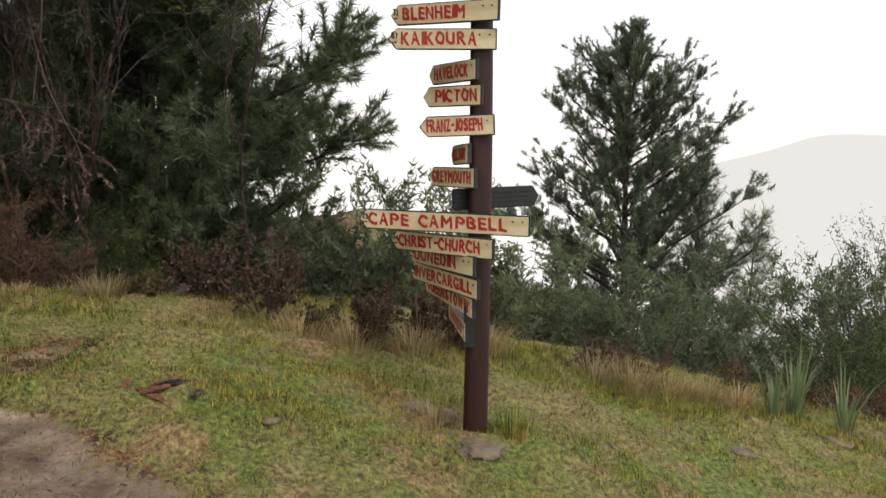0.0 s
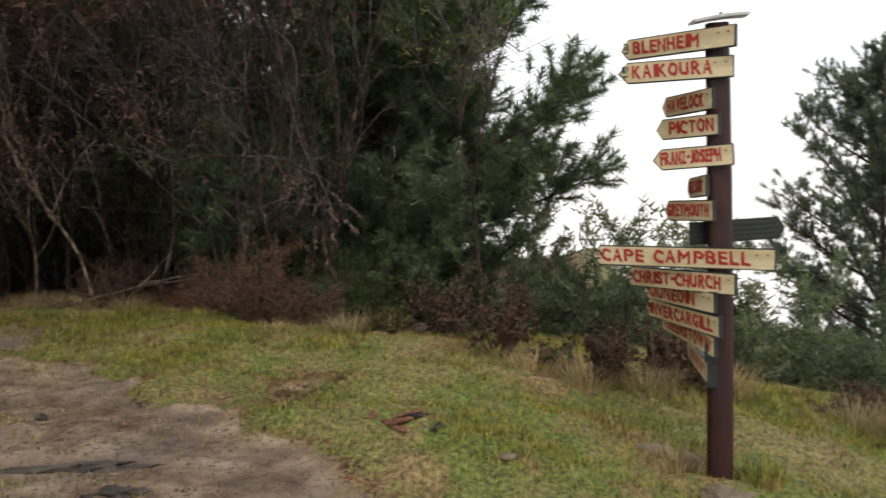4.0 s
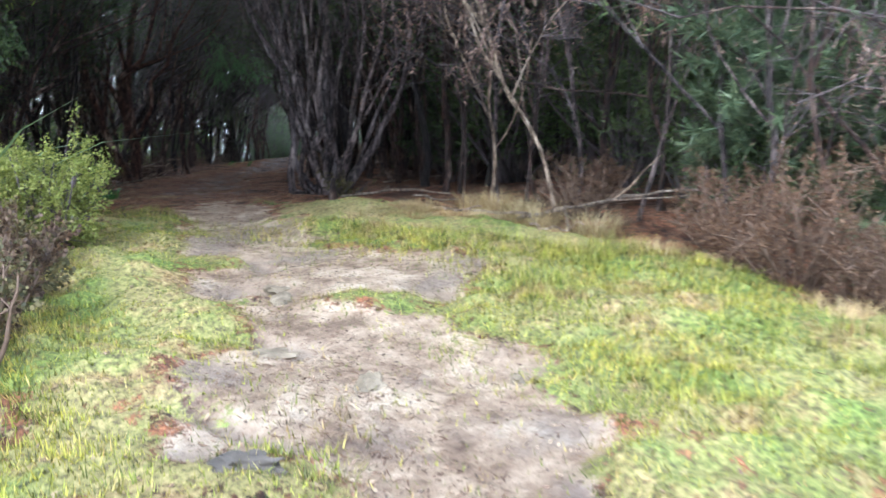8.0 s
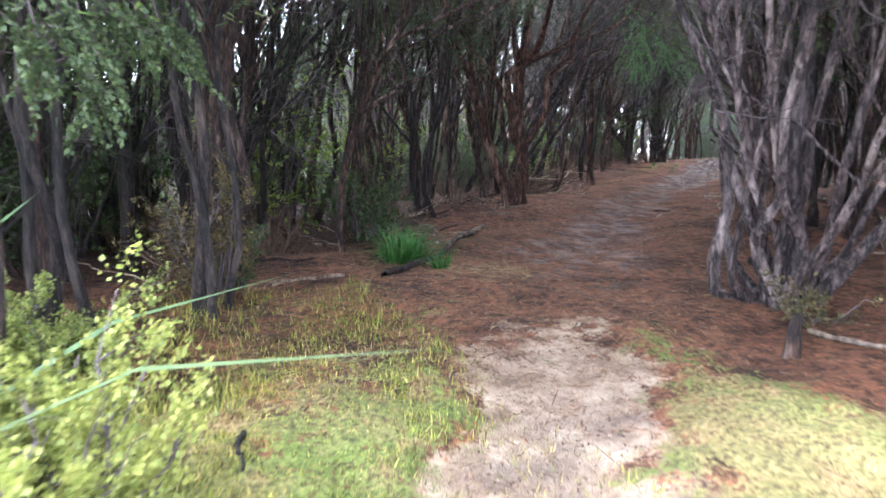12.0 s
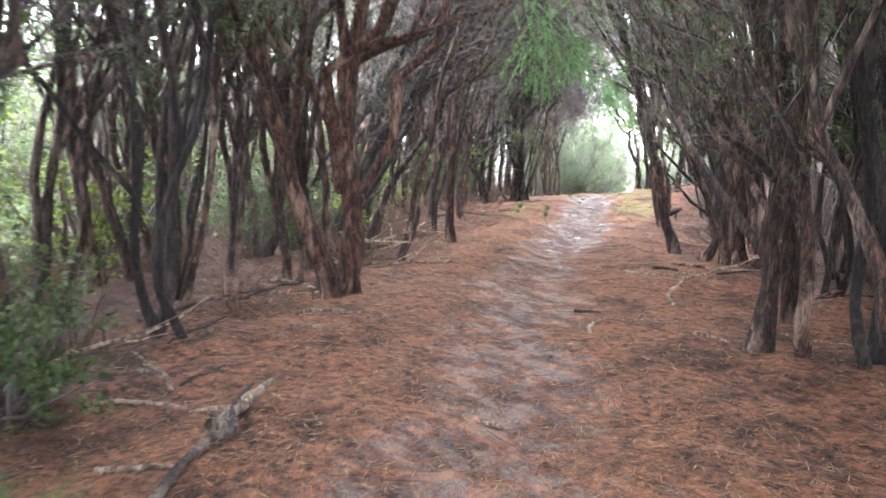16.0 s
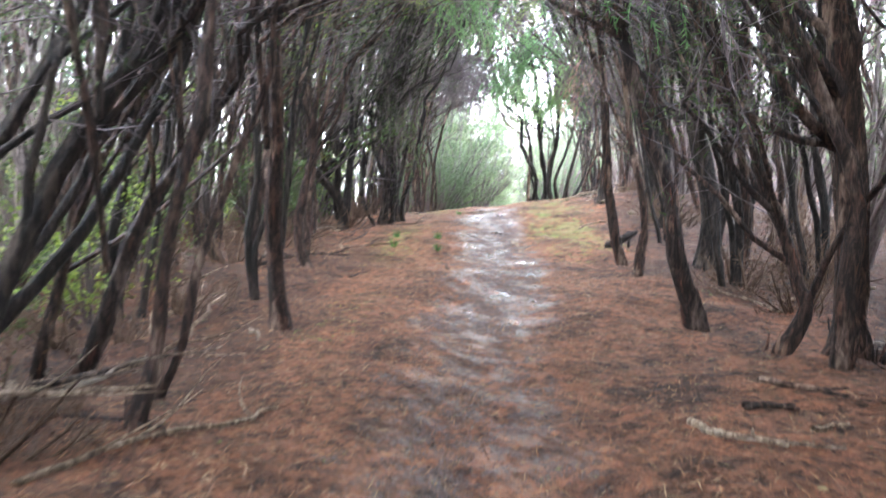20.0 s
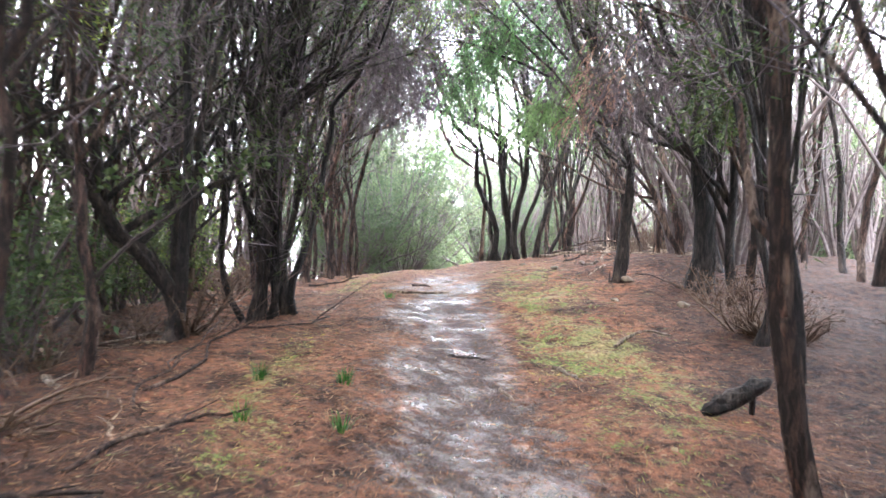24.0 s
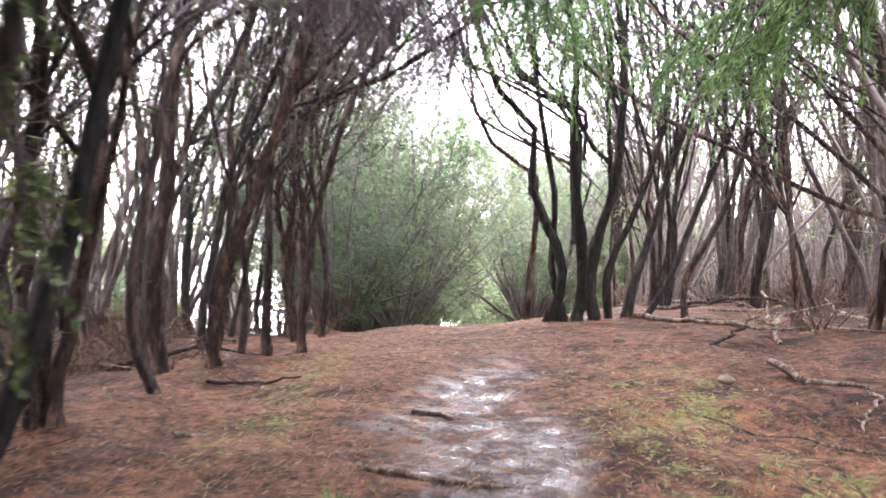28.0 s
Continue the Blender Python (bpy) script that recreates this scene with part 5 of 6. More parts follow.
# scrub in the valley below the lawn
rs = np.random.RandomState(9)
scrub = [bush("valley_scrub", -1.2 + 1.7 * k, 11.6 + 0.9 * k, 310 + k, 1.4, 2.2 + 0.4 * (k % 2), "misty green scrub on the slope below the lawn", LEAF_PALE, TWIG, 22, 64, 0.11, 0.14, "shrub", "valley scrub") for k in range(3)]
for k in range(80):
    y = rs.uniform(11.5, 44)
    x = rs.uniform(-2.5, 1.5 + 0.6 * y)
    s = rs.uniform(0.7, 1.2) * (0.75 + y * 0.022)
    if abs(x - 5.85) < 1.5 and y > 24:
        continue
    copy_thing(scrub[k % 3], pose(x, y, ground_z(x, y) - 0.1, 0, 0, rs.uniform(0, 360)) @ Matrix.Scale(s, 4))
for k, (x, y, h) in enumerate(((6.3, 11.8, 2.6), (7.2, 12.5, 3.2), (5.6, 10.6, 1.6), (4.9, 9.6, 1.2), (8.4, 13.0, 3.4))):
    bush("tall_shrub", x, y, 330 + k, 1.2, h, "tall dark green shrub at the lawn's lower edge", LEAF, TWIG, 30, 60, 0.06, 0.13)
kanuka(-1.75, 7.4, 0.02, (0.05, 0, 0.7), (0.1, 0, 1.2), 340, 1.6, limbs=4, forks=1, leafy=0.25, dead=0.7, from_=0.3, arch=0.0, label="thin crooked shrub with few yellow leaves", leaf_mat=LEAF_LIT)

# ---- the wood: trees along the trail ----
kanuka(-17.86, 9.26, 0.115, (-0.06, -0.34, 0.8), (-0.13, -0.66, 1.9), 400, 5.2, limbs=8, from_=0.45, bark=BARK_RIND, crook=0.09)
arch_tree = kanuka(-17.96, 9.42, 0.125, (0.02, 0.05, 1.1), (0.01, 0.03, 1.97), 401, 5.4, limbs=9, bark=BARK_RIND, from_=0.45, extra=((0.0, 0.02, 0.06, (0.1, 0.12, 1.0), (0.3, 0.75, 2.1), 4.4),))
kanuka(-19.05, 8.01, 0.1, (0, -0.02, 1.04), (-0.01, -0.15, 2.09), 402, 5.0, extra=((-0.2, -0.3, 0.06, (0, -0.2, 1.0), (0, -0.4, 2.0), 4.6),))
kanuka(-18.95, 7.4, 0.085, (-0.01, -0.16, 1.26), (-0.01, -0.17, 2.05), 403, 5.0)
kanuka(-21.06, 9.3, 0.09, (-0.01, -0.05, 0.98), (-0.02, -0.08, 1.85), 404, 5.0)
kanuka(-21.3, 12.24, 0.066, (0, 0, 1.17), (-0.01, -0.03, 2.32), 405, 5.0)
kanuka(-19.6, 10.69, 0.044, (0.05, 0.17, 1.09), (0.1, 0.38, 1.95), 406, 4.6)
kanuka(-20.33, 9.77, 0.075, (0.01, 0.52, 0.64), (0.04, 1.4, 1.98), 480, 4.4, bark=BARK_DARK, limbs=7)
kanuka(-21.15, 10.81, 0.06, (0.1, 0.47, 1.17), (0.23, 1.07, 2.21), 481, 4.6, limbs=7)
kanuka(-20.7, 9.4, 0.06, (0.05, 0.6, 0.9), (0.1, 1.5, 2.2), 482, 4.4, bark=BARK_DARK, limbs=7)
kanuka(-20.27, 11.0, 0.03, (0.06, 0.18, 0.75), (0.15, 0.49, 1.5), 407, 4.2, limbs=6)
kanuka(-23.64, 10.83, 0.097, (0.08, 0.55, 1.14), (0.23, 1.55, 2.61), 408, 5.0)
kanuka(-21.04, 10.53, 0.041, (0.02, 0.12, 0.53), (0.06, 0.36, 1.51), 409, 4.6)
kanuka(-23.78, 11.78, 0.074, (0.01, 0.04, 0.85), (0.06, 0.22, 2.12), 410, 4.8, extra=((-0.3, 0.25, 0.05, (0, -0.1, 1.0), (0, -0.1, 2), 4.6),))
kanuka(-23.62, 13.67, 0.053, (-0.01, -0.02, 0.78), (0.04, 0.07, 1.92), 411, 4.8, crook=0.13)
kanuka(-19.73, 15.01, 0.079, (-0.18, -0.13, 1.18), (-0.59, -0.43, 2.42), 412, 5.0)
kanuka(-18.83, 14.66, 0.06, (0, 0, 0.48), (-0.23, -0.14, 1.21), 413, 4.6)
kanuka(-18.32, 14.5, 0.058, (0.07, 0.04, 1.07), (-0.42, -0.22, 2.12), 414, 4.8)
kanuka(-14.98, 11.5, 0.092, (-0.01, -0.01, 0.83), (0, 0, 1.59), 415, 5.2, extra=((0.25, 0.2, 0.05, (0.0, 0.0, 0.8), (-0.1, 0, 1.8), 4.6),))
kanuka(-18.49, 14.88, 0.112, (-0.05, -0.04, 1.06), (-0.27, -0.21, 2.58), 416, 5.2, extra=((0.2, 0.15, 0.06, (0.1, 0.1, 1.0), (0.3, 0.1, 2.2), 4.8),))
kanuka(-17.44, 14.51, 0.07, (-0.35, -0.23, 0.71), (-0.25, -0.16, 2.01), 417, 4.8)
kanuka(-23.66, 13.04, 0.056, (0.03, 0.13, 1.18), (0.07, 0.26, 2.37), 418, 4.8, crook=0.13)
left_tree = kanuka(-24.58, 14.09, 0.04, (0.05, 0.13, 1.38), (-0.01, -0.02, 2.25), 419, 4.8)
kanuka(-25.95, 14.47, 0.065, (-0.03, -0.08, 1.28), (-0.06, -0.16, 2.44), 420, 4.8, crook=0.13)
kanuka(-26.41, 15.08, 0.059, (0, -0.01, 1.01), (-0.03, -0.07, 2.05), 421, 4.8, crook=0.13)
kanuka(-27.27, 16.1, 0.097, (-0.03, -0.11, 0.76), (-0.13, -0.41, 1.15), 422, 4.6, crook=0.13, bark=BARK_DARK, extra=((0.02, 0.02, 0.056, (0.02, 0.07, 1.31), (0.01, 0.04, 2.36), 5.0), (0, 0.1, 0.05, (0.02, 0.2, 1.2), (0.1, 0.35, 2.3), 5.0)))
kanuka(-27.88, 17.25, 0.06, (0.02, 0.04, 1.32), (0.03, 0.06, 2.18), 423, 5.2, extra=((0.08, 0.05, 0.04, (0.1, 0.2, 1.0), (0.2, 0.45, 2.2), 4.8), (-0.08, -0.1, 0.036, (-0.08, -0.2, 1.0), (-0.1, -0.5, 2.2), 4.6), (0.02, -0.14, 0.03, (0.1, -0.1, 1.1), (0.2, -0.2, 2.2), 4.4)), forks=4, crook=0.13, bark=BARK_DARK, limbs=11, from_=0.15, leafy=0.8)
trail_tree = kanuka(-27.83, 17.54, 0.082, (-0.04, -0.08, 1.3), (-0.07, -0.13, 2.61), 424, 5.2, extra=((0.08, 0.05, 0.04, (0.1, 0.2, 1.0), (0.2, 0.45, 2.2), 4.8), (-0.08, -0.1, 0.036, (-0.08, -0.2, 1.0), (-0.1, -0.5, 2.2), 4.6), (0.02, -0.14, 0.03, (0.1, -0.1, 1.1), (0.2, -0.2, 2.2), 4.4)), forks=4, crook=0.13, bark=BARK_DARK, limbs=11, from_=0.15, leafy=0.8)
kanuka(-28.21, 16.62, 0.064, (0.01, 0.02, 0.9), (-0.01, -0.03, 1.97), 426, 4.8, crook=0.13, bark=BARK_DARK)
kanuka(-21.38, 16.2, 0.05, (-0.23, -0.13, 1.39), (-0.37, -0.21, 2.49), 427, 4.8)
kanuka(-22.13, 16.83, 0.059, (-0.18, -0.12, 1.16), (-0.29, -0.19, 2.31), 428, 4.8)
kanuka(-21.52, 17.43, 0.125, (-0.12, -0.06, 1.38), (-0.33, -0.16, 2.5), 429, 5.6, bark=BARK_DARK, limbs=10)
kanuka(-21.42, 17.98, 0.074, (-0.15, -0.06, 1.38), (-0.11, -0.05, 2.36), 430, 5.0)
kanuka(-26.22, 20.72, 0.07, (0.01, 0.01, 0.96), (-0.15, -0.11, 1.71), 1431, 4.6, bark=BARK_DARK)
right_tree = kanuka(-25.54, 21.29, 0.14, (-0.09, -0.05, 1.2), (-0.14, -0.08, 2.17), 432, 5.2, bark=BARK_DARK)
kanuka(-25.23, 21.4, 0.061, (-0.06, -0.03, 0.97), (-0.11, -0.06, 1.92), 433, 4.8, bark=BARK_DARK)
kanuka(-24.86, 21.11, 0.051, (-0.02, -0.01, 1.24), (-0.19, -0.09, 2.13), 434, 4.8)
kanuka(-26.79, 22.85, 0.051, (-0.24, -0.14, 0.61), (-0.49, -0.29, 1.09), 435, 4.4)
kanuka(-24.47, 21.32, 0.057, (-0.26, -0.1, 0.8), (-0.44, -0.17, 1.69), 436, 4.6)
kanuka(-31.6, 19.6, 0.09, (0.01, 0.02, 1.3), (0.01, 0.02, 2.6), 437, 5.0, crook=0.13)
kanuka(-31.4, 19.95, 0.066, (0.08, 0.16, 1.15), (0.27, 0.6, 2.7), 438, 5.0, crook=0.13)
kanuka(-31.6, 20.55, 0.045, (-0.01, -0.02, 1.4), (0.05, 0.09, 2.3), 439, 4.8)
kanuka(-32.2, 20.6, 0.042, (-0.03, -0.05, 1.4), (-0.05, -0.1, 2.4), 440, 4.8)
kanuka(-32.9, 21.9, 0.04, (-0.05, -0.05, 1.3), (-0.1, -0.15, 2.4), 441, 4.8)
kanuka(-33.2, 24.2, 0.05, (0.0, 0.0, 0.9), (0.1, 0.12, 1.8), 442, 4.6)
clump = [(0.645 * q, 0.75 * q, r, (0.645 * w * 0.35, 0.75 * w * 0.35, 1.1), (0.645 * w, 0.75 * w, 2.5), top) for q, r, w, top in
         ((-0.3, 0.06, -0.85, 4.6), (-0.14, 0.05, -0.45, 4.8), (0.2, 0.065, 0.12, 5.0), (0.34, 0.04, 0.3, 4.6), (0.5, 0.055, 0.55, 4.8), (0.62, 0.036, 0.95, 4.2))]
end_tree = kanuka(-30.95, 23.8, 0.07, (-0.04, -0.05, 1.1), (-0.12, -0.14, 2.5), 443, 4.9, crook=0.1, limbs=8, leafy=1.2, extra=clump, bark=BARK_DARK, from_=0.5, label="clump of slim dark kanuka stems beside the trail")
kanuka(-29.9, 24.2, 0.04, (0.12, 0.1, 0.8), (0.25, 0.2, 1.7), 444, 4.0, limbs=5)
kanuka(-28.98, 24.55, 0.042, (-0.12, -0.06, 0.85), (-0.27, -0.13, 1.86), 445, 4.4)
kanuka(-29.11, 25.18, 0.036, (-0.3, -0.14, 0.86), (-0.57, -0.27, 1.66), 446, 4.4)
kanuka(-27.6, 24.0, 0.07, (-0.25, -0.1, 1.0), (-0.5, -0.2, 1.9), 447, 4.8)
for k, (x, y, h) in enumerate(((-37.2, 26.3, 4.4), (-36.0, 24.2, 3.6), (-39.5, 27.2, 4.2), (-38.5, 31.0, 4.6), (-41.2, 29.4, 5.0), (-43.6, 31.9, 5.2), (-41.6, 36.0, 5.0))):
    bush("bushy_tree", x, y, 448 + 3000 * k, 2.6, h, "dense bushy tree beside the trail, leaf colour greyed for mist", LEAF_PALE, TWIG_HAZE, 60, 80, 0.08, 0.1, "tree")
kanuka(-14.5, 6.18, 0.047, (0, 0.11, 1.13), (-0.01, 0.39, 1.91), 449, 4.6)
kanuka(-18.54, 6.33, 0.059, (0, 0.21, 1.18), (0, 0.24, 2.01), 450, 4.8)
kanuka(-13.66, 11.33, 0.066, (-0.21, -0.18, 1.0), (-0.55, -0.47, 1.97), 451, 4.8, extra=((0.3, 0.3, 0.05, (0.1, 0.1, 1.0), (0.2, 0.2, 2.0), 4.6),))
kanuka(-15.77, 12.79, 0.1, (-0.07, -0.07, 1.32), (-0.17, -0.16, 2.65), 452, 5.2)

kanuka(-26.9, 13.9, 0.05, (0.0, 0.05, 1.2), (0.1, 0.3, 2.2), 453, 4.2, leaf_mat=LEAF_LIT, arch=1.6, from_=0.55, dead=0.0, limbs=10, label="kanuka tree with bright young leaves over the trail")
kanuka(-31.6, 20.9, 0.05, (0.0, 0.05, 1.2), (0.1, 0.3, 2.3), 454, 4.4, leaf_mat=LEAF_LIT, arch=1.4, from_=0.55, dead=0.0, limbs=9, label="kanuka tree with bright young leaves over the trail")
lit_tree = kanuka(-28.2, 24.3, 0.05, (0.0, -0.02, 1.2), (-0.05, -0.1, 2.3), 455, 4.4, arch=0.5, from_=0.55, limbs=8, label="slim kanuka tree with one bough of bright young leaves")
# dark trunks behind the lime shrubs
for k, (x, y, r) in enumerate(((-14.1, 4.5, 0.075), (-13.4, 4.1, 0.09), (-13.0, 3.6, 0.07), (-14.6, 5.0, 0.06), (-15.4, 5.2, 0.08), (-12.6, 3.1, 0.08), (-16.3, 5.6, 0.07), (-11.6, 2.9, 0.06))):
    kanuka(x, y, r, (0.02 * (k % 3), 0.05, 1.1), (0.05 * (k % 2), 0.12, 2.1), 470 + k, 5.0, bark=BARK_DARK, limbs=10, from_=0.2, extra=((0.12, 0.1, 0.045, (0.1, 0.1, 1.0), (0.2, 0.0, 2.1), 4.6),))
# trees further off: a few grown ones, repeated
TAKEN = [(o.location.x, o.location.y) for o in scene.objects if o.parent is None and o.name.startswith("kanuka_tree")]
rs = np.random.RandomState(21)
kinds, bare_kinds = [], []


def wood_spots():
    spots = []
    for k in range(5200):
        x = rs.uniform(-43, -8.5)
        y0 = float(np.interp(-x, [-v for v in LX], LY))
        d = rs.uniform(-10, 10) if x > -17 else rs.uniform(-8, 8)
        y = y0 + d / 0.85
        if x > -11 and d > -2.5 and d < 2.5:
            continue
        keep = (1.9 + 0.25 * rs.uniform() if d < 0 else 2.6 + 0.3 * rs.uniform()) + 1.2 * (x < -35) 
        if d > 2.6 and x < -24.5 and rs.uniform() < 0.85:
            continue
        if abs(d) < keep or (d > 0 and x > -10 and y < 9.5):
            continue
        gap = (0.62 if d > 0 or x > -20 else 0.56) + 0.06 * abs(d) + 0.012 * max(-x - 30, 0)
        if all(math.hypot(x - a, y - b) > gap for a, b in TAKEN):
            TAKEN.append((x, y))
            spots.append((x, y, d))
        if len(spots) > 265:
            break
    return spots


for k, (x, y, d) in enumerate(wood_spots()):
    side = 1 if d < 0 else -1
    turn = math.degrees(math.atan2(0.85 * side, 0.53 * side)) + rs.uniform(-50, 50)
    deep = x < -18.5
    pool = bare_kinds if deep else kinds
    if len(pool) < 7:
        r = rs.uniform(0.035, 0.065)
        ex = [(rs.uniform(-0.2, 0.2), rs.uniform(-0.2, 0.2), rs.uniform(0.025, 0.045), (rs.uniform(-0.15, 0.25), rs.uniform(-0.2, 0.2), 1.1), (rs.uniform(-0.2, 0.6), rs.uniform(-0.4, 0.4), 2.2), rs.uniform(4.2, 5.2)) for _ in range(rs.randint(0, 3))]
        o = kanuka(x, y, r, (rs.uniform(-0.1, 0.2), rs.uniform(-0.12, 0.12), 1.1), (rs.uniform(-0.1, 0.45), rs.uniform(-0.25, 0.25), 2.2), 500 + k, rs.uniform(4.6, 5.6), extra=ex, bark=BARK if k % 3 else BARK_DARK, limbs=7, from_=0.4, leafy=0.75, crook=0.12, far=True,
                   label="slender kanuka tree deeper in the wood")
        pool.append(o)
    else:
        s = rs.uniform(0.85, 1.2)
        copy_thing(pool[k % len(pool)], pose(x, y, ground_z(x, y), rs.uniform(-4, 4), rs.uniform(-4, 4), turn) @ Matrix.Scale(s, 4))

# undergrowth beside the trail and on the falling slopes
thicket = [bush("dark_shrub", -15.0 - 2 * k, 3.4, 590 + k, 1.0, 2.2, "dense dark green shrub on the slope in the wood", LEAF, TWIG, 16, 30, 0.09, 0.13, "shrub", "dark shrubs") for k in range(2)]
for k in range(58):
    x = rs.uniform(-18, -10.5) if k < 50 else rs.uniform(-36, -18)
    d = -rs.uniform(5.5, 12.5) if (x < -21 or k % 3) else rs.uniform(4.5, 12)
    y = float(np.interp(-x, [-v for v in LX], LY)) + d / 0.85
    copy_thing(thicket[k % 2], pose(x, y, ground_z(x, y) - 0.1, 0, 0, rs.uniform(0, 360)) @ Matrix.Scale(rs.uniform(0.9, 1.9), 4))
for k in range(12):
    x, y = rs.uniform(-12.5, -5.5), rs.uniform(11.2, 15)
    copy_thing(thicket[k % 2], pose(x, y, ground_z(x, y) - 0.1, 0, 0, rs.uniform(0, 360)) @ Matrix.Scale(rs.uniform(0.9, 1.6), 4))
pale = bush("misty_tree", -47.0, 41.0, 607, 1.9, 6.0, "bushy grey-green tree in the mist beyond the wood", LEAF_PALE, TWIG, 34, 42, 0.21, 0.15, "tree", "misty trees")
under = [bush("undergrowth", -16.5 - k, 5.6, 600 + k, 0.7, 1.3 + 0.3 * k, "leafy green undergrowth shrub in the wood", (LEAF, LEAF_LIT, LEAF)[k], TWIG, 12, 20, 0.06, 0.25, "shrub", "undergrowth") for k in range(3)]
for k in range(105):
    x = rs.uniform(-38, -11)
    d = rs.choice([-1, -1, 1]) * rs.uniform(3.1, 8.5)
    if d > 0 and x < -13:
        continue
    y = float(np.interp(-x, [-v for v in LX], LY)) + d / 0.85
    copy_thing(under[k % 3], pose(x, y, ground_z(x, y) - 0.05, 0, 0, rs.uniform(0, 360)) @ Matrix.Scale(rs.uniform(0.5, 1.3), 4))
for k in range(80):
    x = rs.uniform(-48, -12)
    d = rs.choice([-1, 1]) * rs.uniform(16, 24)
    if d > 0 and x > -15:
        continue
    y = float(np.interp(-x, [-v for v in LX], LY)) + d / 0.85
    copy_thing(pale, pose(x, y, ground_z(x, y) - 0.05, 0, 0, rs.uniform(0, 360)) @ Matrix.Scale(rs.uniform(0.8, 1.4), 4))
for k in range(34):
    x = rs.uniform(-50, -26)
    d = rs.choice([-1, -1, 1]) * rs.uniform(9.5, 15)
    y = float(np.interp(-x, [-v for v in LX], LY)) + d / 0.85
    copy_thing(pale, pose(x, y, ground_z(x, y) - 0.05, 0, 0, rs.uniform(0, 360)) @ Matrix.Scale(rs.uniform(0.6, 1.0), 4))
for k in range(16):
    x = rs.uniform(-66, -50)
    y = float(np.interp(-x, [-v for v in LX], LY)) + rs.uniform(-9, 9)
    if abs(float(offset(x, y))) < 1.2 and x > -48:
        continue
    copy_thing(pale, pose(x, y, ground_z(x, y) - 0.05, 0, 0, rs.uniform(0, 360)) @ Matrix.Scale(rs.uniform(0.7, 1.3), 4))
# dead twiggy thicket along the edges
thick = [bush("twiggy_thicket", -24.0 - k, 19.9 + 0.9 * k, 640 + k, 0.55, 0.5, "thicket of dead grey-brown twigs on the bank", LEAF_DEAD, TWIG_RED, 26, 3, 0.03, 0.2, "shrub", "thickets") for k in range(2)]
for k in range(125):
    x = rs.uniform(-35, -12)
    sd = rs.choice([-1, -1, 1])
    d = sd * rs.uniform(2.0 if sd < 0 else 2.9, 5.5)
    y = float(np.interp(-x, [-v for v in LX], LY)) + d / 0.85
    copy_thing(thick[k % 2], pose(x, y, ground_z(x, y) - 0.06, rs.uniform(-60, 60), rs.uniform(-60, 60), rs.uniform(0, 360)) @ Matrix.Scale(rs.uniform(0.6, 1.3), 4))

# bare thin saplings between the trees, far back from the trail
rs = np.random.RandomState(57)
bare = [bush("bare_sapling", -19.0 - 3 * k, 3.6 + 2.2 * k, 650 + k, 0.9, 4.4, "bare thin sapling clump, its stem colour paled for mist", LEAF_PALE, TWIG_MIST, 15, 8, 0.07, 0.14, "tree", "saplings") for k in range(3)]
for k in range(190):
    x = rs.uniform(-46, -27) if k % 2 else rs.uniform(-37, -16)
    d = rs.choice([-1, 1]) * rs.uniform(4.2, 13)
    y = float(np.interp(-x, [-v for v in LX], LY)) + d / 0.85
    copy_thing(bare[k % 3], pose(x, y, ground_z(x, y) - 0.05, rs.uniform(-5, 5), rs.uniform(-5, 5), rs.uniform(0, 360)) @ Matrix.Scale(rs.uniform(0.75, 1.3), 4))
for x, y, q in ((-43.0, 30.3, 0.9), (-41.5, 35.6, 0.9), (-46.5, 39.5, 1.1), (-44.0, 38.8, 1.0), (-39.5, 26.5, 0.8), (-40.0, 36.5, 0.9)):
    copy_thing(pale, pose(x, y, ground_z(x, y) - 0.05, 0, 0, rs.uniform(0, 360)) @ Matrix.Scale(q, 4))

# ---- mist and the far hill, as glowing backdrops ----
# Self-lit colour stands in for the brightness of mist on the backdrops.
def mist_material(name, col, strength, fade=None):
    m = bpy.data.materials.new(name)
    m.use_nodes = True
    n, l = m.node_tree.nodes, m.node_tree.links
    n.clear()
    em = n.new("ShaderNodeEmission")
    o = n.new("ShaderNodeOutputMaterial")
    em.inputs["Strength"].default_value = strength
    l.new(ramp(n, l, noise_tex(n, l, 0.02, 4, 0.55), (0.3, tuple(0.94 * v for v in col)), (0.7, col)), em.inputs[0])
    if fade:
        tr, mx = n.new("ShaderNodeBsdfTransparent"), n.new("ShaderNodeMixShader")
        tc, sx = n.new("ShaderNodeTexCoord"), n.new("ShaderNodeSeparateXYZ")
        mr = n.new("ShaderNodeMapRange")
        mr.interpolation_type = "SMOOTHSTEP"
        mr.inputs["From Min"].default_value, mr.inputs["From Max"].default_value = fade
        l.new(tc.outputs["Object"], sx.inputs[0])
        l.new(sx.outputs[2], mr.inputs[0])
        l.new(mr.outputs[0], mx.inputs[0])
        l.new(em.outputs[0], mx.inputs[1])
        l.new(tr.outputs[0], mx.inputs[2])
        l.new(mx.outputs[0], o.inputs[0])
    else:
        l.new(em.outputs[0], o.inputs[0])
    return m


def distance_wall(name, cx, cy, r, a0, a1, low, tops, mat, label):
    a = np.radians(np.linspace(a0, a1, len(tops)))
    v = [(cx + r * math.sin(t), cy + r * math.cos(t), z) for t, top in zip(a, tops) for z in (low, top)]
    i = np.arange(len(tops) - 1)[:, None] * 2
    me = smooth(array_mesh(name, v, i + np.array([[0, 2, 3, 1]]), mat))
    return tagged(new(name, me), label, "backdrop", kind="structure")


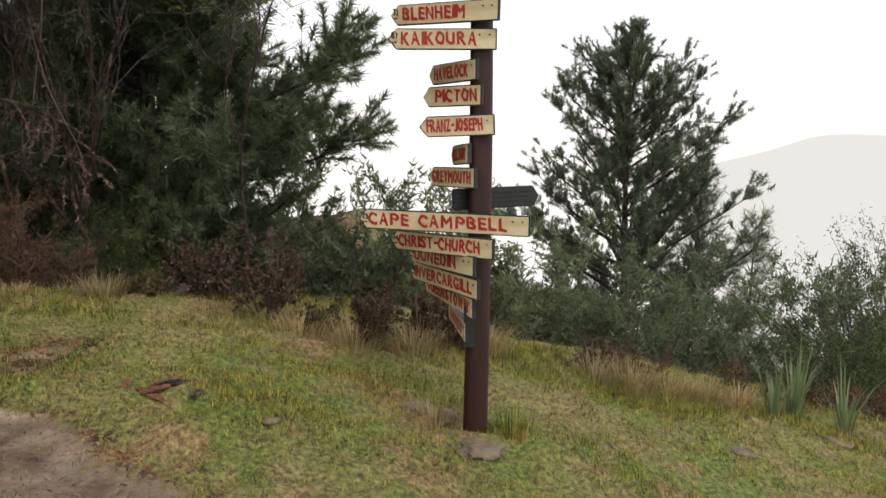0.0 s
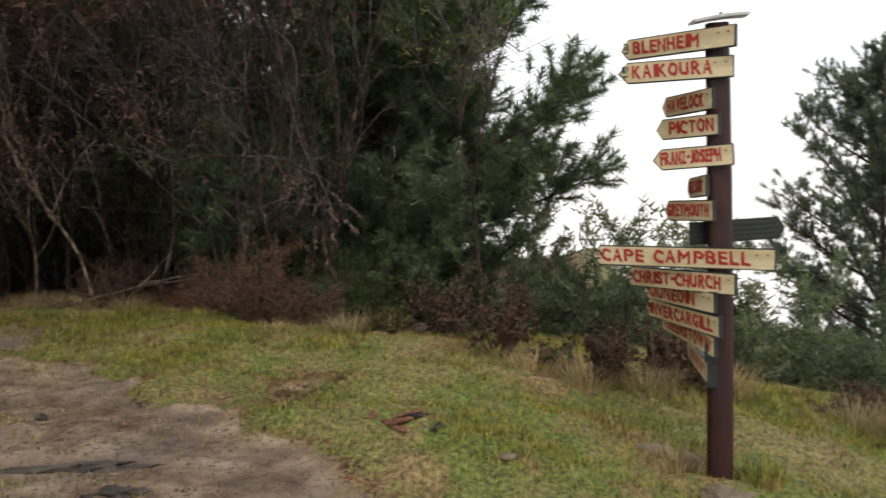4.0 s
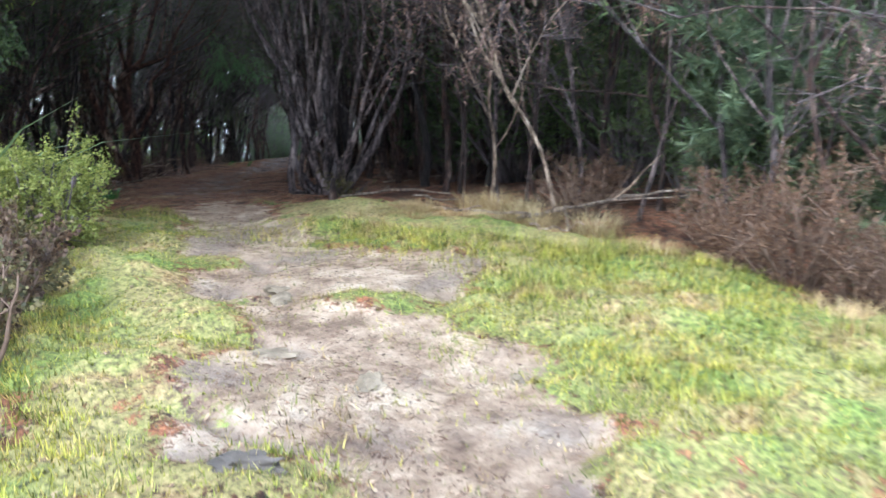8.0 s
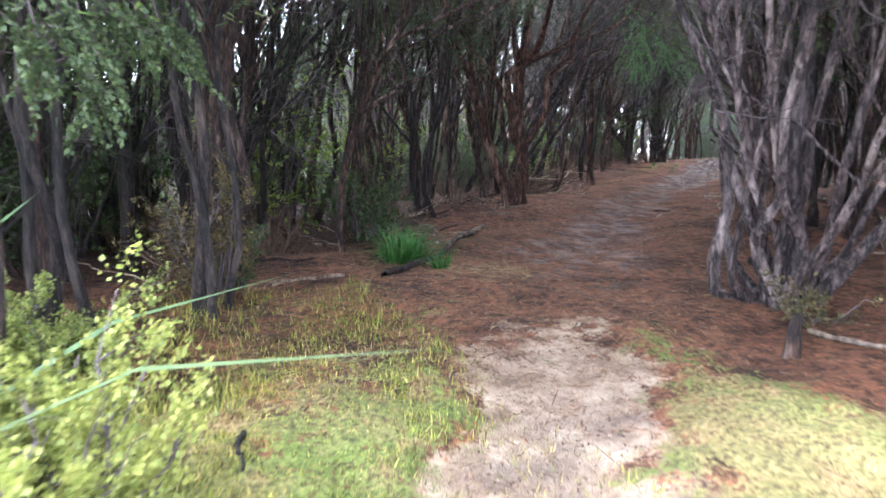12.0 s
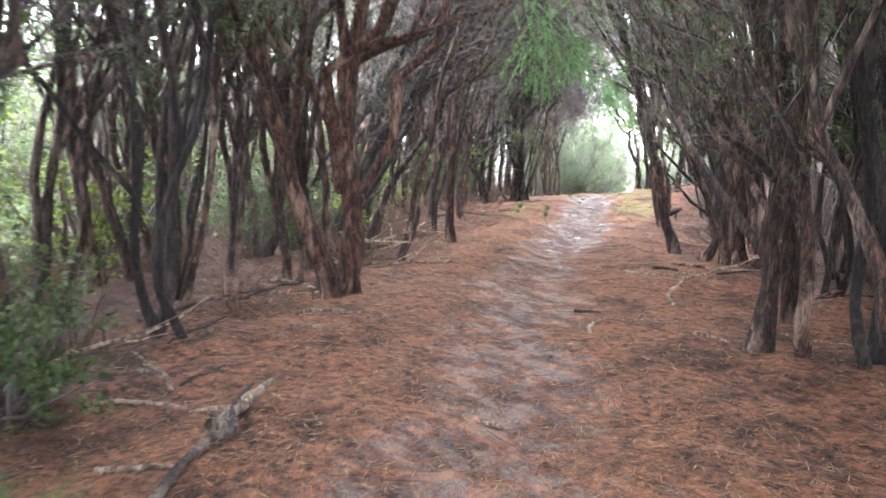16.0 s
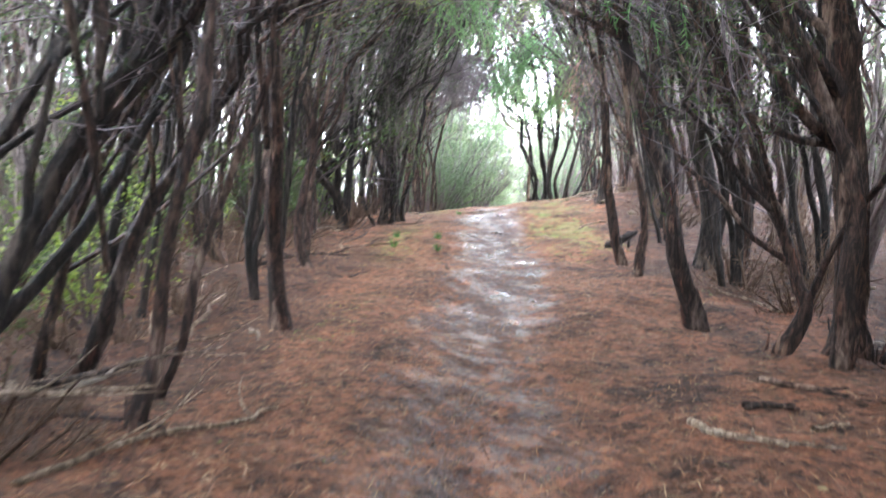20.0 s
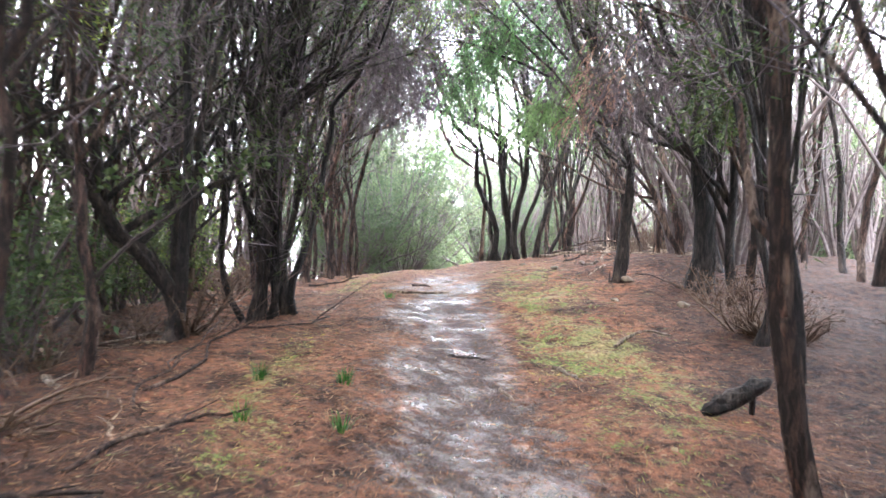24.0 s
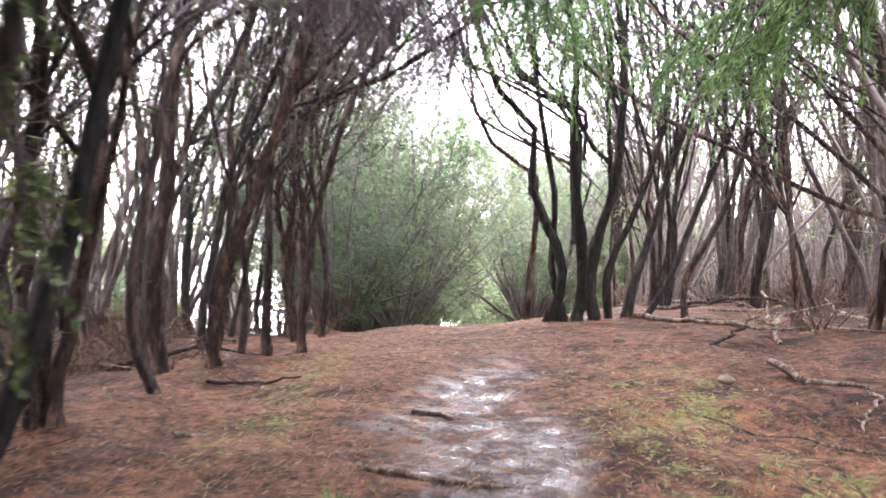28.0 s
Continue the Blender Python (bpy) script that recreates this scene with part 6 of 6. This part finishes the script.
rs = np.random.RandomState(5)
t = np.linspace(0, 1, 97)
distance_wall("backdrop_mist", -12, 9, 69, 0, 360, -40, 14 + 0 * t, mist_material("glowing_mist", (0.83, 0.87, 0.9), 0.8, (-1.0, 13.5)), "pale glowing wall that stands in for the valley mist")
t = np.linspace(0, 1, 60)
distance_wall("backdrop_hill", 0, 0, 51, 15, 75, -40, 1.65 - 2.0 * np.clip(0.14 - t, 0, 1) * 7 + 2.9 * t ** 0.75 + 0.1 * np.sin(21 * t) + 0.1 * np.sin(47 * t), mist_material("glowing_misty_hill", (0.66, 0.7, 0.72), 0.7), "grey glowing sheet of a hillside, mist put into its colour")

# ---- the trail's small things ----
def sedge(x, y, seed, fans, n, spread, length, label):
    """A clump of arching sedge: fans of long blades round one foot."""
    rng = np.random.RandomState(seed)
    e = base_empty("sedge_clump", x, y, ground_z(x, y) - 0.02, label, "plant", "sedge")
    for k in range(fans):
        a = 360 * k / fans + rng.uniform(-15, 15)
        q = spread * rng.uniform(0.2, 1.0)
        part("leaf_fan", blades(n, rng, spread * 0.5, length * rng.uniform(0.8, 1.2), SEDGE, 1.25, 0.0055, "sedge_blades"), e, m=pose(q * math.cos(radians(a)), q * math.sin(radians(a)), 0, rng.uniform(-12, 12), rng.uniform(-12, 12), a))


sedge(-13.25, 6.6, 700, 12, 40, 0.17, 0.44, "bright green sedge clump beside the trail")
sedge(-12.75, 6.8, 701, 4, 24, 0.06, 0.28, "small bright green sedge tuft")
bush("olive_sapling", -11.7, 4.85, 702, 0.2, 0.75, "narrow olive-brown leafy sapling in the wood", LEAF_GORSE, TWIG, 14, 50, 0.025, 0.3)
bush("green_weed", -12.2, 5.0, 703, 0.2, 0.45, "low green sapling in the wood", LEAF, TWIG, 8, 30, 0.03, 0.3)
bush("green_shrub", -15.6, 6.6, 704, 0.5, 0.9, "dark green shrub under the trees", LEAF, TWIG, 14, 26, 0.05, 0.25)
def lay(seed, r, rise, side, *pts):
    """A dead branch through a few places on the ground."""
    stick(*pts[0], *pts[-1], r, seed, "dead grey-brown branch lying on the needle litter", BARK_PALE if seed % 3 and not 738 < seed < 746 else BARK, rise, 0.0, side=side, via=pts[1:-1])


lay(720, 0.034, 0.04, 1, (-12.4, 6.1), (-13.9, 7.0), (-15.3, 7.9))
lay(721, 0.018, 0, 0, (-16.69, 8.54), (-16.49, 8.95))
lay(722, 0.04, 0.05, 1, (-14.8, 7.6), (-15.05, 7.8), (-15.3, 8.05))
lay(723, 0.012, 0, 0, (-15.7, 7.59), (-15.89, 7.89))
lay(724, 0.02, 0, 0, (-16.05, 7.4), (-15.81, 7.51))
lay(725, 0.022, 0.32, 2, (-20.9, 10.2), (-20.85, 10.9), (-20.84, 11.3), (-21.25, 11.8))
lay(726, 0.026, 0.2, 1, (-20.75, 10.2), (-20.6, 10.5), (-20.34, 11.05))
lay(727, 0.016, 0.02, 3, (-19.19, 10.13), (-19.4, 10.8), (-19.55, 11.38))
lay(728, 0.019, 0.35, 3, (-16.5, 12.1), (-16.7, 12.5), (-17.04, 13.5), (-17.5, 14.4))
lay(729, 0.016, 0, 0, (-16.63, 11.06), (-16.48, 11.25))
lay(730, 0.017, 0, 0, (-15.91, 10.74), (-16.1, 10.95), (-16.21, 11.08))
lay(731, 0.016, 0.03, 1, (-18.1, 12.85), (-17.48, 12.98))
lay(732, 0.018, 0, 0, (-18.08, 13.18), (-18.01, 13.48))
lay(733, 0.016, 0, 0, (-15.5, 11.29), (-15.15, 11.43))
lay(734, 0.02, 0, 0, (-14.53, 8.98), (-14.38, 9.04))
lay(735, 0.02, 0, 0, (-18.15, 13.23), (-17.96, 13.44))
lay(736, 0.018, 0.02, 1, (-18.22, 12.9), (-17.9, 12.84), (-17.66, 12.85))
lay(737, 0.016, 0, 1, (-17.73, 13.17), (-17.7, 13.42))
lay(738, 0.02, 0.02, 1, (-18.38, 13.78), (-17.89, 13.77))
lay(739, 0.02, 0.02, 2, (-24.02, 13.27), (-24.0, 13.7), (-23.99, 14.4))
lay(740, 0.014, 0.03, 2, (-24.4, 14.3), (-24.78, 14.97), (-24.7, 15.45))
lay(741, 0.013, 0, 0, (-23.19, 13.86), (-23.34, 14.24))
lay(742, 0.016, 0.02, 1, (-24.2, 13.3), (-24.9, 13.75), (-25.6, 14.2))
lay(743, 0.012, 0.12, 2, (-25.4, 15.07), (-26.3, 15.8), (-27.2, 16.5))
lay(744, 0.018, 0, 0, (-23.05, 15.02), (-22.75, 14.8))
lay(745, 0.014, 0.02, 3, (-25.68, 15.29), (-26.12, 15.73), (-27.03, 16.39), (-27.21, 16.95), (-27.16, 17.6))
lay(746, 0.016, 0.08, 1, (-24.56, 18.54), (-24.66, 18.98), (-24.29, 18.91))
lay(747, 0.014, 0, 0, (-25.3, 17.5), (-25.05, 17.62))
lay(748, 0.016, 0, 0, (-24.42, 17.16), (-24.2, 17.06))
lay(749, 0.018, 0, 0, (-24.53, 17.8), (-24.3, 17.75), (-24.09, 17.6))
lay(750, 0.02, 0, 0, (-28.94, 20.04), (-28.69, 20.13))
lay(751, 0.018, 0, 1, (-28.14, 19.17), (-27.85, 19.2), (-27.55, 19.45))
lay(752, 0.026, 0.05, 1, (-27.98, 22.25), (-27.5, 21.7), (-27.02, 21.41))
lay(753, 0.03, 0.15, 2, (-32.9, 19.6), (-32.3, 19.8), (-31.5, 20.2))
lay(754, 0.02, 0, 0, (-29.35, 18.78), (-29.28, 18.96))
lay(755, 0.03, 0.15, 3, (-30.6, 24.2), (-29.6, 23.6), (-28.6, 23.2))
lay(756, 0.026, 0.25, 3, (-30.9, 24.9), (-29.9, 24.4), (-29.0, 24.3))
lay(757, 0.024, 0.2, 3, (-28.6, 23.4), (-29.0, 24.0), (-29.4, 24.6))
lay(758, 0.02, 0.1, 2, (-15.7, 6.5), (-16.3, 7.0), (-17.0, 7.9))
lay(759, 0.02, 0.2, 2, (-17.2, 7.6), (-17.6, 8.4), (-17.5, 8.9))
stick(-19.53, 9.99, -19.33, 10.72, 0.016, 960, "pale dead branch on a pile beside the trail", BARK_PALE, 0.25, 0.31, side=2)
stick(-19.45, 10.28, -19.34, 11.02, 0.013, 961, "pale dead branch on a pile beside the trail", BARK_PALE, 0.42, 0.26, side=2)
stick(-19.52, 10.02, -19.50, 10.71, 0.012, 962, "pale dead branch on a pile beside the trail", BARK_PALE, 0.29, 0.27, side=2)
stick(-19.55, 9.92, -19.61, 10.61, 0.014, 963, "pale dead branch on a pile beside the trail", BARK_PALE, 0.19, 0.39, side=2)
rk = np.random.RandomState(61)
for k in range(100):
    x = rk.uniform(-33, -12)
    sd = rk.choice([-1, 1])
    y = float(np.interp(-x, [-v for v in LX], LY)) + sd * rk.uniform(1.5 if sd < 0 else 1.9, 4.5) / 0.85
    a, q = rk.uniform(0, 6.28), rk.uniform(0.3, 1.1)
    lay(860 + k, rk.uniform(0.008, 0.02), rk.uniform(0, 0.15), rk.randint(0, 3), (x, y), (x + q * math.cos(a), y + q * math.sin(a)))
# the dark rotten stub beside the right-hand trees
g = Geo()
g.tube(spline([(0, 0, 0.02), (0.08, 0.11, 0.08), (0.16, 0.22, 0.15), (0.24, 0.33, 0.23)], 12), [0.02, 0.04, 0.045, 0.058, 0.05, 0.06, 0.05, 0.057, 0.045, 0.05, 0.036, 0.018], 11, 0.45)
st = base_empty("rotten_log", -23.21, 17.66, ground_z(-23.21, 17.66), "short black rotten log leaning off the ground", "log")
part("log", g.mesh("rotten_log", BARK_DARK), st)
g = Geo()
g.tube([(0.18, 0.25, -0.05), (0.18, 0.25, 0.12)], [0.02, 0.018], 6)
part("prop", g.mesh("log_prop", BARK_DARK), st)
for k, (x, y, s) in enumerate(((-26.15, 20.8, 0.11), (-25.1, 20.3, 0.09), (-24.2, 20.0, 0.08), (-23.8, 19.6, 0.1), (-29.7, 22.9, 0.06), (-27.9, 21.6, 0.07), (-25.6, 19.9, 0.06))):
    stone(x, y, (s, s * 0.7, s * 0.4), 760 + k, STONE, "pale stone on the bank beside the trail")
stone(-12.35, 9.85, (0.13, 0.1, 0.09), 770, BARK_DARK, "dark stone at the trail's edge")
for k, (x, y, s) in enumerate(((-3.35, 3.75, 0.07), (-2.62, 3.83, 0.045), (-2.4, 2.68, 0.05), (-2.2, 2.62, 0.05), (-2.08, 2.85, 0.085), (-1.65, 3.05, 0.06), (-2.5, 4.1, 0.04), (-3.9, 4.75, 0.06), (-2.75, 3.2, 0.05), (-1.95, 2.3, 0.05), (-1.55, 2.75, 0.045))):
    s = s * 0.62
    stone(x, y, (s, s * 0.75, s * 0.55), 780 + k, STONE_DARK if k % 4 == 0 else STONE, "small wet stone on the bare dirt track", sink=0.3, jag=0.25)
for k, (x, y, s) in enumerate(((-4.95, 4.25, 0.16), (-5.6, 4.75, 0.12), (-6.0, 5.0, 0.1), (-4.3, 4.3, 0.12))):
    stone(x, y, (s, s * 0.5, 0.03), 800 + k, STONE, "flat pale rock worn into the dirt track", sink=0.75, jag=0.2)
for k, (x, y, a, q) in enumerate(((-2.95, 3.2, 31, 0.34), (-2.69, 3.2, 39, 0.27), (-3.53, 3.2, 35, 0.15), (-2.68, 3.27, 41, 0.15), (-2.3, 3.0, 50, 0.12), (-3.9, 3.5, 20, 0.14))):
    stone(x, y, (q, 0.045, 0.04), 870 + k, STONE_DARK, "dark wet rock ledge crossing the dirt track", sink=0.62, jag=0.5, name="rock_ledge", turn=math.radians(a))
rp = np.random.RandomState(15)
for k in range(22):
    x, y, q = rp.uniform(-3.0, -1.2), rp.uniform(2.0, 3.2), rp.uniform(0.015, 0.045)
    stone(x, y, (q, q * 0.8, q * 0.6), 900 + k, STONE, "small broken stone on the bare dirt track", sink=0.3, jag=0.3)
for k in range(26):
    x, y = -1.33 + rp.normal() * 0.085, 3.98 + rp.normal() * 0.055
    stone(x, y, (rp.uniform(0.025, 0.07), rp.uniform(0.01, 0.018), 0.008), 880 + k, BARK_RED if k % 3 else BARK_GREY, "broken shred of red-brown bark on the grass", sink=-0.6 - 1.5 * rp.uniform(), name="bark_piece", turn=rp.uniform(0.1, 6), jag=0.25)
for k, (x, y) in enumerate(((-25.4, 15.9), (-25.0, 16.3), (-24.3, 15.8), (-24.7, 15.4), (-27.8, 18.8))):
    tussock(x, y, 830 + k, 40, 0.05, 0.14, SEDGE, "small bright grass tuft on the needle litter")

# ---- grass, needles and chips that nobody could count ----
rs = np.random.RandomState(33)


def lawn_grass(n):
    x, y = rs.uniform(-12, 3.6, n), rs.uniform(-3.0, 8.6, n)
    g, dirt, gv = cover(x, y)
    clump = np.clip(0.5 + 0.3 * wave(x, y, 5.0, 41) + 0.25 * wave(x, y, 1.6, 42) + 0.15 * wave(x, y, 11.0, 43), 0, 1)
    ok = (rs.uniform(size=n) < np.clip(g + 0.1, 0, 1) * (0.25 + 0.75 * clump)) & (y < 7.4 + 0.12 * x) | ((rs.uniform(size=n) < 0.02) & (x > -9) & (y < 7.2 + 0.12 * x))
    x, y, clump = x[ok], y[ok], clump[ok]
    n = len(x)
    d = offset(x, y)
    L = (0.022 + 0.03 * clump ** 2) * rs.uniform(0.5, 1.6, n) * (1 + 1.2 * np.clip(np.abs(d) - 1.0, 0, 1) * (x < -4.5)) * (1 + 0.9 * np.exp(-((y - 6.4) / 0.7) ** 2))
    a = rs.uniform(0, 6.283, n)
    le = rs.uniform(0.2, 1.0, n)
    z = height(x, y) + relief(x, y) - 0.006
    w = rs.uniform(0.0018, 0.0045, n)
    dx, dy = np.cos(a), np.sin(a)
    b0 = np.stack([x - dy * w, y + dx * w, z], 1)
    b1 = np.stack([x + dy * w, y - dx * w, z], 1)
    tp = np.stack([x + dx * le * L, y + dy * le * L, z + L * (1.1 - 0.45 * le)], 1)
    v = np.stack([b0, b1, tp], 1).reshape(-1, 3)
    me = array_mesh("lawn_grass", v, np.arange(3 * n).reshape(n, 3), GRASS)
    tagged(new("lawn_grass", me), "short wet green and yellow grass on the lawn", "grass", kind="stuff")


def strewn(name, n, x0, x1, wide, lo, hi, width, mat, label, rise=0.01, fn=None):
    """Thin pieces lying flat on the ground."""
    x = rs.uniform(x0, x1, n)
    d = rs.normal(size=n) * wide
    y = np.interp(-x, [-v for v in LX], LY) + d / 0.85
    g, dirt, gv = cover(x, y)
    keep = rs.uniform(size=n) < fn(g, dirt, gv, x, y)
    x, y = x[keep], y[keep]
    n = len(x)
    L = rs.uniform(lo, hi, n)
    a = rs.uniform(0, 6.283, n)
    z = height(x, y) + relief(x, y) + rise * rs.uniform(0.2, 1.2, n)
    tilt = rs.normal(size=n) * 0.18
    ax = np.stack([np.cos(a), np.sin(a), tilt], 1)
    sd = np.stack([-np.sin(a), np.cos(a), rs.normal(size=n) * 0.3], 1)
    c = np.stack([x, y, z], 1)
    w = (width * rs.uniform(0.6, 1.4, n))[:, None]
    Lv = L[:, None]
    v = np.stack([c - ax * Lv / 2 - sd * w * 0.4, c + sd * w * 0.2 + ax * 0.0 - sd * w, c + ax * Lv / 2, c + sd * w], 1).reshape(-1, 3)
    me = array_mesh(name, v, np.arange(4 * n).reshape(n, 4), mat)
    tagged(new(name, me), label, "litter", kind="stuff")


lawn_grass(1000000)
strewn("needle_litter", 125000, -33, -8, 1.5, 0.04, 0.1, 0.0024, LITTER, "orange fallen needles over the trail and wood floor", 0.012, lambda g, dt, gv, x, y: np.clip((-x - 8.3) / 2.5, 0, 1) * (1 - 0.75 * gv) * (1 - 0.6 * g))
strewn("twig_litter", 15000, -33, -8, 2.4, 0.08, 0.28, 0.0028, LEAF_DEAD, "thin broken twigs on the wood floor", 0.015, lambda g, dt, gv, x, y: np.clip((-x - 8) / 3, 0, 1) * (1 - 0.5 * gv))
strewn("bark_chips", 5000, -12, 0.5, 0.9, 0.02, 0.06, 0.005, CHIPS, "bark chips and dead leaves on the bare dirt", 0.008, lambda g, dt, gv, x, y: 0.3 + 0.7 * dt)
strewn("red_litter", 20000, -10.5, -0.5, 0.8, 0.02, 0.06, 0.0025, LEAF_DEAD, "red-brown needles and bark crumbs on the bare dirt", 0.006, lambda g, dt, gv, x, y: dt * np.clip(wave(x, y, 2.4, 71) + 0.35, 0.05, 1))
strewn("track_grit", 3500, -9, -0.5, 0.5, 0.008, 0.03, 0.007, CHIPS, "small stones and grit in the bare dirt", 0.005, lambda g, dt, gv, x, y: dt)
strewn("dry_straw", 1500, -13.2, -11.2, 0.5, 0.1, 0.28, 0.002, STRAW, "pale dry straw beside the sedge", 0.02, lambda g, dt, gv, x, y: (np.hypot(x + 12.4, y - 6.9) < 0.6) * 1.0)
strewn("pale_leaves", 220, -32, -9, 1.6, 0.025, 0.06, 0.014, STRAW, "scattered pale fallen leaves", 0.008, lambda g, dt, gv, x, y: 0.5 + 0 * x)
strewn("trail_pebbles", 14000, -31, -16, 0.45, 0.01, 0.03, 0.008, CHIPS, "small wet pebbles and chips on the gravel trail", 0.004, lambda g, dt, gv, x, y: gv)
strewn("moss_grass", 60000, -32, -19, 1.2, 0.03, 0.09, 0.0025, GRASS, "thin yellow-green grass along the trail's verge", 0.03, lambda g, dt, gv, x, y: g)

# boughs of young leaves that hang over the trail
lime_bough(young_tree, [(-9.16, 4.34, 2.07), (-9.49, 4.57, 2.14), (-9.91, 4.77, 2.05), (-9.58, 4.49, 1.86)], 950, LEAF, size=0.26, count=60, leaf_len=0.026, width=0.36, label="small green young leaves")
lime_bough(arch_tree, [(-18.21, 11.59, 1.87), (-18.18, 12.16, 1.84), (-18.08, 11.76, 2.14)], 951, size=0.4)
lime_bough(left_tree, [(-24.76, 16.71, 1.93), (-24.83, 17.09, 1.89), (-24.88, 16.51, 2.14)], 952, size=0.4)
lime_bough(lit_tree, [(-29.1, 22.33, 0.99), (-28.44, 22.18, 0.86), (-28.02, 21.93, 1.1)], 953, size=0.45)
lime_bough(right_tree, [(-26.86, 20.03, 0.92), (-27.0, 19.93, 0.85), (-26.65, 20.07, 1.05)], 954, size=0.3, shoots=40)
lime_bough(right_tree, [(-28.1, 20.17, 1.42), (-28.29, 19.97, 1.24), (-27.61, 20.06, 1.71), (-27.2, 20.31, 1.77), (-27.9, 20.3, 1.75)], 957, size=0.42, shoots=60)
lime_bough(right_tree, [(-26.19, 19.93, 1.0), (-25.95, 20.0, 1.2)], 958, FROND_DEAD, size=0.3, count=70, label="dead pink-brown drooping sprays")
lime_bough(right_tree, [(-24.72, 20.06, 1.0), (-24.56, 20.02, 1.19), (-25.0, 20.3, 1.1)], 959, LEAF, size=0.3, count=30, leaf_len=0.05, width=0.25, label="dark green leafy shoots")
lime_bough(trail_tree, [(-27.37, 17.51, -0.15), (-27.47, 17.62, 0.12), (-27.6, 17.4, 0.4)], 970, LEAF, size=0.2, count=22, leaf_len=0.03, width=0.3, shoots=20, label="small dark leaves of a climber on the trunk")
lime_bough(end_tree, [(-29.58, 21.51, 1.15), (-29.16, 21.34, 1.25), (-30.2, 22.6, 0.95), (-33.98, 24.59, 0.0), (-33.66, 24.96, 0.4)], 955, size=0.5, shoots=44)
for k, (tr, spots) in enumerate(((0, [(-6.9, 7.6, 2.25), (-6.5, 7.5, 1.9)]), (1, [(-5.4, 8.0, 2.1), (-5.6, 7.9, 2.5)]), (4, [(-5.1, 8.1, 1.9), (-4.7, 8.0, 2.4)]), (5, [(-3.7, 7.7, 1.7), (-3.3, 7.8, 1.3)]))):
    lime_bough(dead_trees[tr], spots, 980 + k, FROND_DEAD, size=0.22, count=30, leaf_len=0.04, width=0.14, shoots=16, label="dead pink-brown drooping sprays")
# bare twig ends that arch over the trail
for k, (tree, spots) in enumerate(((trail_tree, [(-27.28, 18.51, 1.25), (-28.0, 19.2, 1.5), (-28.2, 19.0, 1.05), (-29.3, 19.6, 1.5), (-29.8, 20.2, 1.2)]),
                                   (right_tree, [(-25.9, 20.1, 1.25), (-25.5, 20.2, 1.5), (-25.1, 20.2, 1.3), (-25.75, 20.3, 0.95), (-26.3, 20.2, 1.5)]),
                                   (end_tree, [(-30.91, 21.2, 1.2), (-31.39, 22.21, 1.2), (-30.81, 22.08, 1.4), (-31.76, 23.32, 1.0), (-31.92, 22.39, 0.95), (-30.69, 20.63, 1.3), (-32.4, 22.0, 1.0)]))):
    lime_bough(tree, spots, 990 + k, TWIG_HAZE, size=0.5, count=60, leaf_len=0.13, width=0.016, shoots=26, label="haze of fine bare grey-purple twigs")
